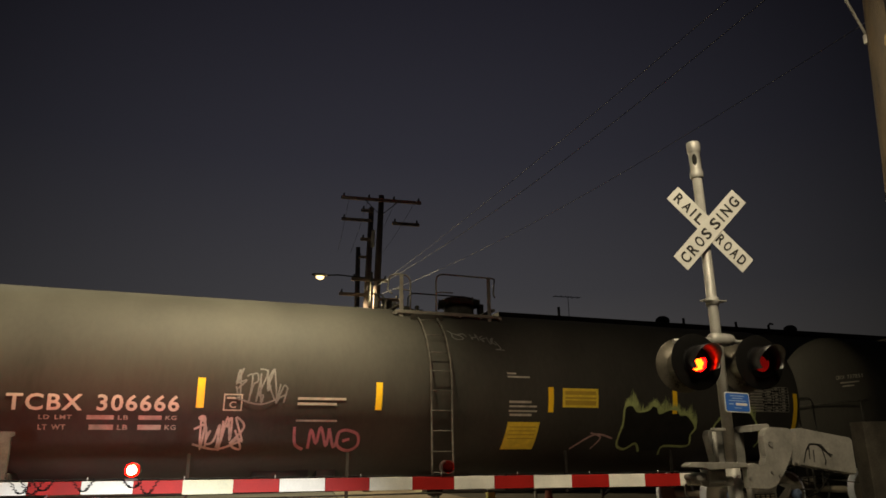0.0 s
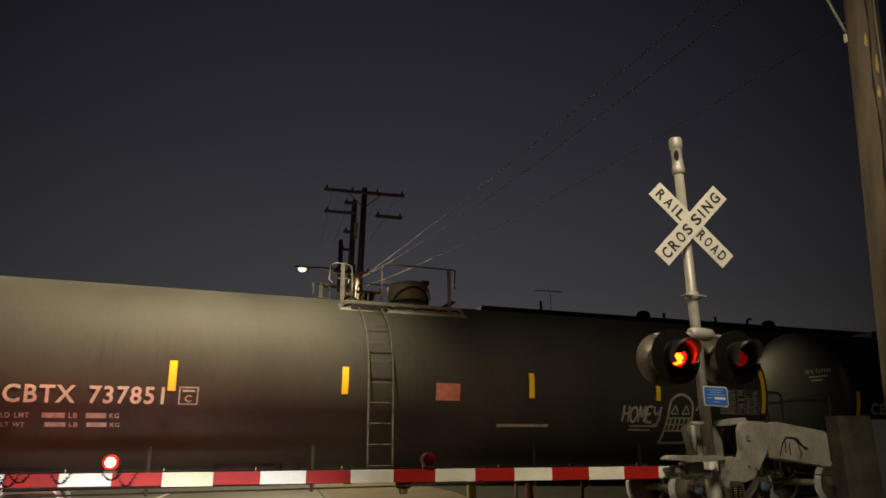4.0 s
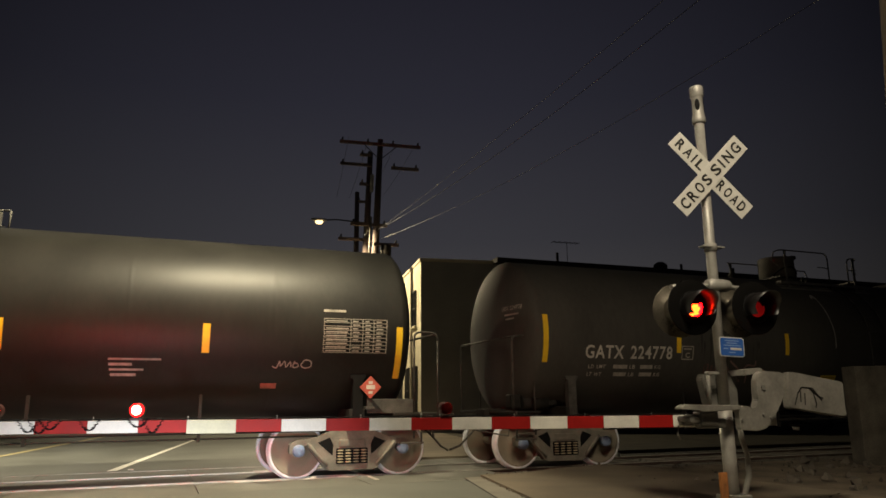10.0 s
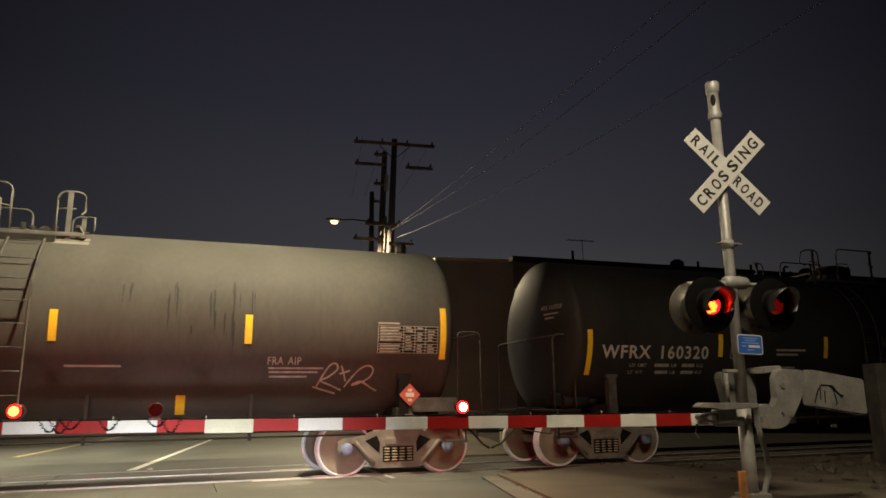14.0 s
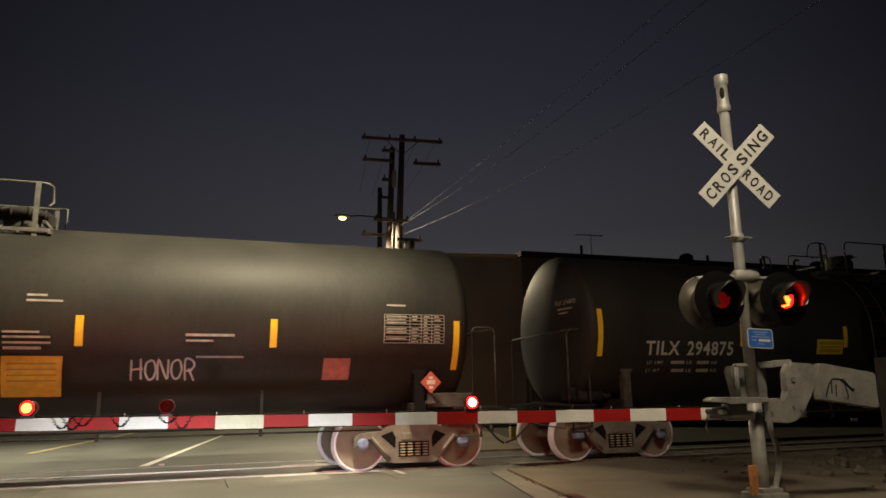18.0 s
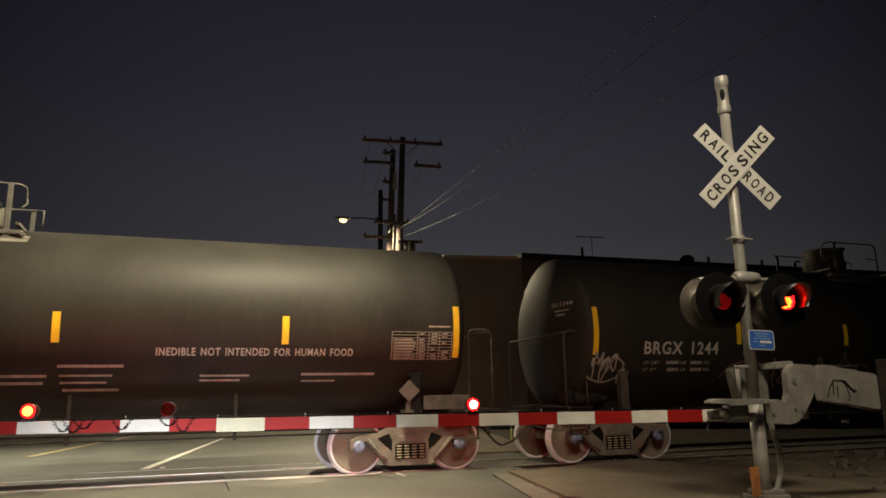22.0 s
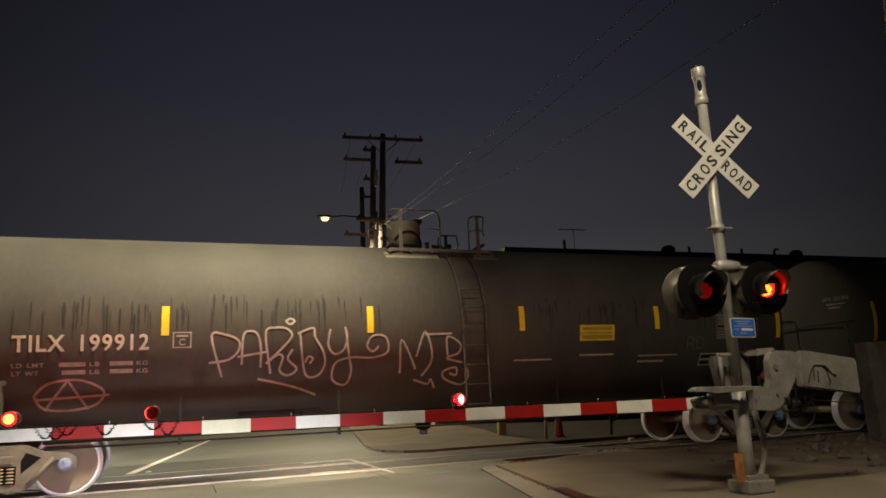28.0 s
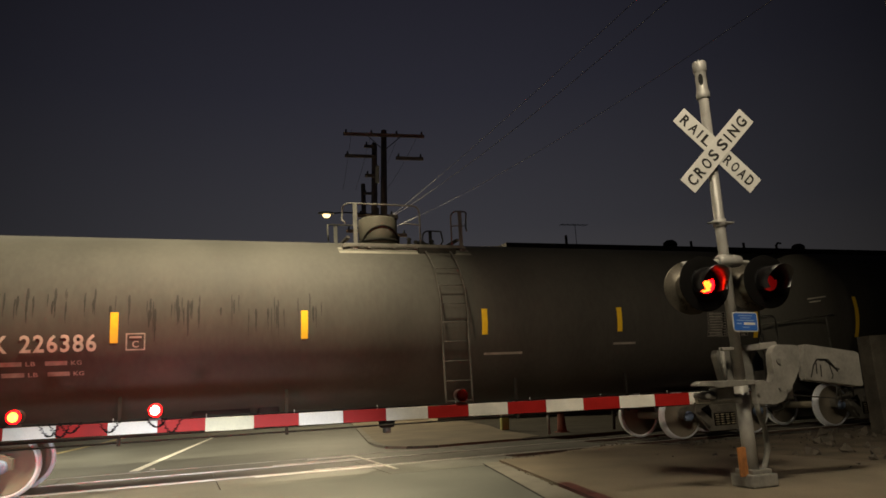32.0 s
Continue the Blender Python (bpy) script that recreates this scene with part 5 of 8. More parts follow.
def top_gear(car, spec):
    """Walkway, manway, valve housing, handrails and side ladder."""
    p0, p1 = spec["plat"]
    m0, m1 = spec["man"]
    l0, l1 = spec["ladder"][0] + 0.03, spec["ladder"][1] - 0.03
    zt = TANK_Z + TANK_R
    for s in (-1, 1):
        bm = bmesh.new()
        for y in (0.62, 0.86):
            box(bm, ((p0 + p1) / 2, s * y, 3.84), (p1 - p0, 0.05, 0.06), bevel=0.006)
        for x in [p0 + (p1 - p0) * i / 5 for i in range(6)]:
            box(bm, (x, s * 0.74, 3.81), (0.05, 0.30, 0.05))
        plat = part("walkway", bm, WALKWAY, car, "grey steel walkway beside the manway")
        bm = bmesh.new()
        for i in range(26):
            box(bm, (p0 + (p1 - p0) * (i + 0.5) / 26, s * 0.74, 3.865), (0.02, 0.22, 0.02))
        part("grating", bm, WALKWAY, plat)
        for x in (p0 + 0.1, p1 - 0.1):
            bm = bmesh.new()
            box(bm, (x, s * 0.76, 3.72), (0.06, 0.08, 0.20), bevel=0.005)
            part("walkway_bracket", bm, DARK_STEEL, plat)
    for x in (p0 + 0.1, p1 - 0.1):
        bm = bmesh.new()
        box(bm, (x, 0, 3.99), (0.06, 1.6, 0.05), bevel=0.005)
        part("walkway_tie", bm, DARK_STEEL, car)
    if spec.get("pale_man"):
        # Pale paint worn round the foot of the walkway.
        for xa, xb in ((p0 - 0.10, l0 - 0.12 if l0 > m0 else p0 + 0.5), (l1 + 0.10, p1 + 0.10)):
            bm = bmesh.new()
            sheet(bm, xa, xb, 3.66, 3.80, 0.004)
            part("anti_slip_patch", bm, PALE_PATCH, car, "pale anti-slip paint on the tank top", fix=False)
    cx, r = (m0 + m1) / 2, (m1 - m0) / 2 * 0.98
    man_top = spec.get("man_top", 4.42)
    around = lambda a, rr, t: Vector((cx + rr * math.cos(t), rr * math.sin(t), a))
    bm = bmesh.new()
    if spec.get("pale_man"):
        # A pale drum with a dark band round its foot, which arches up in front.
        lathe(bm, [(zt - 0.12, r), (man_top - 0.05, r), (man_top - 0.02, r * 0.97), (man_top, r * 0.88), (man_top + 0.012, 0.05)], 36, around)
        man = part("manway", bm, DRUM, car, "round olive-grey manway drum")
        bm = bmesh.new()
        lathe(bm, [(zt + 0.03, r + 0.002), (zt + 0.03, r + 0.022), (zt + 0.075, r + 0.022), (zt + 0.075, r + 0.002)], 36, around, False)
        part("foot_band", bm, CAR_STEEL, man, "dark band round the drum")
        bm = bmesh.new()
        pipe(bm, [around(zt + 0.05 + 0.26 * math.cos(math.pi * u / 2) ** 0.7, r + 0.018, math.radians(-90 + 62 * u)) for u in [-1 + i / 8 for i in range(17)]], 0.019, 6)
        part("hinge_bar", bm, CAR_STEEL, man, "dark arched hinge bar")
        bm = bmesh.new()
        box(bm, (cx + r * 0.72, -r * 0.55, man_top + 0.0), (0.16, 0.12, 0.09), bevel=0.015)
        part("cover_catch", bm, CAR_STEEL, man, "dark cover catch")
    else:
        # A pale neck under a broad dark cover with sloping edges.
        lathe(bm, [(zt - 0.12, r * 0.82), (man_top - 0.14, r * 0.82)], 32, around)
        man = part("manway", bm, SADDLE, car, "round sooty manway neck")
        bm = bmesh.new()
        lathe(bm, [(man_top - 0.17, r * 0.80), (man_top - 0.17, r * 1.16), (man_top - 0.10, r * 1.20), (man_top - 0.06, r * 1.12), (man_top, r * 0.70), (man_top + 0.012, 0.05)], 8, around)
        part("manway_cover", bm, CAR_STEEL, man, "dark bolted manway cover with sloping edges")
        bm = bmesh.new()
        rod(bm, (0, 0, -0.14), (0, 0, 0.01), 0.022, 0.022, 6)
        bolt = mesh_of("cover_bolt", bm, CAR_STEEL)
        for i in range(10):
            t = 2 * math.pi * i / 10
            shared("cover_bolt", bolt, man, Matrix.Translation((cx + (r * 1.14) * math.cos(t), (r * 1.14) * math.sin(t), man_top - 0.06)))
        bm = bmesh.new()
        box(bm, (cx + r * 1.15, -r * 0.3, man_top - 0.22), (0.10, 0.14, 0.20), bevel=0.015)
        part("cover_catch", bm, CAR_STEEL, man, "dark cover catch")
    side = 1 if l0 > m0 else -1
    vx = (l0 + l1) / 2 + side * 0.05
    bm = bmesh.new()
    lathe(bm, [(zt - 0.08, 0.15), (zt + 0.07, 0.15), (zt + 0.09, 0.10), (zt + 0.14, 0.05)], 18, lambda a, rr, t: Vector((vx + rr * math.cos(t), 0.1 + rr * math.sin(t), a)))
    part("valve", bm, CAR_STEEL, car, "small steel top valve")
    for k, h in ((-0.30, 0.16), (-0.16, 0.11), (0.17, 0.13)):
        bm = bmesh.new()
        rod(bm, (vx + k, -0.05, zt - 0.05), (vx + k, -0.05, zt + h), 0.045, 0.035, 10)
        rod(bm, (vx + k - 0.05, -0.05, zt + h - 0.03), (vx + k + 0.05, -0.05, zt + h - 0.03), 0.014, 0.014, 6)
        part("valve", bm, CAR_STEEL, car)
    # Handrails: a long one over the manway and a short one at the ladder, each turning round the walkway's end to its far side.
    a0, a1 = (p0 + 0.06, l0 - 0.04) if side > 0 else (l1 + 0.04, p1 - 0.06)
    b0, b1 = (l1 + 0.10, l1 + 0.44) if side > 0 else (l0 - 0.44, l0 - 0.10)
    for inner, outer, h in (((a1, a0, 4.61) if side > 0 else (a0, a1, 4.61)), ((b0, b1, 4.54) if side > 0 else (b1, b0, 4.54))):
        d = 1 if outer > inner else -1
        near = min(0.16, abs(outer - inner) * 0.45)
        for y in (-0.84, 0.84):
            s = 1 if y < 0 else -1
            bm = bmesh.new()
            pipe(bm, [Vector((inner, y, 3.8)), Vector((inner, y, h - near))] + arc((inner, y, h - near), (inner, y, h), (inner + d * near, y, h)) + [Vector((outer - d * 0.10, y, h))] + arc((outer - d * 0.10, y, h), (outer, y, h), (outer + d * 0.03, y + s * 0.12, h - 0.03), 4) + [Vector((outer + d * 0.04, y + s * 0.20, h - 0.26)), Vector((outer, y + s * 0.06, h - 0.36))], 0.016, 8)
            part("handrail", bm, RAIL_GREY, car, "bent dark pipe handrail")
            bm = bmesh.new()
            box(bm, (outer - d * 0.16, y * 1.02, (3.70 + h) / 2), (0.075, 0.012, h - 3.70), bevel=0.003)
            part("rail_post", bm, RAIL_GREY, car, "flat dark steel rail post")
            bm = bmesh.new()
            pipe(bm, [Vector((inner, y, 4.24)), Vector((inner + d * 0.12, y, 4.26)), Vector((inner + d * min(0.34, abs(outer - inner) * 0.8), y, 4.26))], 0.012, 6)
            part("mid_rail", bm, RAIL_GREY, car)
    bm = bmesh.new()
    box(bm, ((l0 + l1) / 2, -0.93, 3.74), (l1 - l0 + 0.26, 0.05, 0.11), bevel=0.008)
    part("ladder_header", bm, CAR_STEEL, car, "dark plate over the ladder's head")
    # Side ladder, bent over the tank's shoulder.
    bm = bmesh.new()
    path = []
    for i in range(17):
        z = 3.72 - 2.75 * i / 16
        s = max(-1.0, min(1.0, (z - TANK_Z) / TANK_R))
        y = -(TANK_R + 0.13) * math.sqrt(max(0.0, 1 - s * s)) if z > TANK_Z else -(TANK_R + 0.13)
        path.append((min(y, -0.90), z))
    for x in (l0, l1):
        pipe(bm, [(x, y, z) for y, z in path], 0.018, 6)
    lad = part("ladder", bm, SADDLE, car, "dusty steel side ladder")
    bm = bmesh.new()
    rod(bm, (l0, 0, 0), (l1, 0, 0), 0.010, 0.010, 6)
    rung = mesh_of("rung", bm, SADDLE)
    z = 1.03
    while z < 3.7:
        k = [(y, zz) for y, zz in path]
        for (ya, za), (yb, zb) in zip(k, k[1:]):
            if zb <= z <= za:
                t = (z - zb) / (za - zb)
                shared("rung", rung, lad, Matrix.Translation((0, yb + (ya - yb) * t, z)))
                break
        z += 0.33


def running_gear(car, length):
    """Sills, trucks, couplers, end rails and under-tank pipes."""
    for x0, x1 in ((0.75, 3.2), (length - 3.2, length - 0.75)):
        bm = bmesh.new()
        box(bm, ((x0 + x1) / 2, 0, 0.93), (x1 - x0, 0.42, 0.30), bevel=0.02)
        part("stub_sill", bm, CAR_STEEL, car)
    for c, sgn in ((2.05, 1), (length - 2.05, -1)):
        bm = bmesh.new()
        plate(bm, [(c - 0.085, 0.95), (c + 0.085, 0.95), (c + 0.085, 1.60), (c + 0.13, 1.62), (c + 0.13, 1.68), (c - 0.13, 1.68), (c - 0.13, 1.62), (c - 0.085, 1.60)], -1.33, -1.20)
        part("saddle_post", bm, SADDLE if sgn > 0 else BLACK, car, "upright steel saddle post")
        bm = bmesh.new()
        box(bm, (c, 0, 1.02), (0.26, 2.6, 0.20), bevel=0.02)
        part("body_bolster", bm, CAR_STEEL, car)
        # End platform, its pipe rail and the ladder at the corner.
        e = c - sgn * 1.20
        bm = bmesh.new()
        box(bm, (e + sgn * 0.28 + (0.14 if sgn < 0 else 0.0), 0, 1.02), (0.55 if sgn > 0 else 0.83, 2.5, 0.05), bevel=0.01)
        part("end_platform", bm, CAR_STEEL, car)
        bm = bmesh.new()
        r0 = e if sgn > 0 else e + 0.28
        for y in (-1.22, 1.22):
            x0, x1 = r0 + sgn * 0.02, r0 + sgn * 0.46
            pipe(bm, [Vector((x0, y, 1.02)), Vector((x0, y, 2.28))] + arc((x0, y, 2.28), (x0, y, 2.42), (x0 + sgn * 0.14, y, 2.42)) + arc((x1 - sgn * 0.12, y, 2.42), (x1, y, 2.42), (x1, y, 2.30)) + [Vector((x1, y, 0.62))], 0.018, 8)
        rod(bm, (r0 + sgn * 0.04, -1.2, 2.40), (r0 + sgn * 0.04, 1.2, 2.40), 0.018, 0.018, 6)
        part("end_rail", bm, SADDLE, car, "bent sooty grey end handrail")
        bm = bmesh.new()
        for z in (0.55, 0.78):
            box(bm, (e + sgn * 0.24, -1.25, z), (0.42, 0.06, 0.03), bevel=0.005)
        rod(bm, (e + sgn * 0.06, -1.25, 0.52), (e + sgn * 0.06, -1.25, 1.05), 0.018, 0.018, 6)
        part("end_step", bm, SADDLE, car)
        bm = bmesh.new()
        box(bm, (c - sgn * 1.62, 0, 0.86), (0.76, 0.16, 0.20), bevel=0.03)
        box(bm, (c - sgn * 1.98, 0.03, 0.86), (0.26, 0.26, 0.30), bevel=0.05)
        part("coupler", bm, CAR_STEEL, car, "heavy cast knuckle coupler")
        bm = bmesh.new()
        pipe(bm, [(c - sgn * 1.45, -0.30, 0.80), (c - sgn * 1.62, -0.34, 0.66), (c - sgn * 1.86, -0.30, 0.42), (c - sgn * 2.03, -0.2, 0.34)], 0.020, 8)
        part("air_hose", bm, SADDLE, car, "hanging dusty air hose")
        bm = bmesh.new()
        pipe(bm, [(c - sgn * 1.3, -1.32, 0.86), (c - sgn * 1.34, -1.30, 0.62), (c - sgn * 1.5, -0.9, 0.66), (c - sgn * 1.7, -0.1, 0.74)], 0.014, 6)
        part("uncoupling_lever", bm, SADDLE, car)
        # Pale sill plate at the right end.
        if sgn < 0:
            bm = bmesh.new()
            box(bm, (c + 0.62, -1.16, 1.16), (0.86, 0.05, 0.24), bevel=0.01)
            part("sill_plate", bm, SADDLE, car, "dusty grey plate of the end sill")
        # Brake gear at the left end.
        if sgn > 0:
            bm = bmesh.new()
            rod(bm, (1.20, -0.86, 1.18), (1.75, -0.86, 1.18), 0.13, 0.13, 16)
            rod(bm, (1.75, -0.86, 1.18), (1.95, -0.86, 1.18), 0.06, 0.06, 12)
            box(bm, (1.05, -0.86, 1.22), (0.22, 0.22, 0.26), bevel=0.03)
            part("brake_cylinder", bm, CAR_STEEL, car, "dusty brake cylinder")
        # Truck.
        for y in (-0.92, 0.92):
            bm = bmesh.new()
            w = 0.075
            out = [(-1.04, 0.42), (-1.04, 0.56), (-0.92, 0.63), (-0.62, 0.66), (-0.36, 0.77), (0.36, 0.77), (0.62, 0.66), (0.92, 0.63), (1.04, 0.56), (1.04, 0.42), (0.99, 0.42), (0.96, 0.52), (0.78, 0.54), (0.70, 0.46), (0.44, 0.16), (0.36, 0.13), (-0.36, 0.13), (-0.44, 0.16), (-0.70, 0.46), (-0.78, 0.54), (-0.96, 0.52), (-0.99, 0.42)]
            plate(bm, [(c + a, z) for a, z in out], y - w, y + w)
            sf = part("side_frame", bm, TRUCK, car, "dusty cast truck side frame")
            bm = bmesh.new()
            f = y - w - 0.004 if y < 0 else y + w + 0.004
            # Black plates on the solid frame stand in for its shaded openings.
            plate(bm, [(c + a, z) for a, z in ((-0.27, 0.23), (0.27, 0.23), (0.27, 0.48), (-0.27, 0.48))], f - 0.002, f + 0.002)
            for q in (-1, 1):
                plate(bm, [(c + q * a, z) for a, z in ((0.33, 0.37), (0.58, 0.58), (0.38, 0.66), (0.32, 0.54))], f - 0.002, f + 0.002)
            part("frame_window", bm, BLACK, sf, "black plate for a shaded side frame opening")
            for k in range(4):
                xs = c - 0.20 + k * 0.133
                bm = bmesh.new()
                yy = f - 0.012 if y < 0 else f + 0.012
                for j in range(5):
                    lathe(bm, [(-0.012, 0.030), (0.0, 0.05), (0.012, 0.030)], 8, lambda a, rr, t: Vector((xs + rr * 1.15 * math.cos(t), yy + 0.35 * rr * math.sin(t), 0.262 + j * 0.046 + a)))
                part("coil_spring", bm, SPRING, sf, "pale coil spring")
            bm = bmesh.new()
            box(bm, (c, y, 0.56), (0.46, 0.20, 0.14), bevel=0.03)
            part("bolster_end", bm, TRUCK, sf)
            for q in (-1, 1):
                bm = bmesh.new()
                pipe(bm, [(c + q * 0.42, f, 0.21), (c + q * 0.56, f, 0.36), (c + q * 0.74, f, 0.57)], 0.03, 6)
                part("frame_rib", bm, TRUCK, sf)
        for q in (-0.889, 0.889):
            wheelsets.append(wheelset(car, c + q))
    # Side rail along the tank's foot, with its brackets.
    bm = bmesh.new()
    pipe(bm, [(2.7, -1.42, 0.80), (length - 2.7, -1.42, 0.80)], 0.030, 8)
    pipe(bm, [(2.7, -1.30, 0.70), (length - 2.7, -1.30, 0.70)], 0.016, 6)
    rail = part("side_rail", bm, CAR_STEEL, car, "long pipe rail under the tank")
    bm = bmesh.new()
    plate(bm, [(-0.024, 0.66), (0.024, 0.66), (0.024, 1.36), (-0.024, 1.36)], -1.44, -1.40)
    br = mesh_of("rail_bracket", bm, CAR_STEEL)
    for x in (4.5, 6.9, 10.9, 13.2):
        shared("rail_bracket", br, rail, Matrix.Translation((x, 0.0, 0)))
    mid = length / 2
    bm = bmesh.new()
    plate(bm, [(mid - 0.62, 0.98), (mid + 0.62, 0.98), (mid + 0.20, 0.72), (mid - 0.20, 0.72)], -0.28, 0.28)
    rod(bm, (mid, 0, 0.60), (mid, 0, 0.73), 0.13, 0.16, 16)
    skid = part("outlet_skid", bm, CAR_STEEL, car, "dark sloped skid of the bottom outlet")
    bm = bmesh.new()
    rod(bm, (mid, 0, 0.50), (mid, 0, 0.60), 0.07, 0.09, 12)
    part("outlet_cap", bm, GREY_PAINT, skid, "grey outlet cap")
    bm = bmesh.new()
    rod(bm, (mid - 3.4, -0.5, 0.98), (mid - 2.5, -0.5, 0.98), 0.17, 0.17, 18)
    box(bm, (mid - 2.2, -0.5, 0.98), (0.34, 0.3, 0.28), bevel=0.03)
    part("air_reservoir", bm, CAR_STEEL, car)
    bm = bmesh.new()
    pipe(bm, [(1.4, -0.35, 0.80), (3.5, -0.35, 0.84), (length - 3.5, -0.35, 0.84), (length - 1.4, -0.35, 0.80)], 0.022, 6)
    part("train_pipe", bm, CAR_STEEL, car)


wheelsets = []
WHEEL_R = 0.457
wheel_meshes = {}


def wheelset(car, x):
    """Two wheels on an axle; it turns in its bearings."""
    place = lambda a, r, t: Vector((r * math.cos(t), a, r * math.sin(t)))
    if not wheel_meshes:
        bm = bmesh.new()
        for s in (-1, 1):
            lathe(bm, [(s * 0.81, 0.07), (s * 0.81, 0.13), (s * 0.765, 0.15), (s * 0.745, 0.33), (s * 0.775, 0.388), (s * 0.783, 0.422), (s * 0.66, 0.422), (s * 0.68, 0.15), (s * 0.64, 0.12), (s * 0.64, 0.08)], 36, place)
        lathe(bm, [(-0.94, 0.07), (-0.82, 0.08), (0.82, 0.08), (0.94, 0.07)], 16, place)
        wheel_meshes["body"] = mesh_of("wheelset", bm, WHEEL)
        for s in (-1, 1):
            bm = bmesh.new()
            lathe(bm, [(s * 0.785, 0.418), (s * 0.792, 0.428), (s * 0.785, WHEEL_R), (s * 0.685, WHEEL_R), (s * 0.68, WHEEL_R + 0.025), (s * 0.655, WHEEL_R + 0.025), (s * 0.65, 0.418), (s * 0.785, 0.418)], 48, place, False)
            wheel_meshes[s] = mesh_of("rim", bm, RIM)
        for s in (-1, 1):
            bm = bmesh.new()
            lathe(bm, [(s * 0.93, 0.10), (s * 1.02, 0.10), (s * 1.04, 0.085), (s * 1.045, 0.02)], 20, place)
            for i in range(3):
                t = 2 * math.pi * i / 3
                rod(bm, (0.055 * math.cos(t), s * 1.04, 0.055 * math.sin(t)), (0.055 * math.cos(t), s * 1.06, 0.055 * math.sin(t)), 0.014, 0.014, 6)
            wheel_meshes["cap", s] = mesh_of("bearing_cap", bm, CAP_BLUE)
    ws = new("wheelset", wheel_meshes["body"])
    ws.parent = car
    ws["label"] = "brown steel wheels on an axle"
    ws.location = (x, 0, WHEEL_R)
    for s in (-1, 1):
        shared("rim", wheel_meshes[s], ws, Matrix.Identity(4), "worn wheel rim with its glint painted in")
        shared("bearing_cap", wheel_meshes["cap", s], ws, Matrix.Identity(4), "blue-grey bearing end cap")
    return ws


DARK_MATT = tank_paint("clean_matt_tank_paint", (0.0225, 0.0208, 0.018), 0.62, (0.0152, 0.0143, 0.0127), spec=0.22)
MATT = tank_paint("sooty_matt_tank_paint", (0.034, 0.032, 0.028), 0.68, (0.022, 0.0207, 0.0183), spec=0.2)
MATT_GREY = tank_paint("dusty_grey_tank_paint", (0.056, 0.053, 0.047), 0.70, (0.041, 0.039, 0.035), spec=0.22)
GLOSSY = tank_paint("glossy_black_tank_paint", (0.017, 0.0162, 0.0145), 0.46, (0.010, 0.0098, 0.0095), spec=0.24)
SATIN = tank_paint("satin_black_tank_paint", (0.026, 0.0244, 0.0215), 0.56, (0.015, 0.0141, 0.0131), spec=0.2)


def strips(x_list, mid, end):
    """Six strips: tall ones at the ends, short ones between."""
    return [(x, *(end if i in (0, len(x_list) - 1) else mid)) for i, x in enumerate(x_list)]


cars = []


def add_car(x_left, length, paint, **spec):
    cars.append(tank_car(x_left, length, paint, spec))
    return cars[-1]


c = add_car(-9.84, 17.85, MATT, label="sooty black tank car with graffiti, yellow strips and top ladder", finish="dusty black painted tank",
            strips=strips([1.45, 4.59, 7.39, 10.62, 13.36, 16.44], (2.03, 2.47), (1.64, 2.47)), mark=("TCBX 306666", 2.03, 4.30, 1.97, 2.20),
            rows=[(2.45, 4.28, 1.85, 1.91), (2.45, 4.28, 1.71, 1.78)], bars=[(6.06, 6.84, 2.17, 2.21), (6.06, 6.69, 2.09, 2.13), (6.06, 6.72, 1.84, 1.87), (9.75, 9.93, 2.68, 2.71), (9.75, 10.2, 2.62, 2.65), (9.78, 10.22, 2.18, 2.22), (9.78, 10.33, 2.11, 2.14), (9.78, 10.34, 2.03, 2.06), (9.8, 10.24, 1.96, 2.0)],
            cbox=(4.93, 5.21, 1.99, 2.24), board=(15.2, 16.26, 2.10, 2.59), panels=[("bar", 10.86, 11.62, 2.12, 2.46), ("square", 9.76, 10.40, 1.40, 1.86)], diamond=(16.14, 1.38),
            plat=(7.87, 9.97), man=(9.10, 9.85), ladder=(8.23, 8.66), man_top=4.36)
strokes(c, SPRAY_GREY, 0.018, "pale grey sprayed tag high on the tank", [[(8.74, 3.46), (8.8, 3.42), (8.81, 3.33)], [(8.81, 3.41), (8.95, 3.37), (9.02, 3.32), (8.93, 3.29), (8.84, 3.31), (8.8, 3.36)], [(8.93, 3.39), (9.03, 3.41), (9.09, 3.35)], [(9.16, 3.41), (9.2, 3.31), (9.18, 3.34), (9.3, 3.36), (9.26, 3.41), (9.32, 3.29)], [(9.41, 3.39), (9.34, 3.34), (9.41, 3.27), (9.39, 3.33), (9.46, 3.34)], [(9.48, 3.37), (9.53, 3.23), (9.6, 3.35), (9.54, 3.29), (9.64, 3.21)], [(9.62, 3.29), (9.71, 3.15), (9.6, 3.13), (9.78, 3.12)]])
flame(c, SPRAY_GREEN, 3, [[(12.75, 1.34), (12.59, 1.49), (12.40, 1.39), (12.21, 1.44), (12.16, 1.57), (12.20, 1.84), (12.21, 2.13), (12.38, 2.18), (12.50, 2.07), (12.74, 2.10), (12.83, 2.18), (12.95, 2.15), (13.01, 2.04), (13.22, 2.11), (13.42, 2.11), (13.51, 2.01), (13.67, 2.01), (13.90, 1.79), (13.83, 1.64), (13.84, 1.44), (13.27, 1.44), (13.25, 1.28)]])
flame(c, SPRAY_GREEN, 8, [[(14.47, 1.35), (14.32, 1.48), (14.36, 1.81), (14.51, 1.98), (14.62, 2.19), (14.74, 2.06), (14.79, 2.23), (14.87, 2.11), (15.04, 2.33), (15.12, 2.11), (15.29, 2.03), (15.60, 1.60), (15.56, 1.41)], [(14.76, 1.43), (14.83, 1.30), (15.19, 1.31)]])
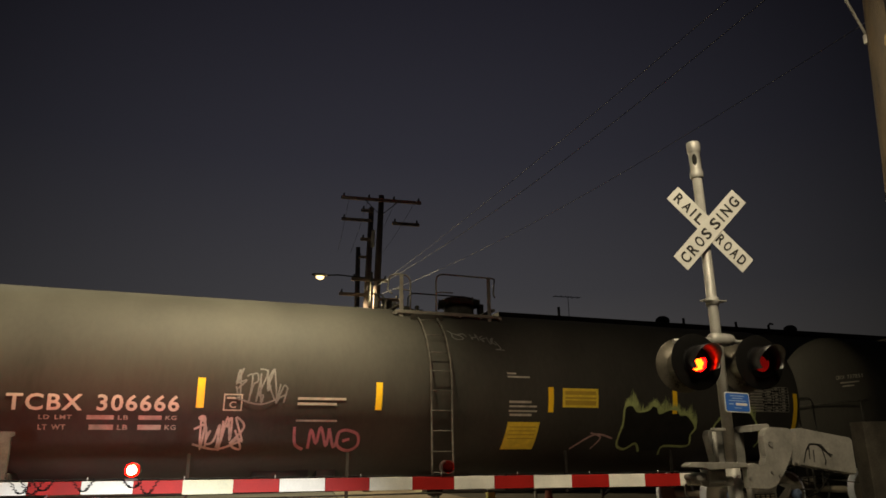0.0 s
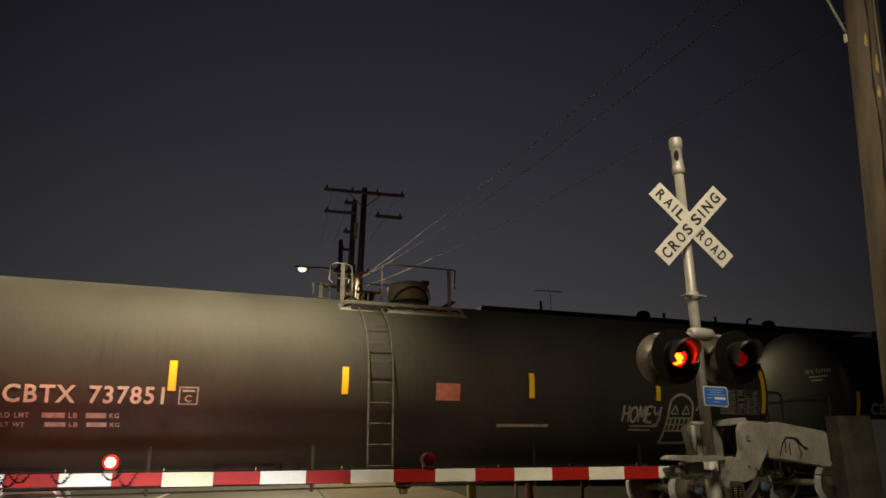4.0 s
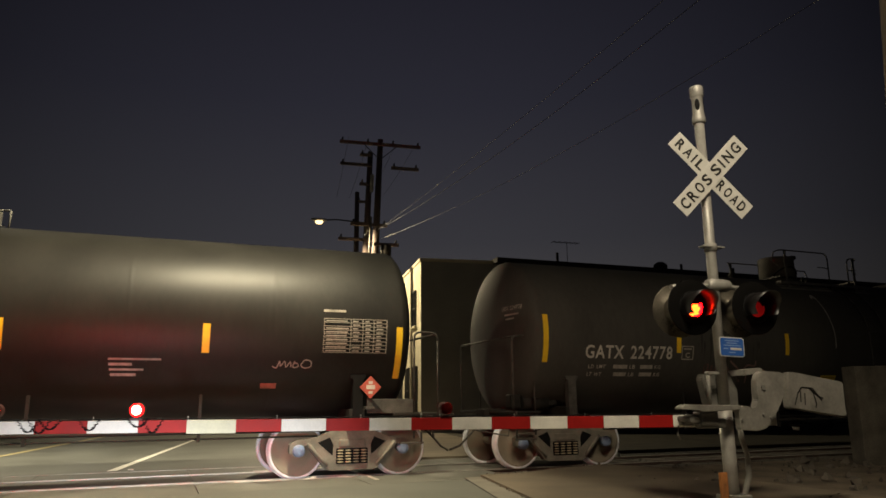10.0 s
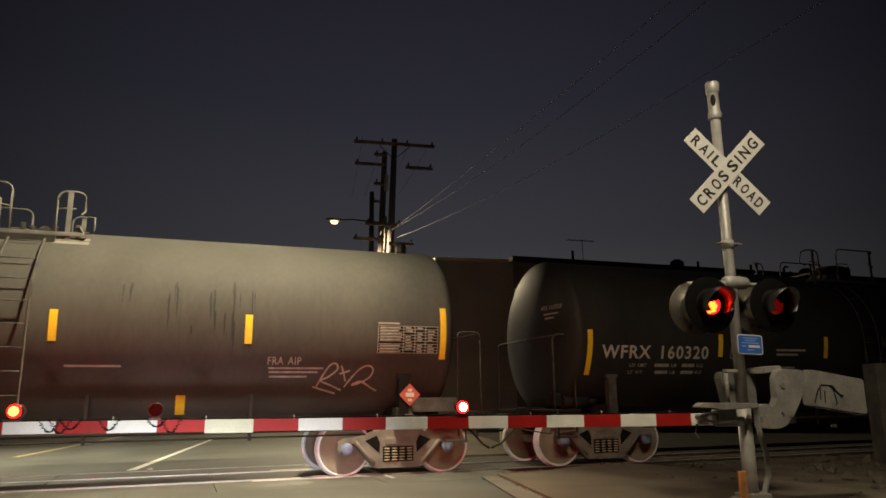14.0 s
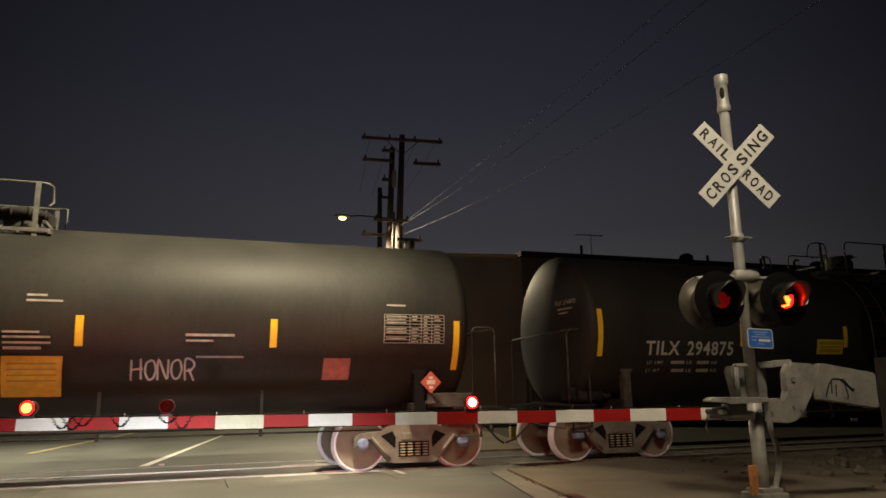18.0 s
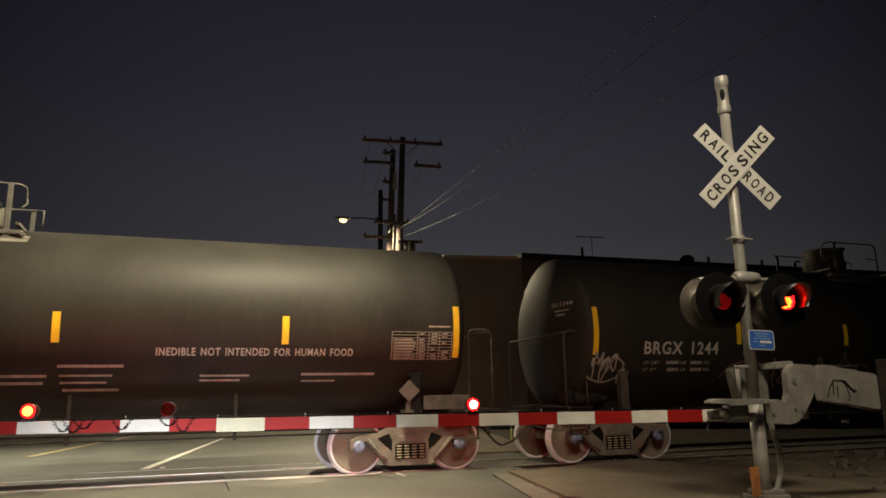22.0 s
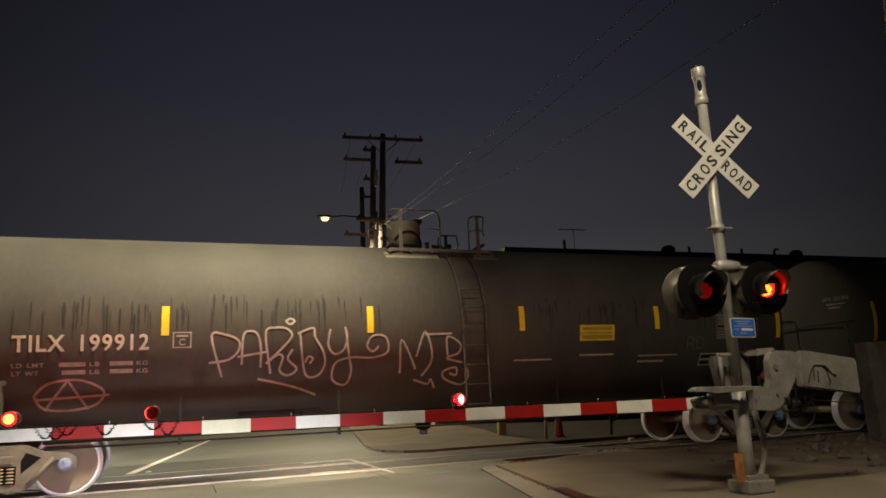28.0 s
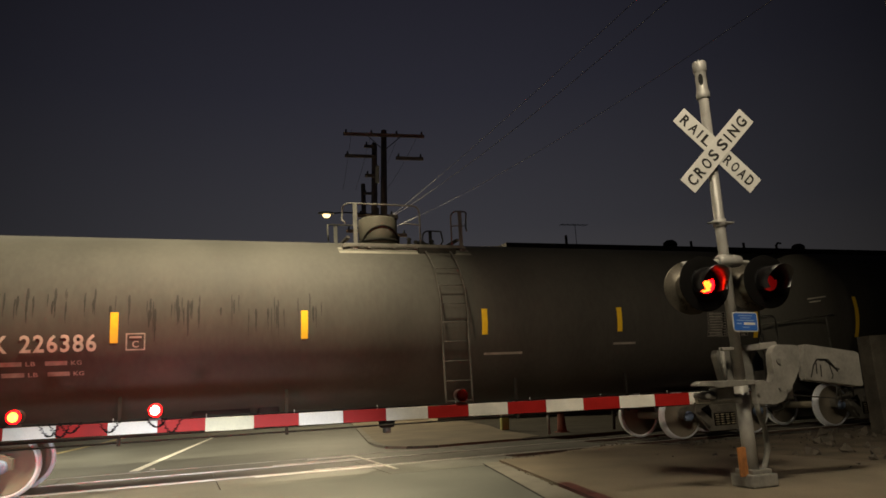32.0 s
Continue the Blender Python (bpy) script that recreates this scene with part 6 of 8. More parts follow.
strokes(c, SPRAY_PINK, 0.045, "pink sprayed tag", [[(6.05, 1.76), (6.09, 1.51), (6.23, 1.42)], [(6.31, 1.43), (6.32, 1.72), (6.43, 1.51), (6.47, 1.76), (6.60, 1.47), (6.61, 1.74)], [(6.61, 1.74), (6.73, 1.45), (6.78, 1.68)], [(6.90, 1.72), (7.09, 1.65), (7.12, 1.48), (6.97, 1.40), (6.79, 1.48), (6.77, 1.67), (6.90, 1.72)], [(6.86, 1.55), (6.97, 1.58)]])
scrawl(c, 4.54, 5.26, 1.41, 1.91, SPRAY_WHITE, 0.032, "white sprayed tag", 4, 5)
scrawl(c, 5.10, 5.88, 2.06, 2.70, SPRAY_GREY, 0.025, "faint grey sprayed face", 5, 9)
strokes(c, SPRAY_BLUSH, 0.032, "pale sprayed arrow", [[(11.18, 1.40), (11.63, 1.65), (12.04, 1.58)], [(11.53, 1.68), (11.77, 1.60), (11.63, 1.40)]])

c = add_car(8.01, 17.855, MATT, label="matt black tank car with sprayed ghost face and white lettering", finish="dusty matt black painted tank",
            strips=strips([1.48, 4.71, 7.37, 10.86, 13.70, 16.45], (2.16, 2.60), (1.95, 2.83)), mark=("CBTX 737851", 2.53, 4.62, 1.96, 2.21),
            rows=[(2.53, 4.03, 1.76, 1.83), (2.54, 4.05, 1.64, 1.70)], bars=[(10.22, 11.28, 1.66, 1.71), (13.1, 13.76, 1.67, 1.70), (13.1, 13.6, 1.60, 1.63)],
            cbox=(4.82, 5.10, 1.96, 2.22), board=(15.29, 16.34, 1.93, 2.40), panels=[("red", 8.98, 9.43, 2.09, 2.38), ("red", 15.04, 15.49, 1.44, 1.65)], diamond=(15.91, 1.38),
            plat=(7.5, 9.75), man=(8.60, 9.40), ladder=(7.70, 8.18), man_top=4.46, pale_man=True, grime=[(3.0, 4.8, 2.95, 10)])
scrawl(c, 1.56, 2.23, 1.90, 2.21, SPRAY_GREY, 0.022, "thin grey sprayed car outline", 3, 12)
sprayed(c, "HOMEY", 12.88, 13.79, 1.76, 2.05, SPRAY_WHITE, 0.045, "white sprayed word")
bm = bmesh.new()
ribbon(bm, smooth([(13.96, 1.36), (13.98, 2.0), (14.05, 2.2), (14.27, 2.29), (14.48, 2.2), (14.57, 2.0), (14.58, 1.36)]), 0.05)
ribbon(bm, [(13.96, 1.37), (14.58, 1.37)], 0.04)
for x in (14.13, 14.40):
    ribbon(bm, [(x - 0.09, 1.92), (x, 2.08), (x + 0.09, 1.92), (x - 0.09, 1.92)], 0.035, 0.009)
for x in (14.06, 14.17, 14.28, 14.39, 14.50):
    ribbon(bm, [(x, 1.84), (x, 1.60)], 0.045, 0.009)
for z in (1.84, 1.72, 1.60):
    ribbon(bm, [(13.99, z), (14.55, z)], 0.03, 0.011)
for k in range(2):
    ribbon(bm, smooth([(14.66 + 0.11 * k, 1.98), (14.72 + 0.11 * k, 2.12), (14.68 + 0.11 * k, 2.28)]), 0.04)
part("graffiti", bm, SPRAY_WHITE, c, "white sprayed ghost shape with square teeth", fix=False)

c = add_car(25.865, 17.725, GLOSSY, label="glossy black tank car with white lettering and yellow strips", finish="clean glossy black painted tank",
            strips=strips([1.43, 4.45, 7.20, 10.45, 13.22, 16.33], (1.99, 2.43), (1.62, 2.46)), mark=("CBTX 737141", 1.83, 4.29, 1.95, 2.21),
            rows=[(2.48, 4.20, 1.82, 1.90), (2.47, 4.21, 1.70, 1.78)], bars=[(5.99, 6.76, 2.17, 2.22), (6.0, 6.58, 2.06, 2.11), (6.03, 6.56, 1.87, 1.89), (3.15, 3.74, 1.60, 1.63), (3.13, 4.98, 1.52, 1.54), (3.11, 4.06, 1.45, 1.48), (3.11, 3.68, 1.39, 1.41), (2.44, 2.74, 1.66, 1.68), (2.47, 2.73, 1.57, 1.61), (7.92, 8.22, 2.82, 2.85), (7.92, 8.39, 2.73, 2.77), (9.72, 10.18, 3.38, 3.42), (9.72, 10.13, 3.31, 3.34), (7.33, 7.61, 1.85, 1.88), (7.33, 7.81, 1.77, 1.80), (11.87, 12.6, 1.87, 1.90), (11.88, 12.2, 1.79, 1.83), (11.89, 12.36, 1.72, 1.75), (11.91, 12.26, 1.64, 1.68), (15.03, 15.4, 2.68, 2.72)],
            cbox=(4.74, 5.00, 1.97, 2.20), board=(15.04, 16.10, 2.03, 2.57), panels=[("bar", 8.30, 8.75, 1.60, 1.76), ("red", 14.1, 14.35, 1.46, 1.54)], diamond=(15.88, 1.47),
            plat=(7.51, 10.08), man=(7.98, 8.55), ladder=(9.06, 9.57), man_top=4.42)
strokes(c, SPRAY_WHITE, 0.018, "small pale sprayed tag", [[(14.25, 1.80), (14.32, 1.78), (14.36, 1.88), (14.38, 1.80), (14.44, 1.88), (14.47, 1.79), (14.53, 1.87), (14.55, 1.79)], [(14.60, 1.88), (14.58, 1.79), (14.66, 1.80), (14.64, 1.85), (14.58, 1.85)], [(14.70, 1.82), (14.76, 1.90), (14.86, 1.88), (14.86, 1.80), (14.76, 1.78), (14.70, 1.82)]])

c = add_car(43.59, 17.755, MATT_GREY, label="dusty grey tank car with pink graffiti and grime runs", finish="faded dusty grey painted tank",
            strips=strips([1.42, 4.42, 7.25, 10.38, 13.11, 16.35], (2.13, 2.58), (1.92, 2.79)), mark=("GATX 224778", 2.27, 4.26, 2.0, 2.25),
            rows=[(2.37, 4.02, 1.82, 1.89), (2.37, 4.03, 1.68, 1.75)], bars=[(10.55, 11.31, 1.77, 1.80), (13.45, 14.32, 1.75, 1.78), (13.46, 14.24, 1.69, 1.71), (13.47, 14.07, 1.62, 1.64), (15.2, 15.57, 2.49, 2.52)],
            cbox=(4.49, 4.78, 2.0, 2.27), cletter="C", board=(15.2, 16.25, 2.02, 2.46), panels=[("bar", 8.33, 8.78, 1.56, 1.72), ("slash", 12.10, 12.24, 1.06, 1.36)], diamond=(15.80, 1.33),
            plat=(7.97, 10.58), man=(8.38, 9.22), ladder=(9.55, 10.10), man_top=4.60, pale_man=True, grime=[(4.7, 6.6, 2.45, 24), (11.0, 13.2, 2.95, 12), (12.2, 13.2, 2.5, 8)])
wrapped_text("FRA AIP", 13.43, 13.96, 1.82, 1.94, c, LETTER_DIM, label="small white stencilled letters")
strokes(c, SPRAY_SALMON, 0.035, "faded pink sprayed tag", [[(5.46, 1.67), (5.56, 1.94), (5.81, 1.74), (5.99, 1.83), (5.88, 1.64), (5.74, 1.61)], [(5.73, 1.99), (5.95, 1.85), (6.06, 1.79), (6.20, 1.91), (6.39, 1.90), (6.40, 2.00)], [(5.99, 1.83), (5.97, 1.68), (6.10, 1.58)], [(6.06, 1.79), (6.35, 1.76), (6.50, 1.64)], [(6.21, 1.76), (6.26, 1.56)], [(6.55, 1.76), (6.65, 1.82), (6.71, 1.72), (6.66, 1.61), (6.89, 1.59)]])
scrawl(c, 5.04, 5.7, 1.50, 2.0, SPRAY_FAINT, 0.035, "faded pink sprayed tag", 3, 21)
strokes(c, SPRAY_WHITE, 0.028, "white sprayed signature with loops", [[(14.25, 1.48), (14.35, 1.69), (14.44, 1.82), (14.53, 1.84), (14.56, 1.75), (14.42, 1.63), (14.31, 1.57), (14.48, 1.50), (14.67, 1.42)], [(14.62, 1.81), (14.67, 1.69), (14.72, 1.56)], [(14.60, 1.68), (14.77, 1.73)], [(14.71, 1.47), (14.81, 1.62), (14.95, 1.77), (15.08, 1.81), (15.16, 1.75), (15.12, 1.63), (14.97, 1.54), (14.83, 1.50), (14.97, 1.56), (15.17, 1.46), (15.28, 1.41)], [(14.19, 1.48), (14.36, 1.43), (14.58, 1.37)]])
bm = bmesh.new()
ribbon(bm, smooth([(8.50, 3.46), (8.58, 3.40), (8.63, 3.1), (8.66, 2.7), (8.66, 2.3)]), 0.022)
ribbon(bm, smooth([(8.46, 3.42), (8.52, 3.50), (8.60, 3.42)]), 0.05)
part("paint_run", bm, SPRAY_WHITE, c, "white paint run down the side", fix=False)

c = add_car(61.345, 17.85, SATIN, label="dark satin black tank car with large yellow notice", finish="satin black painted tank",
            strips=strips([1.50, 4.50, 7.27, 10.57, 13.34, 16.42], (2.02, 2.46), (1.67, 2.49)), mark=("WFRX 160320", 1.76, 4.20, 1.97, 2.22),
            rows=[(2.4, 4.1, 1.82, 1.88), (2.4, 4.1, 1.69, 1.75)], bars=[(5.92, 6.7, 2.15, 2.19), (5.93, 6.5, 2.06, 2.10), (5.92, 6.47, 1.81, 1.84), (9.86, 10.12, 2.73, 2.76), (9.86, 10.33, 2.65, 2.68), (9.59, 10.06, 2.20, 2.23), (9.6, 10.2, 2.13, 2.15), (9.6, 10.21, 2.05, 2.08), (9.61, 10.09, 1.97, 2.01), (12.03, 12.75, 2.18, 2.22), (12.04, 12.44, 2.10, 2.13), (12.2, 12.9, 1.86, 1.88), (15.18, 15.51, 2.72, 2.75)],
            board=(15.14, 16.19, 2.11, 2.58), panels=[("square", 9.56, 10.34, 1.31, 1.88), ("red", 14.16, 14.60, 1.52, 1.86)], diamond=(16.0, 1.46), cbox=(4.75, 5.02, 1.98, 2.22),
            plat=(7.79, 9.95), man=(9.04, 9.79), ladder=(8.19, 8.67), man_top=4.36)
sprayed(c, "HONOR", 11.28, 12.20, 1.54, 1.84, SPRAY_WHITE, 0.03, "white sprayed word")
scrawl(c, 8.86, 9.30, 1.95, 2.55, SPRAY_GREY, 0.022, "faint grey sprayed tag", 3, 41)

c = add_car(79.196, 18.169, SATIN, label="dark satin black tank car lettered for inedible cargo", finish="satin black painted tank with worn patches",
            strips=strips([1.42, 4.68, 7.40, 10.65, 13.91, 16.80], (2.11, 2.55), (1.91, 2.78)), mark=("TILX 294875", 2.42, 4.46, 1.93, 2.20),
            rows=[(2.48, 4.11, 1.77, 1.83), (2.5, 4.14, 1.62, 1.68)], bars=[(9.94, 10.55, 1.62, 1.66), (9.95, 10.5, 1.52, 1.56), (10.69, 11.57, 1.76, 1.80), (10.71, 11.42, 1.63, 1.66), (10.72, 11.34, 1.53, 1.56), (10.75, 11.51, 1.42, 1.46), (12.65, 13.39, 1.62, 1.65), (12.65, 13.25, 1.55, 1.58), (14.2, 15.41, 1.63, 1.67), (14.21, 14.76, 1.53, 1.56), (16.3, 16.69, 2.41, 2.44)],
            board=(15.66, 16.72, 1.88, 2.33), panels=[("bar", 6.62, 7.33, 1.97, 2.27), ("square", 9.05, 9.48, 1.32, 1.64)], diamond=(16.0, 1.36), bare=True,
            plat=(7.54, 9.96), man=(8.85, 9.49), ladder=(8.0, 8.49), man_top=4.42, pale_man=True, grime=[(7.2, 8.3, 3.35, 14)])
bm = bmesh.new()
rnd = random.Random(12)
for i in range(22):
    u = -1 + 2 * (i + 0.5) / 22
    h = 0.62 * math.sqrt(1 - u * u) * rnd.uniform(0.8, 1.15) + 0.04
    sheet(bm, 8.26 + 0.40 * u - 0.019, 8.26 + 0.40 * u + 0.019, 2.45 - h, 2.45 + h, 0.004)
part("ladder_stain", bm, OILY, c, "dark oily stain behind the ladder", fix=False)
wrapped_text("INEDIBLE NOT INTENDED FOR HUMAN FOOD", 12.01, 15.01, 1.93, 2.05, c, label="white stencilled words along the side")

c = add_car(97.365, 17.695, DARK_MATT, label="matt black tank car with long sprayed tags", finish="dusty matt black painted tank",
            strips=strips([1.39, 4.65, 7.46, 10.70, 13.49, 16.36], (2.18, 2.62), (1.97, 2.85)), mark=("BRGX 1244", 2.44, 4.15, 1.98, 2.22),
            rows=[(2.46, 3.97, 1.80, 1.86), (2.48, 4.0, 1.67, 1.73)], bars=[(6.9, 7.9, 1.74, 1.78), (6.9, 7.9, 1.66, 1.70), (6.9, 7.9, 1.58, 1.62), (11.0, 11.9, 1.82, 1.84)],
            cbox=(4.76, 5.02, 1.98, 2.22), board=(15.2, 16.25, 1.93, 2.42), panels=[("bar", 8.93, 9.37, 1.53, 1.68), ("frame", 14.5, 14.9, 1.46, 1.68)], diamond=(15.91, 1.37),
            plat=(8.02, 10.42), man=(8.32, 9.25), ladder=(9.53, 10.06), man_top=4.60, pale_man=True)
wrapped_text("AAR ST - 448", 14.14, 15.0, 1.93, 2.04, c, label="small white stencilled letters")
wrapped_text("AAR ST - 448", 14.16, 15.0, 1.79, 1.90, c, label="small white stencilled letters")
scrawl(c, 1.30, 2.04, 1.45, 2.02, SPRAY_WHITE, 0.03, "pale pink and white sprayed tag", 4, 51)
strokes(c, SPRAY_SALMON, 0.036, "orange-pink sprayed word", [[(5.22, 1.70), (5.09, 1.76), (4.86, 1.71), (4.75, 1.57), (4.97, 1.47), (5.39, 1.51)], [(4.93, 1.58), (5.39, 1.50), (5.44, 1.72), (5.55, 1.51), (5.65, 1.69), (5.57, 1.92)], [(5.65, 1.69), (5.70, 1.46), (5.84, 1.35)], [(5.74, 1.73), (5.87, 1.65), (5.84, 1.49)], [(5.94, 1.50), (6.04, 1.71), (6.20, 1.74), (6.29, 1.64), (6.21, 1.53), (6.12, 1.64), (6.47, 1.48)], [(6.45, 1.72), (6.32, 1.57)], [(4.31, 1.55), (4.50, 1.76), (4.83, 1.85), (5.16, 1.83), (5.28, 1.71)], [(4.73, 1.33), (4.96, 1.41), (5.31, 1.37), (5.46, 1.28)]])
strokes(c, SPRAY_SALMON, 0.030, "orange-pink sprayed tag with ruled lines", [[(5.82, 1.46), (6.15, 1.39), (6.65, 1.34), (7.02, 1.42), (7.06, 1.10)], [(6.56, 1.70), (7.52, 1.70)], [(6.57, 1.62), (7.57, 1.63)], [(6.57, 1.57), (7.40, 1.56)], [(6.57, 1.50), (7.32, 1.49)], [(6.75, 1.77), (6.77, 1.94), (6.87, 1.81), (7.03, 1.76)], [(7.34, 1.76), (7.44, 2.04), (7.49, 1.76)], [(7.51, 1.89), (7.67, 1.78), (7.96, 1.79), (8.24, 1.68)], [(7.61, 1.69), (7.95, 1.62), (8.22, 1.43), (8.30, 1.27)], [(8.20, 1.66), (8.37, 1.47), (8.43, 1.34)], [(7.10, 1.27), (7.20, 1.36), (7.49, 1.22)], [(7.74, 1.23), (7.78, 1.36), (7.98, 1.38), (8.16, 1.28)]])
scrawl(c, 10.06, 11.38, 1.34, 1.84, SPRAY_WHITE, 0.035, "pale sprayed tag", 5, 61)
scrawl(c, 11.56, 13.4, 1.36, 1.90, SPRAY_PINK, 0.035, "pale pink sprayed tag", 6, 67)

c = add_car(115.06, 17.61, MATT_GREY, label="dusty grey tank car with a large sprayed party tag", finish="faded dusty grey painted tank",
            strips=strips([1.30, 4.25, 7.43, 10.24, 13.16, 16.19], (2.27, 2.71), (2.06, 2.93)), mark=("TILX 199912", 2.24, 4.03, 2.06, 2.30),
            rows=[(2.24, 4.02, 1.85, 1.91), (2.24, 4.02, 1.74, 1.80)], bars=[(10.1, 10.88, 1.74, 1.77), (11.45, 12.2, 1.80, 1.82), (12.76, 13.67, 1.76, 1.79), (12.77, 13.38, 1.65, 1.69)],
            cbox=(4.36, 4.63, 2.08, 2.32), board=(14.59, 15.63, 2.07, 2.54), panels=[("bar", 11.43, 12.18, 2.07, 2.36), ("frame", 14.24, 14.70, 1.55, 1.79)], diamond=(15.89, 1.30),
            plat=(8.0, 10.0), man=(8.23, 8.88), ladder=(9.01, 9.51), man_top=4.55, pale_man=True, grime=[(2.2, 4.6, 2.72, 26), (4.8, 7.6, 2.75, 26), (10.4, 12.4, 2.72, 18), (12.6, 15.4, 2.72, 18)])
strokes(c, SPRAY_WHITE, 0.034, "large pale sprayed word", [[(5.09, 1.63), (4.92, 2.25), (5.12, 2.27), (5.32, 2.18), (5.32, 2.02), (5.17, 1.89), (4.89, 1.85)], [(5.38, 1.81), (5.39, 2.24), (5.48, 2.32), (5.60, 2.28), (5.66, 2.08), (5.67, 1.76)], [(5.31, 1.93), (5.77, 2.00)], [(5.83, 1.66), (5.73, 2.28), (5.89, 2.37), (6.08, 2.34), (6.12, 2.19), (5.75, 1.82), (5.92, 1.95), (6.01, 1.91), (5.97, 1.71), (6.11, 1.63), (6.24, 1.73), (6.09, 1.88), (6.16, 2.03)], [(6.23, 2.27), (6.48, 2.36), (6.51, 2.22), (6.65, 1.99), (6.69, 1.79), (6.60, 1.62), (6.43, 1.60), (6.34, 1.78), (6.27, 2.27)], [(6.37, 1.82), (6.41, 1.91), (6.49, 1.88), (6.44, 1.80)]])
strokes(c, SPRAY_WHITE, 0.034, "pale sprayed letter with a long curled tail", [[(6.76, 2.34), (6.73, 2.09), (6.84, 1.94), (6.99, 2.01), (7.04, 2.21), (7.00, 2.37)], [(7.02, 2.30), (7.08, 1.92), (7.14, 1.65), (7.06, 1.45), (6.84, 1.54), (6.86, 1.79), (7.11, 1.88), (7.48, 1.87), (7.74, 1.96), (7.69, 2.20), (7.47, 2.22), (7.38, 2.06), (7.48, 1.97), (7.58, 2.05)], [(6.04, 2.47), (6.11, 2.51), (6.18, 2.47), (6.11, 2.42), (6.04, 2.47)], [(5.64, 1.59), (6.18, 1.46), (6.60, 1.31)]])
strokes(c, SPRAY_WHITE, 0.034, "large pale sprayed letters", [[(7.99, 1.60), (7.97, 2.15), (8.26, 1.66)], [(8.25, 1.86), (8.39, 2.28), (8.54, 1.84), (8.39, 1.54)], [(8.39, 2.23), (8.88, 2.24)], [(8.84, 1.79), (8.79, 2.18), (9.04, 2.07), (9.02, 1.91), (8.81, 1.83), (9.11, 1.75)], [(8.26, 1.49), (8.53, 1.41), (8.57, 1.49), (8.68, 1.34)], [(8.90, 1.58), (9.03, 1.54), (9.00, 1.67), (8.78, 1.61), (8.84, 1.48), (9.17, 1.38), (9.27, 1.51), (9.21, 1.66)]])
bm = bmesh.new()
ribbon(bm, smooth([(2.50, 1.45), (2.7, 1.62), (3.1, 1.66), (3.42, 1.5), (3.3, 1.3), (2.9, 1.23), (2.6, 1.28), (2.50, 1.45)]), 0.035)
ribbon(bm, [(2.62, 1.24), (2.95, 1.66), (3.2, 1.24)], 0.035, 0.009)
ribbon(bm, [(2.5, 1.40), (3.5, 1.44)], 0.035, 0.011)
part("graffiti", bm, SPRAY_BLUSH, c, "pale pink sprayed letter in a ring", fix=False)
sprayed(c, "RD", 13.87, 14.32, 1.88, 2.10, SPRAY_GREY, 0.02, "small grey sprayed tag")

c = add_car(132.67, 17.83, MATT_GREY, label="dusty grey tank car with dark grime runs", finish="faded dusty grey painted tank",
            strips=strips([1.40, 4.39, 7.18, 10.34, 13.13, 16.42], (2.14, 2.59), (1.95, 2.82)), mark=("GATX 226386", 2.15, 4.16, 2.03, 2.28),
            rows=[(2.34, 3.97, 1.85, 1.91), (2.37, 4.0, 1.70, 1.76)], bars=[(10.35, 11.1, 1.79, 1.83), (13.0, 13.5, 1.9, 1.94)],
            cbox=(4.55, 4.82, 2.03, 2.28), cletter="C", board=(15.2, 16.2, 2.0, 2.47), diamond=(15.9, 1.33),
            plat=(8.0, 10.3), man=(8.49, 9.25), ladder=(9.46, 10.0), man_top=4.54, pale_man=True, grime=[(1.6, 4.6, 2.80, 30), (4.8, 7.6, 2.72, 30)])
c = add_car(150.50, 17.80, MATT, label="matt black tank car at the end of the visible train", finish="dusty matt black painted tank",
            strips=strips([1.42, 4.5, 7.3, 10.5, 13.3, 16.4], (2.1, 2.54), (1.9, 2.78)), mark=None,
            rows=[(2.4, 4.2, 2.0, 2.22)], bars=[], plat=(7.8, 10.2), man=(8.4, 9.1), ladder=(9.4, 9.9))

# ---- beyond the track: buildings, poles, wires, far street ----
ROAD_TURN = -math.degrees(math.atan(SLANT))


def far_point(az, d, z=0.0):
    a = radians(az)
    return Vector((EYE.x + d * math.sin(a), EYE.y + d * math.cos(a), z))


# Two-storey cream building: its lit side faces the road, its grey front the track.
cream = holder("two_storey_building", Matrix.Translation((3.8, 20.7, 0)) @ Matrix.Rotation(radians(ROAD_TURN), 4, "Z"), "two-storey cream stucco building with dark windows", "building")
bm = bmesh.new()
box(bm, (1.65, 4.2, 3.45), (3.3, 8.4, 6.9))
part("wall", bm, CREAM_WALL, cream, "cream stucco wall")
bm = bmesh.new()
box(bm, (1.66, 4.2, 6.95), (3.42, 8.52, 0.14), bevel=0.02)
part("parapet", bm, CREAM_WALL, cream)
bm = bmesh.new()
box(bm, (1.66, 4.2, 7.03), (3.1, 8.2, 0.03))
part("roof", bm, ROOF_DARK, cream)
# A thin grey sheet covers the cream wall on the front.
bm = bmesh.new()
slab(bm, [(0.004, -0.05), (3.3, -0.05), (3.3, -0.004), (0.004, -0.004)], 0.0, 6.87)
part("front_wall", bm, FRONT_WALL, cream, "grey sheet over the front wall")
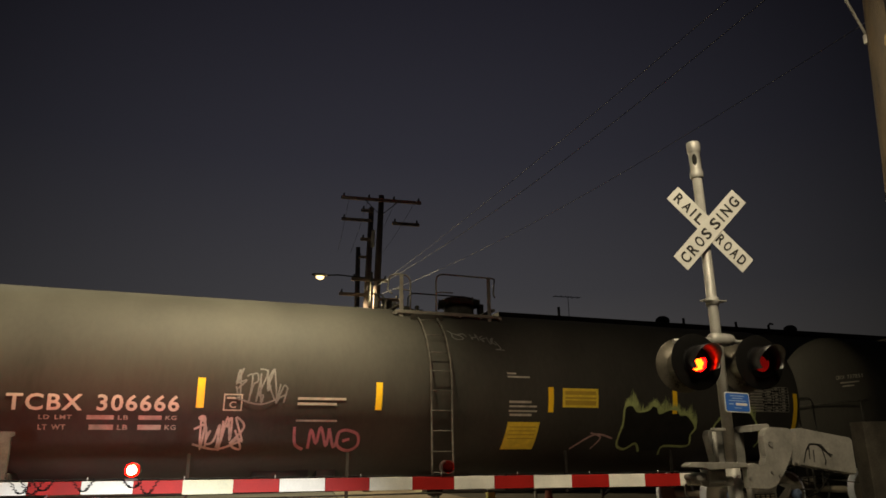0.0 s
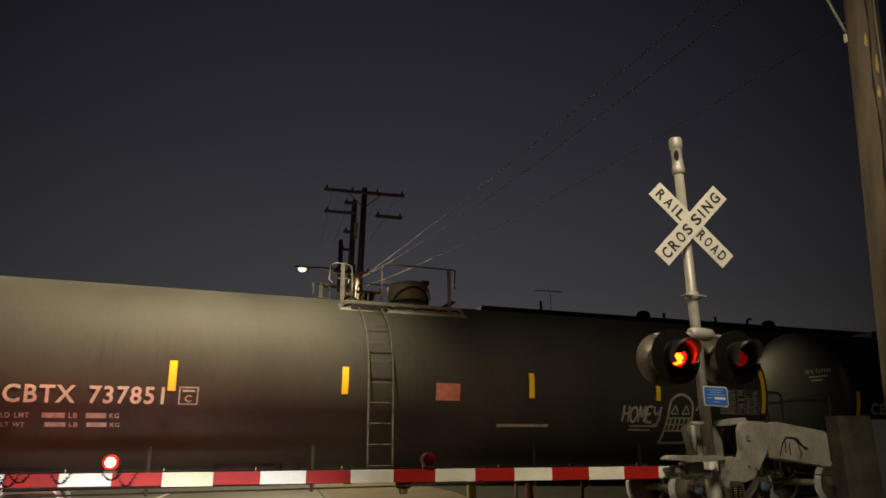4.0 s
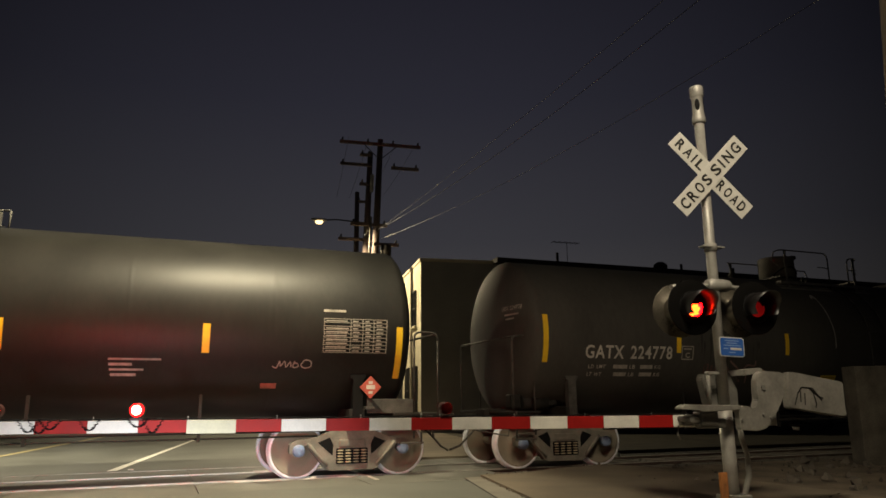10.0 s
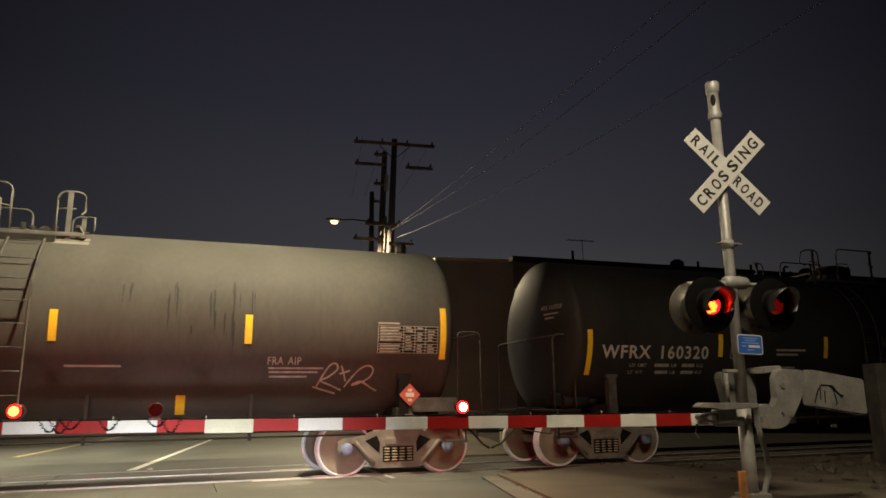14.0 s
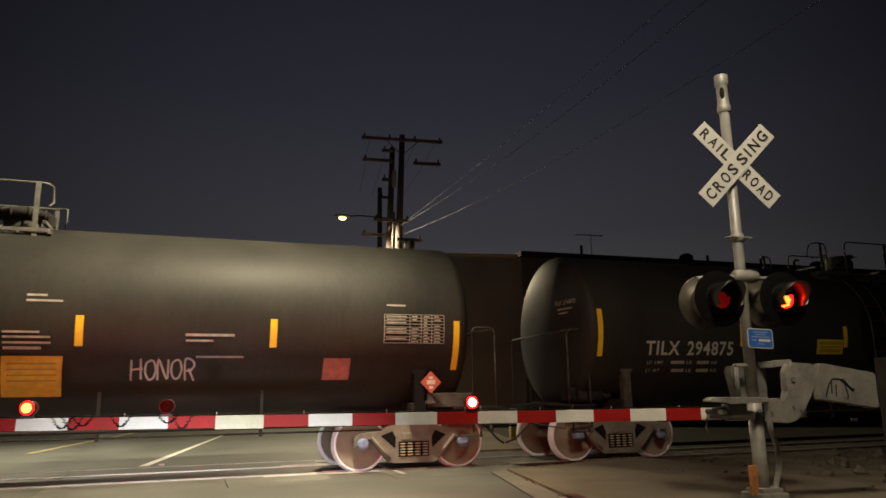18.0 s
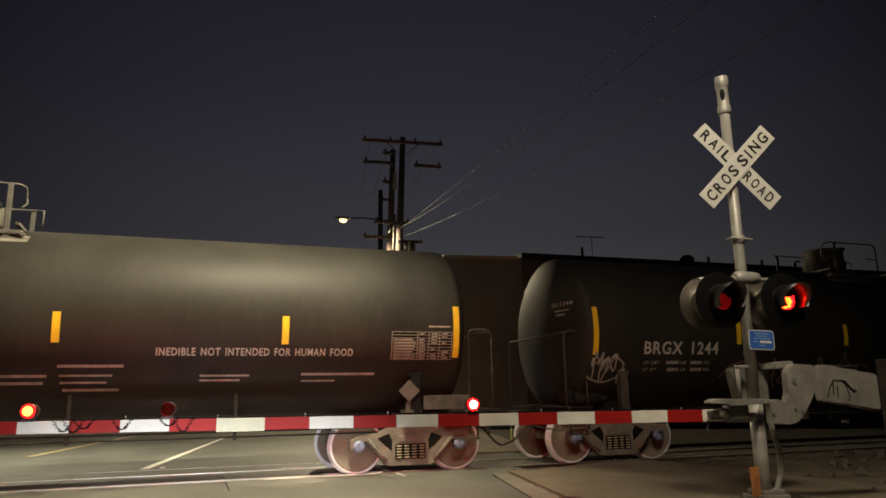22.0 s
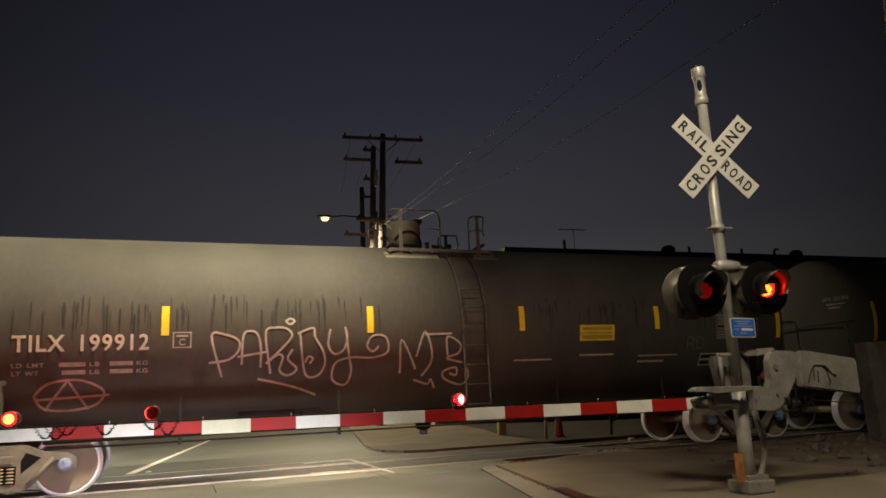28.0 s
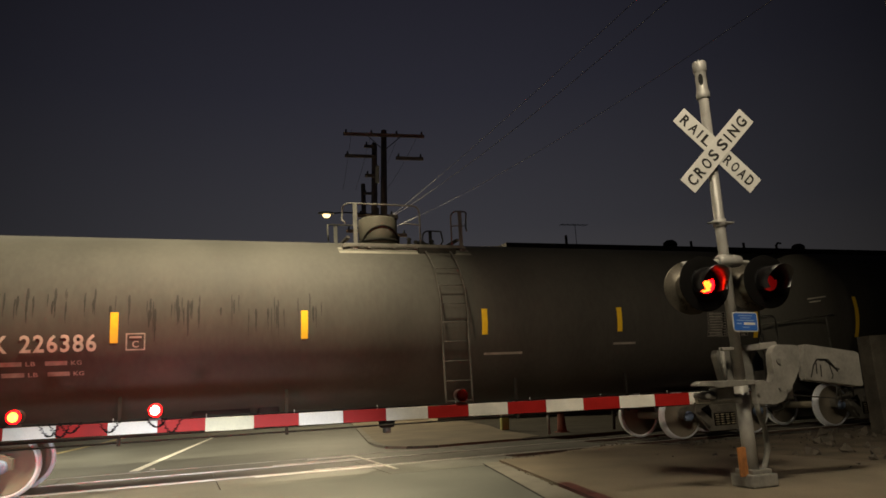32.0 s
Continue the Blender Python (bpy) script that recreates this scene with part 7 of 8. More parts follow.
for z0, h, w, ys in ((4.35, 1.45, 0.80, (1.3, 3.5, 5.6, 7.4)), (0.75, 1.9, 0.85, (1.1, 2.9, 4.7, 6.6))):
    for y in ys:
        bm = bmesh.new()
        box(bm, (-0.005, y, z0 + h / 2), (0.05, w, h))
        win = part("window", bm, DARK_GLASS, cream, "dark window pane")
        bm = bmesh.new()
        for yy in (y - w / 2, y, y + w / 2):
            box(bm, (-0.04, yy, z0 + h / 2), (0.06, 0.05, h + 0.06))
        for zz in (z0, z0 + h / 2, z0 + h):
            box(bm, (-0.042, y, zz), (0.05, w + 0.06, 0.05))
        part("window_frame", bm, ROOF_DARK, win)
        bm = bmesh.new()
        box(bm, (-0.06, y, z0 - 0.06), (0.14, w + 0.2, 0.08), bevel=0.01)
        part("window_sill", bm, CREAM_WALL, win)

# Long dark workshop along the track with roof vents.
shop = holder("long_workshop", Matrix.Translation((7.1, 20.05, 0)) @ Matrix.Rotation(radians(-1.0), 4, "Z"), "long dark workshop with flat roof and mushroom vents", "building")
bm = bmesh.new()
box(bm, (22, 7.5, 3.45), (44, 15, 6.9))
part("wall", bm, GREY_WALL, shop, "dark block wall")
bm = bmesh.new()
box(bm, (22, 7.45, 6.98), (44.5, 15.5, 0.22), bevel=0.02)
part("roof_edge", bm, ROOF_DARK, shop, "dark projecting roof edge")
for x in (3.0, 9.0, 15.0, 21.0, 27.0):
    bm = bmesh.new()
    box(bm, (x, -0.02, 4.6), (3.2, 0.06, 1.2))
    part("window", bm, DARK_GLASS, shop, "dark strip window")
for az in (38.65, 47.5):
    p = far_point(az, 27.3 / math.cos(radians(az)))
    q = shop.matrix_world.inverted() @ p
    bm = bmesh.new()
    lathe(bm, [(7.05, 0.16), (7.30, 0.16), (7.31, 0.28), (7.42, 0.34), (7.56, 0.30), (7.66, 0.16), (7.68, 0.02)], 20, lambda a, r, t: Vector((q.x + r * math.cos(t), q.y + r * math.sin(t), a)))
    part("roof_vent", bm, ROOF_DARK, shop, "round mushroom roof vent")
for az, h in ((40.2, 0.5), (43.9, 0.5), (46.1, 0.45), (30.7, 0.6)):
    q = shop.matrix_world.inverted() @ far_point(az, 27.0 / math.cos(radians(az)))
    bm = bmesh.new()
    rod(bm, (q.x, q.y, 7.05), (q.x, q.y, 7.08 + h), 0.06, 0.06, 10)
    if az == 46.1:
        pipe(bm, [(q.x, q.y, 7.5), (q.x + 0.1, q.y, 7.62), (q.x + 0.3, q.y, 7.60)], 0.05, 8)
    part("vent_pipe", bm, ROOF_DARK, shop)
q = far_point(31.5, 46)
aerial = holder("roof_aerial", Matrix.Translation((q.x, q.y, 6.9)), "thin dark television aerial over the roof", "aerial")
bm = bmesh.new()
rod(bm, (0, 0, 0), (0, 0, 4.5), 0.03, 0.02, 6)
part("aerial_mast", bm, ROOF_DARK, aerial)
bm = bmesh.new()
rod(bm, (-1.1, 0, 4.4), (0.9, 0, 4.45), 0.025, 0.025, 6)
for i in range(6):
    rod(bm, (-1.0 + 0.36 * i, -0.3, 4.42), (-1.0 + 0.36 * i, 0.3, 4.42), 0.012, 0.012, 5)
part("aerial_boom", bm, ROOF_DARK, aerial)
canopy = holder("yard_canopy", Matrix.Translation((18.5, 12.6, 0)) @ Matrix.Rotation(radians(-14), 4, "Z"), "dark yard canopy roof on posts", "canopy")
bm = bmesh.new()
plate(bm, [(0, 5.0), (0.1, 5.25), (7, 5.9), (7, 5.6)], -1.5, 3.5)
part("canopy_roof", bm, ROOF_DARK, canopy)
for x, y in ((0.4, -1.2), (0.4, 3.2), (6.6, -1.2), (6.6, 3.2)):
    bm = bmesh.new()
    rod(bm, (x, y, -0.1), (x, y, 5.3), 0.07, 0.07, 8)
    part("post", bm, ROOF_DARK, canopy)


def utility_pole(x, y, h, arms, label, twist=0.0, tilt=0.0):
    """A creosoted pole with cross-arms of (height, half length, shift)."""
    p = holder("utility_pole", Matrix.Translation((x, y, 0)) @ Matrix.Rotation(radians(tilt), 4, "Y") @ Matrix.Rotation(radians(twist), 4, "Z"), label, "utility pole", "utility poles along the road")
    bm = bmesh.new()
    lathe(bm, [(0, 0.19), (h * 0.5, 0.165), (h, 0.125)], 14, lambda a, r, t: Vector((r * math.cos(t), r * math.sin(t), a)))
    part("pole_shaft", bm, POLE_WOOD, p)
    for z, w, s in arms:
        bm = bmesh.new()
        box(bm, (s, -0.16, z), (2 * w, 0.11, 0.14), bevel=0.01)
        arm = part("cross_arm", bm, POLE_WOOD, p, "dark timber cross-arm")
        n = max(2, int(w * 2.4))
        for i in range(n):
            xx = s - w + 0.12 + (2 * w - 0.24) * i / (n - 1)
            bm = bmesh.new()
            lathe(bm, [(z + 0.07, 0.02), (z + 0.11, 0.05), (z + 0.15, 0.035), (z + 0.19, 0.05), (z + 0.22, 0.02)], 8, lambda a, r, t: Vector((xx + r * math.cos(t), -0.16 + r * math.sin(t), a)))
            part("insulator", bm, DARK_STEEL, arm)
        if w > 1.0:
            bm = bmesh.new()
            for q in (-1, 1):
                rod(bm, (s + q * 0.75, -0.2, z - 0.05), (s * 0.2, -0.2, z - 0.75), 0.018, 0.018, 6)
            part("brace", bm, DARK_STEEL, arm)
    return p


p1 = utility_pole(2.28, 23.1, 12.9, [(12.62, 1.82, 0.0), (11.55, 0.62, 1.15), (8.85, 0.80, -0.35), (8.0, 0.55, 0.45)], "tall dark utility pole with cross-arms and cables", -12, 2.0)
bm = bmesh.new()
box(bm, (-0.30, -0.2, 10.75), (0.16, 0.10, 0.80), bevel=0.02)
part("pale_conduit_cover", bm, SIGN_WHITE, p1, "pale conduit cover")
bm = bmesh.new()
rod(bm, (-0.27, -0.22, 6.6), (-0.27, -0.22, 9.2), 0.05, 0.05, 8)
part("riser_pipe", bm, KERB, p1, "pale riser pipe")
bm = bmesh.new()
lathe(bm, [(7.2, 0.10), (7.25, 0.24), (7.95, 0.24), (8.0, 0.12)], 16, lambda a, r, t: Vector((0.45 + r * math.cos(t), -0.1 + r * math.sin(t), a)))
part("transformer", bm, DARK_STEEL, p1, "round dark transformer can")
utility_pole(2.36, 25.0, 12.95, [(12.25, 0.74, -0.66), (12.75, 0.28, -0.22), (11.3, 0.25, -0.2), (8.6, 0.8, -0.5)], "dark utility pole with short arms", -12, 1.9)
utility_pole(3.9, 31.8, 13.0, [(12.4, 0.4, 0.4), (9.2, 1.4, 0.0), (8.4, 1.5, -0.1), (7.5, 1.1, 0.0)], "dark utility pole farther along the road", -12)
bm = bmesh.new()
for k in range(3):
    pipe(bm, [(0.42 + (0.20 + 0.02 * k) * math.cos(t) , -0.12 + 0.03 * k, 7.55 + (0.46 + 0.03 * k) * math.sin(t)) for t in [2 * math.pi * i / 24 for i in range(25)]], 0.014, 5)
part("cable_coil", bm, WIRE, p1, "spare cable hung in a tall loop")
bm = bmesh.new()
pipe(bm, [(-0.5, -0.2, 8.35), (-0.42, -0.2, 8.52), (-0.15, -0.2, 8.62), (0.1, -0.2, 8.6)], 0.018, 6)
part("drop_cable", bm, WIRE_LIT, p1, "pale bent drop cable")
# Old blade sign on the cream building, its words beyond reading.
blade = holder("blade_sign", Matrix.Translation((3.48, 26.0, 0)), "tall dark blade sign with faded pale letters", "shop sign")
bm = bmesh.new()
box(bm, (0, 0, 5.98), (0.34, 0.16, 2.85), bevel=0.02)
rod(bm, (0, -0.08, 7.40), (0, 0.08, 7.40), 0.17, 0.17, 16)
part("blade_panel", bm, ROOF_DARK, blade, "dark upright sign panel")
for i in range(6):
    bm = bmesh.new()
    box(bm, (0, -0.085, 7.05 - 0.42 * i), (0.15, 0.012, 0.24), bevel=0.003)
    part("letter_bar", bm, KERB, blade, "faded pale letter")
bm = bmesh.new()
box(bm, (0.42, 0, 4.28), (0.90, 0.14, 0.52), bevel=0.015)
lower = part("lower_panel", bm, ROOF_DARK, blade, "dark level sign panel")
for z, w in ((4.40, 0.62), (4.17, 0.50)):
    bm = bmesh.new()
    box(bm, (0.44, -0.075, z), (w, 0.012, 0.11), bevel=0.003)
    part("letter_bar", bm, KERB, lower, "faded pale lettering")
for z in (4.3, 6.6):
    bm = bmesh.new()
    rod(bm, (0.1, 0, z), (1.35, 0.12, z), 0.03, 0.03, 8)
    part("sign_bracket", bm, DARK_STEEL, blade)
for az, d, h in ((1.27, 92, 9.8), (6.9, 60, 6.5), (5.0, 85, 8.0), (9.4, 75, 11)):
    p = far_point(az, d)
    utility_pole(p.x, p.y, h, [(h - 0.5, 1.1, 0.0)], "distant dark utility pole", 8)


def wire(a, b, sag, r, mat, label):
    bm = bmesh.new()
    a, b = Vector(a), Vector(b)
    pipe(bm, [a.lerp(b, i / 48) - Vector((0, 0, 4 * sag * (i / 48) * (1 - i / 48))) for i in range(49)], r, 8)
    thing("overhead_wire", bm, mat, label, "overhead wire", "overhead wires")


wire((2.55, 22.9, 8.6), (5.25, -1.9, 10.75), 0.60, 0.008, WIRE_LIT, "thin overhead cable in a painted lit tone")
wire((2.55, 22.9, 8.6), (2.25, -1.9, 8.5), 0.20, 0.006, WIRE_LIT, "thin overhead cable in a painted lit tone")
wire((2.75, 22.9, 8.25), (6.3, -1.9, 9.4), 0.60, 0.006, WIRE_LIT, "thin overhead cable in a painted lit tone")
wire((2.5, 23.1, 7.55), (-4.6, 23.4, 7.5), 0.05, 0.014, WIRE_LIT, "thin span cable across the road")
for dx in (-1.5, -0.6, 0.7, 1.6):
    wire((2.7 + dx, 22.9, 12.75), (3.9 + dx * 0.8, 31.7, 12.6), 0.15, 0.008, WIRE, "thin dark power cable")

# Small things at the far corner.
p = far_point(24.75, 20.4)
post = holder("marker_post", Matrix.Translation((p.x, p.y, 0.045)), "short pale marker post with a yellow lower half", "marker post")
bm = bmesh.new()
box(bm, (0, 0, 0.17), (0.25, 0.12, 0.34), bevel=0.035)
part("yellow_half", bm, material("faded_yellow_green_paint", (0.62, 0.60, 0.20), 0.6), post, "dull yellow-green lower half")
bm = bmesh.new()
box(bm, (0, 0, 0.36), (0.20, 0.10, 0.05))
part("dark_band", bm, BLACK, post, "dark band")
bm = bmesh.new()
box(bm, (0, 0, 0.60), (0.25, 0.12, 0.44), bevel=0.03)
part("white_half", bm, SIGN_WHITE, post, "grimy white upper half")
CONE_RED = material("dull_faded_cone_rubber", (0.24, 0.075, 0.05), 0.8, vary=0.4, scale=6, fine=40)
cone = holder("traffic_cone", Matrix.Translation((3.28, 9.94, 0.03)), "slim dull red traffic cone on the dark dirt", "traffic cone")
bm = bmesh.new()
lathe(bm, [(0.02, 0.125), (0.10, 0.115), (0.80, 0.045), (0.90, 0.04), (0.91, 0.02)], 18, lambda a, r, t: Vector((r * math.cos(t), r * math.sin(t), a)))
part("cone_body", bm, CONE_RED, cone, "faded dull red cone")
bm = bmesh.new()
box(bm, (0, 0, 0.012), (0.28, 0.28, 0.024), bevel=0.008)
part("cone_base", bm, CONE_RED, cone)
bm = bmesh.new()
rod(bm, (2.69, 9.52, 0.02), (2.70, 9.52, 0.86), 0.035, 0.035, 10)
thing("steel_post", bm, GALV, "thin grey steel post beside the cone", "post")
dead = holder("dead_sapling", Matrix.Translation((4.55, 9.54, 0.02)), "dark leafless sapling stump in the yard", "plant")
bm = bmesh.new()
pipe(bm, [(0, 0, 0), (0.02, 0, 0.35), (-0.01, 0, 0.75)], 0.04, 7)
part("stem", bm, ROOF_DARK, dead)
bm = bmesh.new()
pipe(bm, [(0.01, 0, 0.30), (0.20, 0.02, 0.42), (0.34, 0, 0.52)], 0.025, 6)
pipe(bm, [(0.20, 0.02, 0.42), (0.36, 0.05, 0.40)], 0.018, 6)
part("branch", bm, ROOF_DARK, dead)
bm = bmesh.new()
box(bm, (0, 0, 0), (0.17, 0.10, 0.10), bevel=0.03)
thing("broken_white_block", bm, SIGN_WHITE, "small broken white block beside the rail", "debris", m=Matrix.Translation((4.03, 7.95, 0.0)) @ Matrix.Rotation(0.4, 4, "Z"))


def street_car(m, mat, lit, label, light=None, size=1.0):
    """A saloon car: body, cabin, glass, wheels and lights; it faces -y."""
    car = holder("car", m, label, "car", "cars in the far street")
    bm = bmesh.new()
    plate(bm, [(-2.2, 0.35), (-2.2, 0.72), (-2.0, 0.84), (-0.9, 0.92), (1.9, 0.95), (2.15, 0.85), (2.2, 0.40), (1.9, 0.28), (-1.9, 0.28)], -0.85, 0.85)
    for v in bm.verts:
        v.co = Vector((v.co.y, v.co.x, v.co.z))
    bmesh.ops.bevel(bm, geom=list(bm.edges), offset=0.06, segments=2, affect="EDGES")
    part("body", bm, mat, car)
    bm = bmesh.new()
    plate(bm, [(-0.95, 0.90), (-0.30, 1.38), (0.95, 1.42), (1.75, 0.93)], -0.70, 0.70)
    for v in bm.verts:
        v.co = Vector((v.co.y * (0.86 if v.co.z > 1.2 else 1), v.co.x, v.co.z))
    part("cabin_glass", bm, DARK_GLASS, car, "dark window glass")
    for x in (-0.78, 0.78):
        for y in (-1.35, 1.35):
            bm = bmesh.new()
            rod(bm, (x - 0.1, y, 0.32), (x + 0.1, y, 0.32), 0.32, 0.32, 18)
            part("wheel", bm, BLACK, car)
    for x in (-0.62, 0.62):
        bm = bmesh.new()
        lathe(bm, [(-2.26, 0.02), (-2.25, 0.09 * size), (-2.14, 0.10 * size)], 12, lambda a, r, t: Vector((x + 1.5 * r * math.cos(t), a, 0.66 + r * math.sin(t))))
        part("headlight", bm, light or (WHITE_GLOW if lit else DARK_GLASS), car, "lit white headlight" if lit else "")
        bm = bmesh.new()
        box(bm, (x, 2.18, 0.70), (0.34, 0.06, 0.14), bevel=0.02)
        part("tail_light", bm, RED_LENS, car)
    return car


PAINTS = [material("silver_car_paint", (0.35, 0.35, 0.36), 0.35, metal=0.4), material("dark_car_paint", (0.03, 0.03, 0.035), 0.3), material("white_car_paint", (0.6, 0.6, 0.58), 0.35), material("red_car_paint", (0.25, 0.03, 0.03), 0.35)]
for i, (az, d) in enumerate(((-0.3, 118), (0.75, 92), (1.35, 104), (2.75, 86), (3.5, 128), (5.4, 98), (6.1, 88), (7.3, 130), (8.3, 112))):
    p = far_point(az, d)
    street_car(Matrix.Translation(p) @ Matrix.Rotation(radians(random.uniform(-6, 6) - az), 4, "Z"), PAINTS[i % 4], True, "distant saloon car with lit headlights in the far street", WARM_HEAD if i % 2 else None, (1.0, 1.7, 1.2, 1.8, 0.9, 1.3, 1.7, 0.9, 1.4)[i])
p = far_point(-4.75, 62)
street_car(Matrix.Translation(p) @ Matrix.Rotation(radians(4.7), 4, "Z"), PAINTS[1], True, "dark car facing the crossing with bright headlights", glow("bright_headlight", (1.0, 0.97, 0.92), 200.0), 1.7)
p = far_point(-2.4, 66)
street_car(Matrix.Translation(p) @ Matrix.Rotation(radians(190), 4, "Z"), PAINTS[0], False, "silver car standing in the far street", RED_TAIL)
# A white box truck beside the road.
p = far_point(-4.0, 70)
truck = holder("box_truck", Matrix.Translation(p) @ Matrix.Rotation(radians(10), 4, "Z"), "white box truck parked by the far road", "truck")
bm = bmesh.new()
box(bm, (0, 1.5, 1.9), (2.3, 4.6, 2.5), bevel=0.03)
part("cargo_box", bm, material("white_truck_body", (0.78, 0.78, 0.76), 0.6), truck)
bm = bmesh.new()
box(bm, (0, -1.7, 1.35), (2.1, 1.7, 1.9), bevel=0.12)
part("cab", bm, PAINTS[2], truck)
for x in (-0.95, 0.95):
    for y in (-1.7, 2.6):
        bm = bmesh.new()
        rod(bm, (x - 0.14, y, 0.45), (x + 0.14, y, 0.45), 0.45, 0.45, 18)
        part("wheel", bm, BLACK, truck)

def palm(p, h, seed):
    rnd = random.Random(seed)
    t = holder("palm_tree", Matrix.Translation(p), "tall thin fan palm with a dark crown", "palm tree", "palm trees")
    bm = bmesh.new()
    lathe(bm, [(0, 0.24), (h * 0.3, 0.16), (h * 0.96, 0.125)], 10, lambda a, r, q: Vector((r * math.cos(q) + 0.3 * math.sin(a * 0.25 + seed), r * math.sin(q), a)))
    part("trunk", bm, BARK, t)
    top = Vector((0.3 * math.sin(h * 0.96 * 0.25 + seed), 0, h * 0.95))
    bm = bmesh.new()
    for i in range(110):
        yaw, el = rnd.uniform(0, 6.28), math.asin(rnd.uniform(-0.85, 0.98))
        d = Vector((math.cos(yaw) * math.cos(el), math.sin(yaw) * math.cos(el), math.sin(el)))
        side = d.cross(Vector((0, 0, 1))).normalized()
        n = rnd.uniform(1.15, 1.75)
        for k in range(7):
            s = side * (k - 3) / 3 * 0.55
            tip = top + d * n + s * n * 0.9 - Vector((0, 0, 0.25 * n))
            mid_ = top + d * n * 0.55 + s * 0.35
            w = side.cross(d) * 0.05 + side * 0.08
            bm.faces.new([bm.verts.new(q) for q in (mid_ - w, mid_ + w, tip)])
    for i in range(60):
        yaw = rnd.uniform(0, 6.28)
        a = top + Vector((0.2 * math.cos(yaw), 0.2 * math.sin(yaw), rnd.uniform(-0.3, 0.1)))
        b = a + Vector((0.35 * math.cos(yaw), 0.35 * math.sin(yaw), -rnd.uniform(0.7, 1.5)))
        bm.faces.new([bm.verts.new(q) for q in (a, b, a + Vector((0.08, 0.08, -0.1)))])
    part("crown", bm, PALM_LEAF, t, "spiky dark palm fronds", fix=False)


for az, d, h, s in ((2.2, 104, 14.9, 1), (3.5, 106, 14.8, 5), (-7.2, 150, 15, 9)):
    palm(far_point(az, d), h, s)


# Brighter copy of the leaf green; part of the lamplight is painted in.
LIT_LEAF = material("lit_leaf_green", (0.16, 0.20, 0.035), 0.6, vary=0.4, scale=2, fine=20)


def tree(p, h, w, seed, mat, label, leaves=900):
    """A broad tree: tapered trunk, limbs and a crown of small leaf clumps with gaps."""
    rnd = random.Random(seed)
    t = holder("tree", Matrix.Translation(p), label, "tree", "trees along the far street")
    bm = bmesh.new()
    rod(bm, (0, 0, -0.1), (0.1, 0, h * 0.45), 0.22, 0.13, 10)
    part("trunk", bm, BARK, t)
    tips = []
    for i in range(9):
        bm = bmesh.new()
        yaw = i * 0.7 + rnd.uniform(-0.3, 0.3)
        tip = Vector((math.cos(yaw) * w * rnd.uniform(0.35, 0.8), math.sin(yaw) * w * rnd.uniform(0.35, 0.8), h * rnd.uniform(0.55, 0.92)))
        pipe(bm, [Vector((0.05, 0, h * 0.35)), Vector((tip.x * 0.4, tip.y * 0.4, h * 0.55)), tip], 0.06, 6)
        tips.append(tip)
        part("limb", bm, BARK, t)
    bm = bmesh.new()
    for i in range(leaves):
        c = rnd.choice(tips) + Vector((rnd.gauss(0, 0.28) * w, rnd.gauss(0, 0.28) * w, rnd.gauss(0, 0.11) * h))
        s = rnd.uniform(0.10, 0.26) * (1.0 if w < 2 else 1.9)
        u = Vector((rnd.uniform(-1, 1), rnd.uniform(-1, 1), rnd.uniform(-1, 1))).normalized()
        v = u.orthogonal().normalized()
        bm.faces.new([bm.verts.new(c + q) for q in (u * s, v * s * 0.6, -u * s, -v * s * 0.6)])
    part("crown", bm, mat, t, "loose leafy crown", fix=False)


tree(far_point(-5.5, 66), 5.45, 0.8, 4, LIT_LEAF, "leafy green street tree lit from beside", 3000)
tree(far_point(-0.65, 95), 6.3, 1.9, 5, FOLIAGE, "broad dark tree in the far street", 3400)
tree(far_point(2.45, 112), 6.0, 0.75, 7, FOLIAGE, "narrow dark tree in the far street", 2200)
tree(far_point(-11, 70), 7.5, 4.0, 8, FOLIAGE, "broad dark tree in the far street", 3400)


def house(p, w, d, h, turn, label, lit):
    b = holder("house", Matrix.Translation(p) @ Matrix.Rotation(radians(turn), 4, "Z"), label, "house", "low buildings of the far street")
    bm = bmesh.new()
    box(bm, (0, d / 2, h / 2), (w, d, h))
    part("wall", bm, CREAM_WALL if lit else GREY_WALL, b)
    bm = bmesh.new()
    e = 0.35
    a = [bm.verts.new(q) for q in ((-w / 2 - e, -e, h), (w / 2 + e, -e, h), (w / 2 + e, d + e, h), (-w / 2 - e, d + e, h))]
    r = [bm.verts.new(q) for q in ((-w / 4, d / 2, h + 0.22 * w), (w / 4, d / 2, h + 0.22 * w))]
    for f in ((a[0], a[1], r[1], r[0]), (a[2], a[3], r[0], r[1]), (a[1], a[2], r[1]), (a[3], a[0], r[0]), (a[3], a[2], a[1], a[0])):
        bm.faces.new(f)
    part("roof", bm, ROOF_DARK, b, "dark hipped roof")
    n = max(2, int(w / 2.4))
    for i in range(n):
        bm = bmesh.new()
        box(bm, (-w / 2 + w * (i + 0.5) / n, -0.02, h * 0.52), (0.8, 0.06, 0.7))
        part("window", bm, WARM_GLOW if i in lit else DARK_GLASS, b, "lit window" if i in lit else "dark window")
    return b


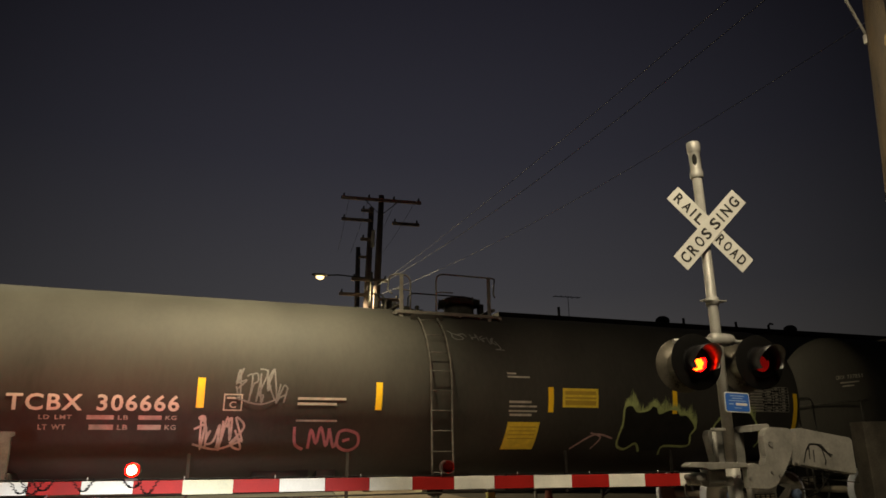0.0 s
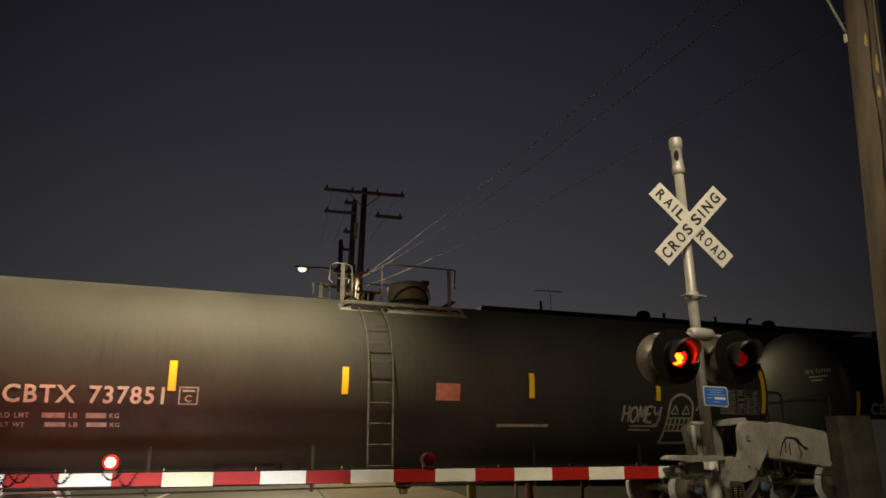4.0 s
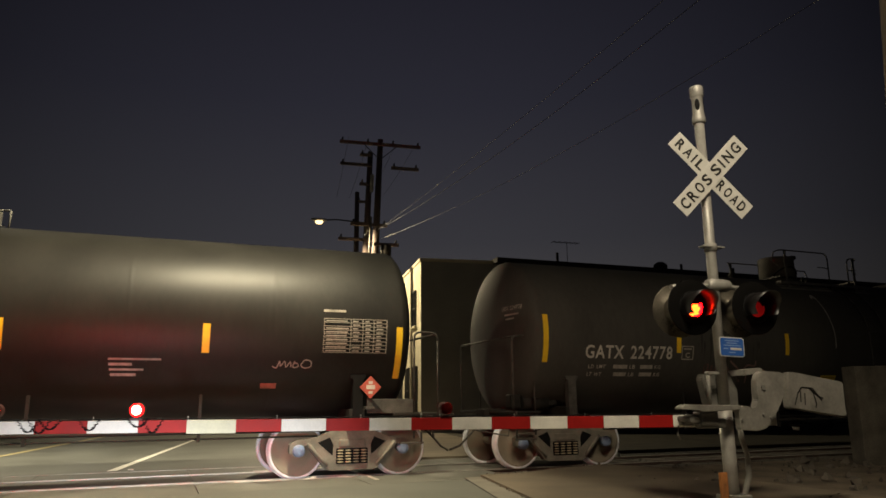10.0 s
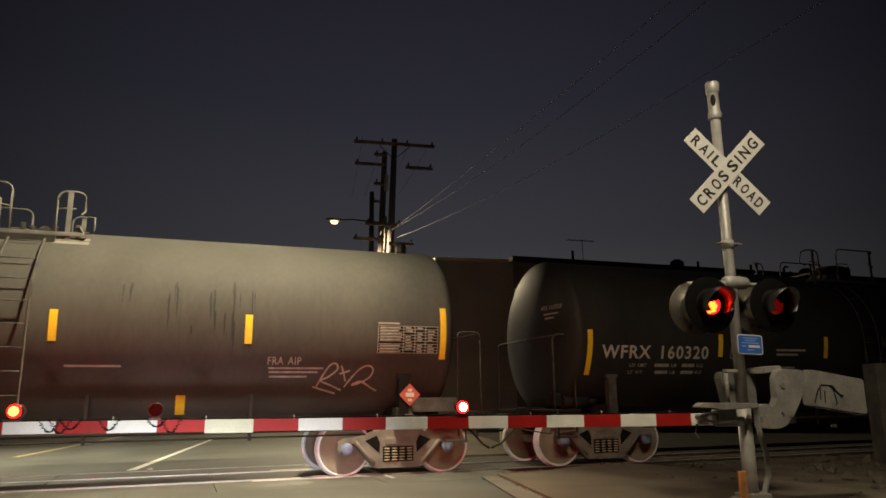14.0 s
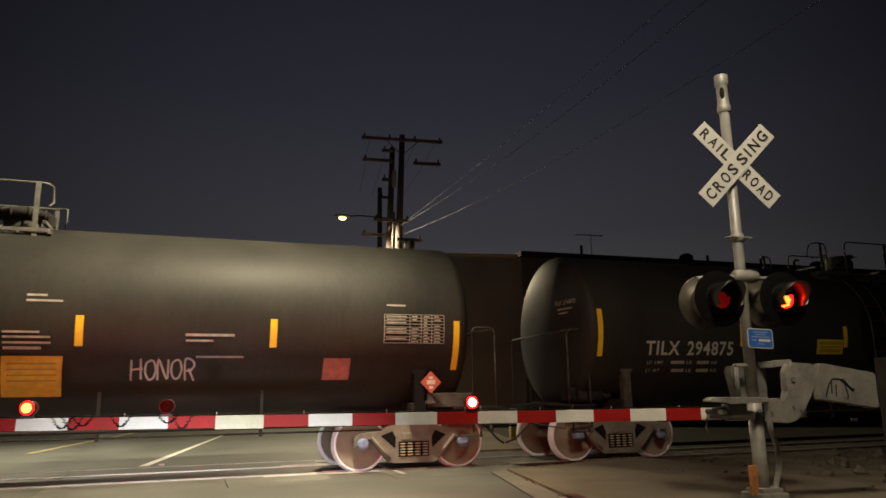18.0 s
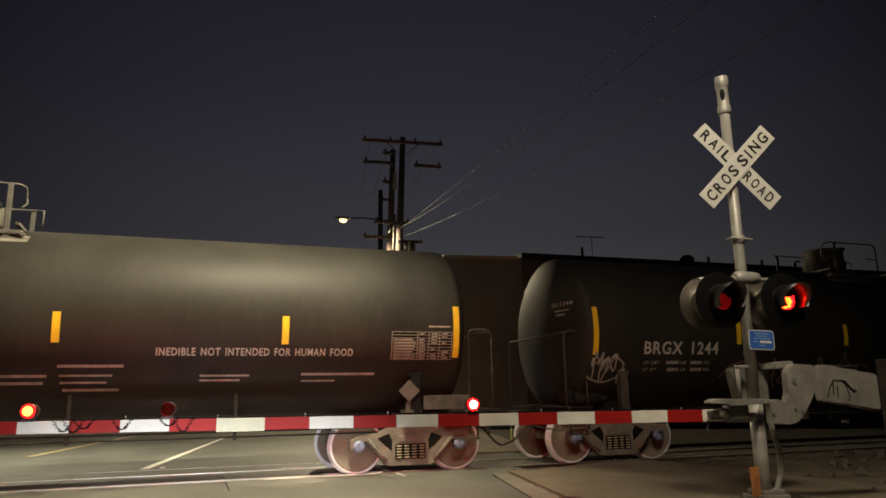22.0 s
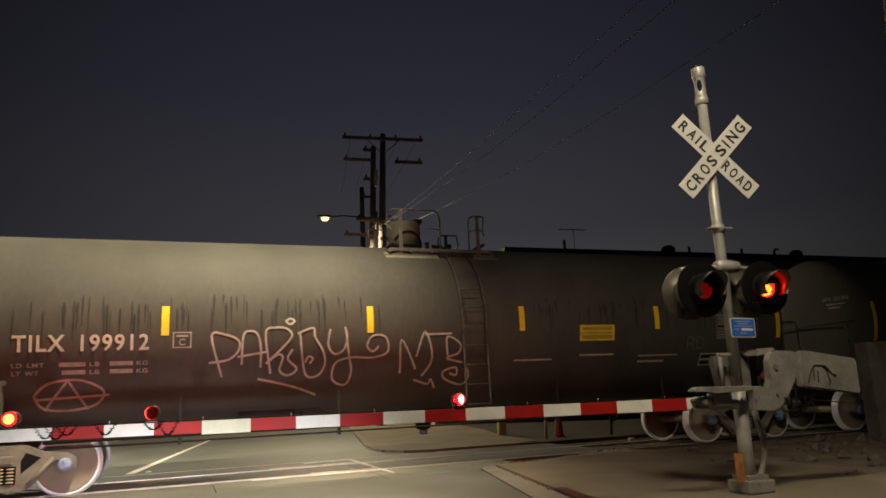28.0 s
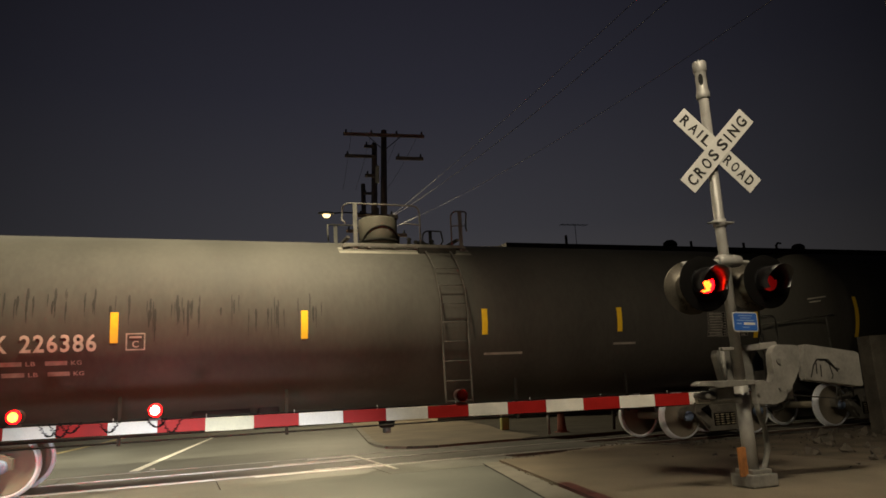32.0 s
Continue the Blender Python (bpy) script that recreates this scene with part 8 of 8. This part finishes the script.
for az, d, w, dep, h, lit in ((1.5, 135, 12, 9, 4.2, ()), (-3.2, 110, 11, 8, 3.4, ()), (5.6, 150, 14, 9, 5.0, (1, 3)), (8.6, 140, 10, 8, 4.5, (0, 2)), (-8.5, 100, 12, 8, 3.8, ()), (-12.5, 90, 14, 9, 4.2, (2,)), (11.5, 120, 16, 10, 6.0, ())):
    house(far_point(az, d), w, dep, h, -az, "low dark building in the far street", lit)
for az, d, z, r, m_ in ((-4.95, 66, 6.85, 0.16, WHITE_GLOW), (7.75, 120, 8.6, 0.13, WHITE_GLOW), (8.2, 100, 4.3, 0.16, WHITE_GLOW), (6.2, 180, 6.4, 0.12, LAMP_GLASS), (4.2, 109, 7.5, 0.12, LAMP_GLASS), (-1.2, 101, 7.0, 0.12, WHITE_GLOW), (9.3, 170, 7.0, 0.12, LAMP_GLASS)):
    p = far_point(az, d)
    l_ = holder("distant_street_light", Matrix.Translation(p), "distant glowing street light on a thin pole", "street light", "distant street lights")
    bm = bmesh.new()
    rod(bm, (0.9, 0, 0), (0.9, 0, z), 0.07, 0.05, 8)
    pipe(bm, [(0.9, 0, z), (0.6, 0, z + 0.22), (0.1, 0, z + 0.14)], 0.04, 6)
    part("light_pole", bm, DARK_STEEL, l_)
    bm = bmesh.new()
    lathe(bm, [(-0.08, 0.3 * r), (-0.04, r), (0.05, r), (0.09, 0.3 * r)], 12, lambda a, rr, t: Vector((1.6 * rr * math.cos(t), rr * math.sin(t), z + 0.06 + a)))
    part("light_head", bm, m_, l_, "glowing lamp head")
lamp("left_street_light", "POINT", Matrix.Translation(far_point(-4.95, 64.8, 6.75)), 110, (0.95, 1.0, 0.85), 0.15)
# Two made-up fill lamps brighten the houses and cars of the far street.
lamp("middle_street_fill", "POINT", Matrix.Translation(far_point(4.2, 108, 7.5)), 220, (1.0, 0.85, 0.55), 0.15)
lamp("far_street_fill", "POINT", Matrix.Translation(far_point(-1.2, 100, 7.0)), 500, (1.0, 0.85, 0.6), 0.15)
p = far_point(1.75, 72)
sign = holder("chevron_sign", Matrix.Translation(p), "small orange chevron road sign on a post", "road sign")
bm = bmesh.new()
rod(bm, (0, 0, 0), (0, 0, 2.1), 0.03, 0.03, 8)
part("sign_post", bm, GALV, sign)
bm = bmesh.new()
box(bm, (0, -0.05, 2.2), (0.6, 0.02, 0.75), bevel=0.01)
plate_ = part("sign_plate", bm, YELLOW, sign)
bm = bmesh.new()
plate(bm, [(-0.18, 1.95), (-0.05, 1.95), (0.18, 2.2), (-0.05, 2.45), (-0.18, 2.45), (0.03, 2.2)], -0.068, -0.064)
part("chevron", bm, SIGN_BLACK, plate_)


# ---- movement ----
TRAIN = ((0, 0.0), (3.5, -15.86), (5.5, -24.75), (8, -35.62), (10, -44.28), (12, -52.92), (14.5, -63.69), (16.5, -72.52), (19, -83.79), (21, -92.90), (23, -102.15), (25.5, -113.70), (27.5, -122.95), (30, -134.50), (32, -143.75))


def train_at(t):
    for (a, xa), (b, xb) in zip(TRAIN, TRAIN[1:]):
        if t <= b:
            return xa + (xb - xa) * (t - a) / (b - a)
    return TRAIN[-1][1]


def flashing(place, lit_first, first=0.80, second=1.57, axis="Z"):
    """Rows for a lens that shows its glowing face or its dark one: the pair of lamps changes over in a 1.9 s beat."""
    rows, lit, angle = [], lit_first, 0.0 if lit_first else 180.0
    rows.append((0.0, place @ Matrix.Rotation(radians(angle), 4, axis)))
    k = 0
    while first + 1.9 * k < 32:
        for t in (first + 1.9 * k, second + 1.9 * k):
            if t > 32:
                break
            for dt, part_turn in ((-0.0667, 0), (-0.0333, 60), (0.0, 120), (0.0333, 180)):
                rows.append((t + dt, place @ Matrix.Rotation(radians(angle + part_turn), 4, axis)))
            angle += 180
        k += 1
    rows.append((32.0, place @ Matrix.Rotation(radians(angle), 4, axis)))
    return rows


def motions():
    # The train rolls to the left, all cars together.
    for car in cars:
        x0 = car.matrix_basis.translation.x
        walk(car, [(t, Matrix.Translation((x0 + dx, TRACK_Y, 0))) for t, dx in TRAIN])
    # Its wheels roll on the rails.
    steps = [i / 8 for i in range(257)]
    for ws in wheelsets:
        at = Matrix.Translation(ws.location)
        walk(ws, [(t, at @ Matrix.Rotation(train_at(t) / WHEEL_R, 4, "Y")) for t in steps])
    # The warning lamps flash in turn.
    walk(flasher_lenses[0], flashing(Matrix.Translation((0, -0.17, 0)), True))
    walk(flasher_lenses[1], flashing(Matrix.Translation((0, -0.17, 0)), False))
    for lens, mode in gate_lenses:
        if mode != "tip":
            walk(lens, flashing(lens.matrix_local.copy(), mode == "left", 0.66, 1.45))


motions()
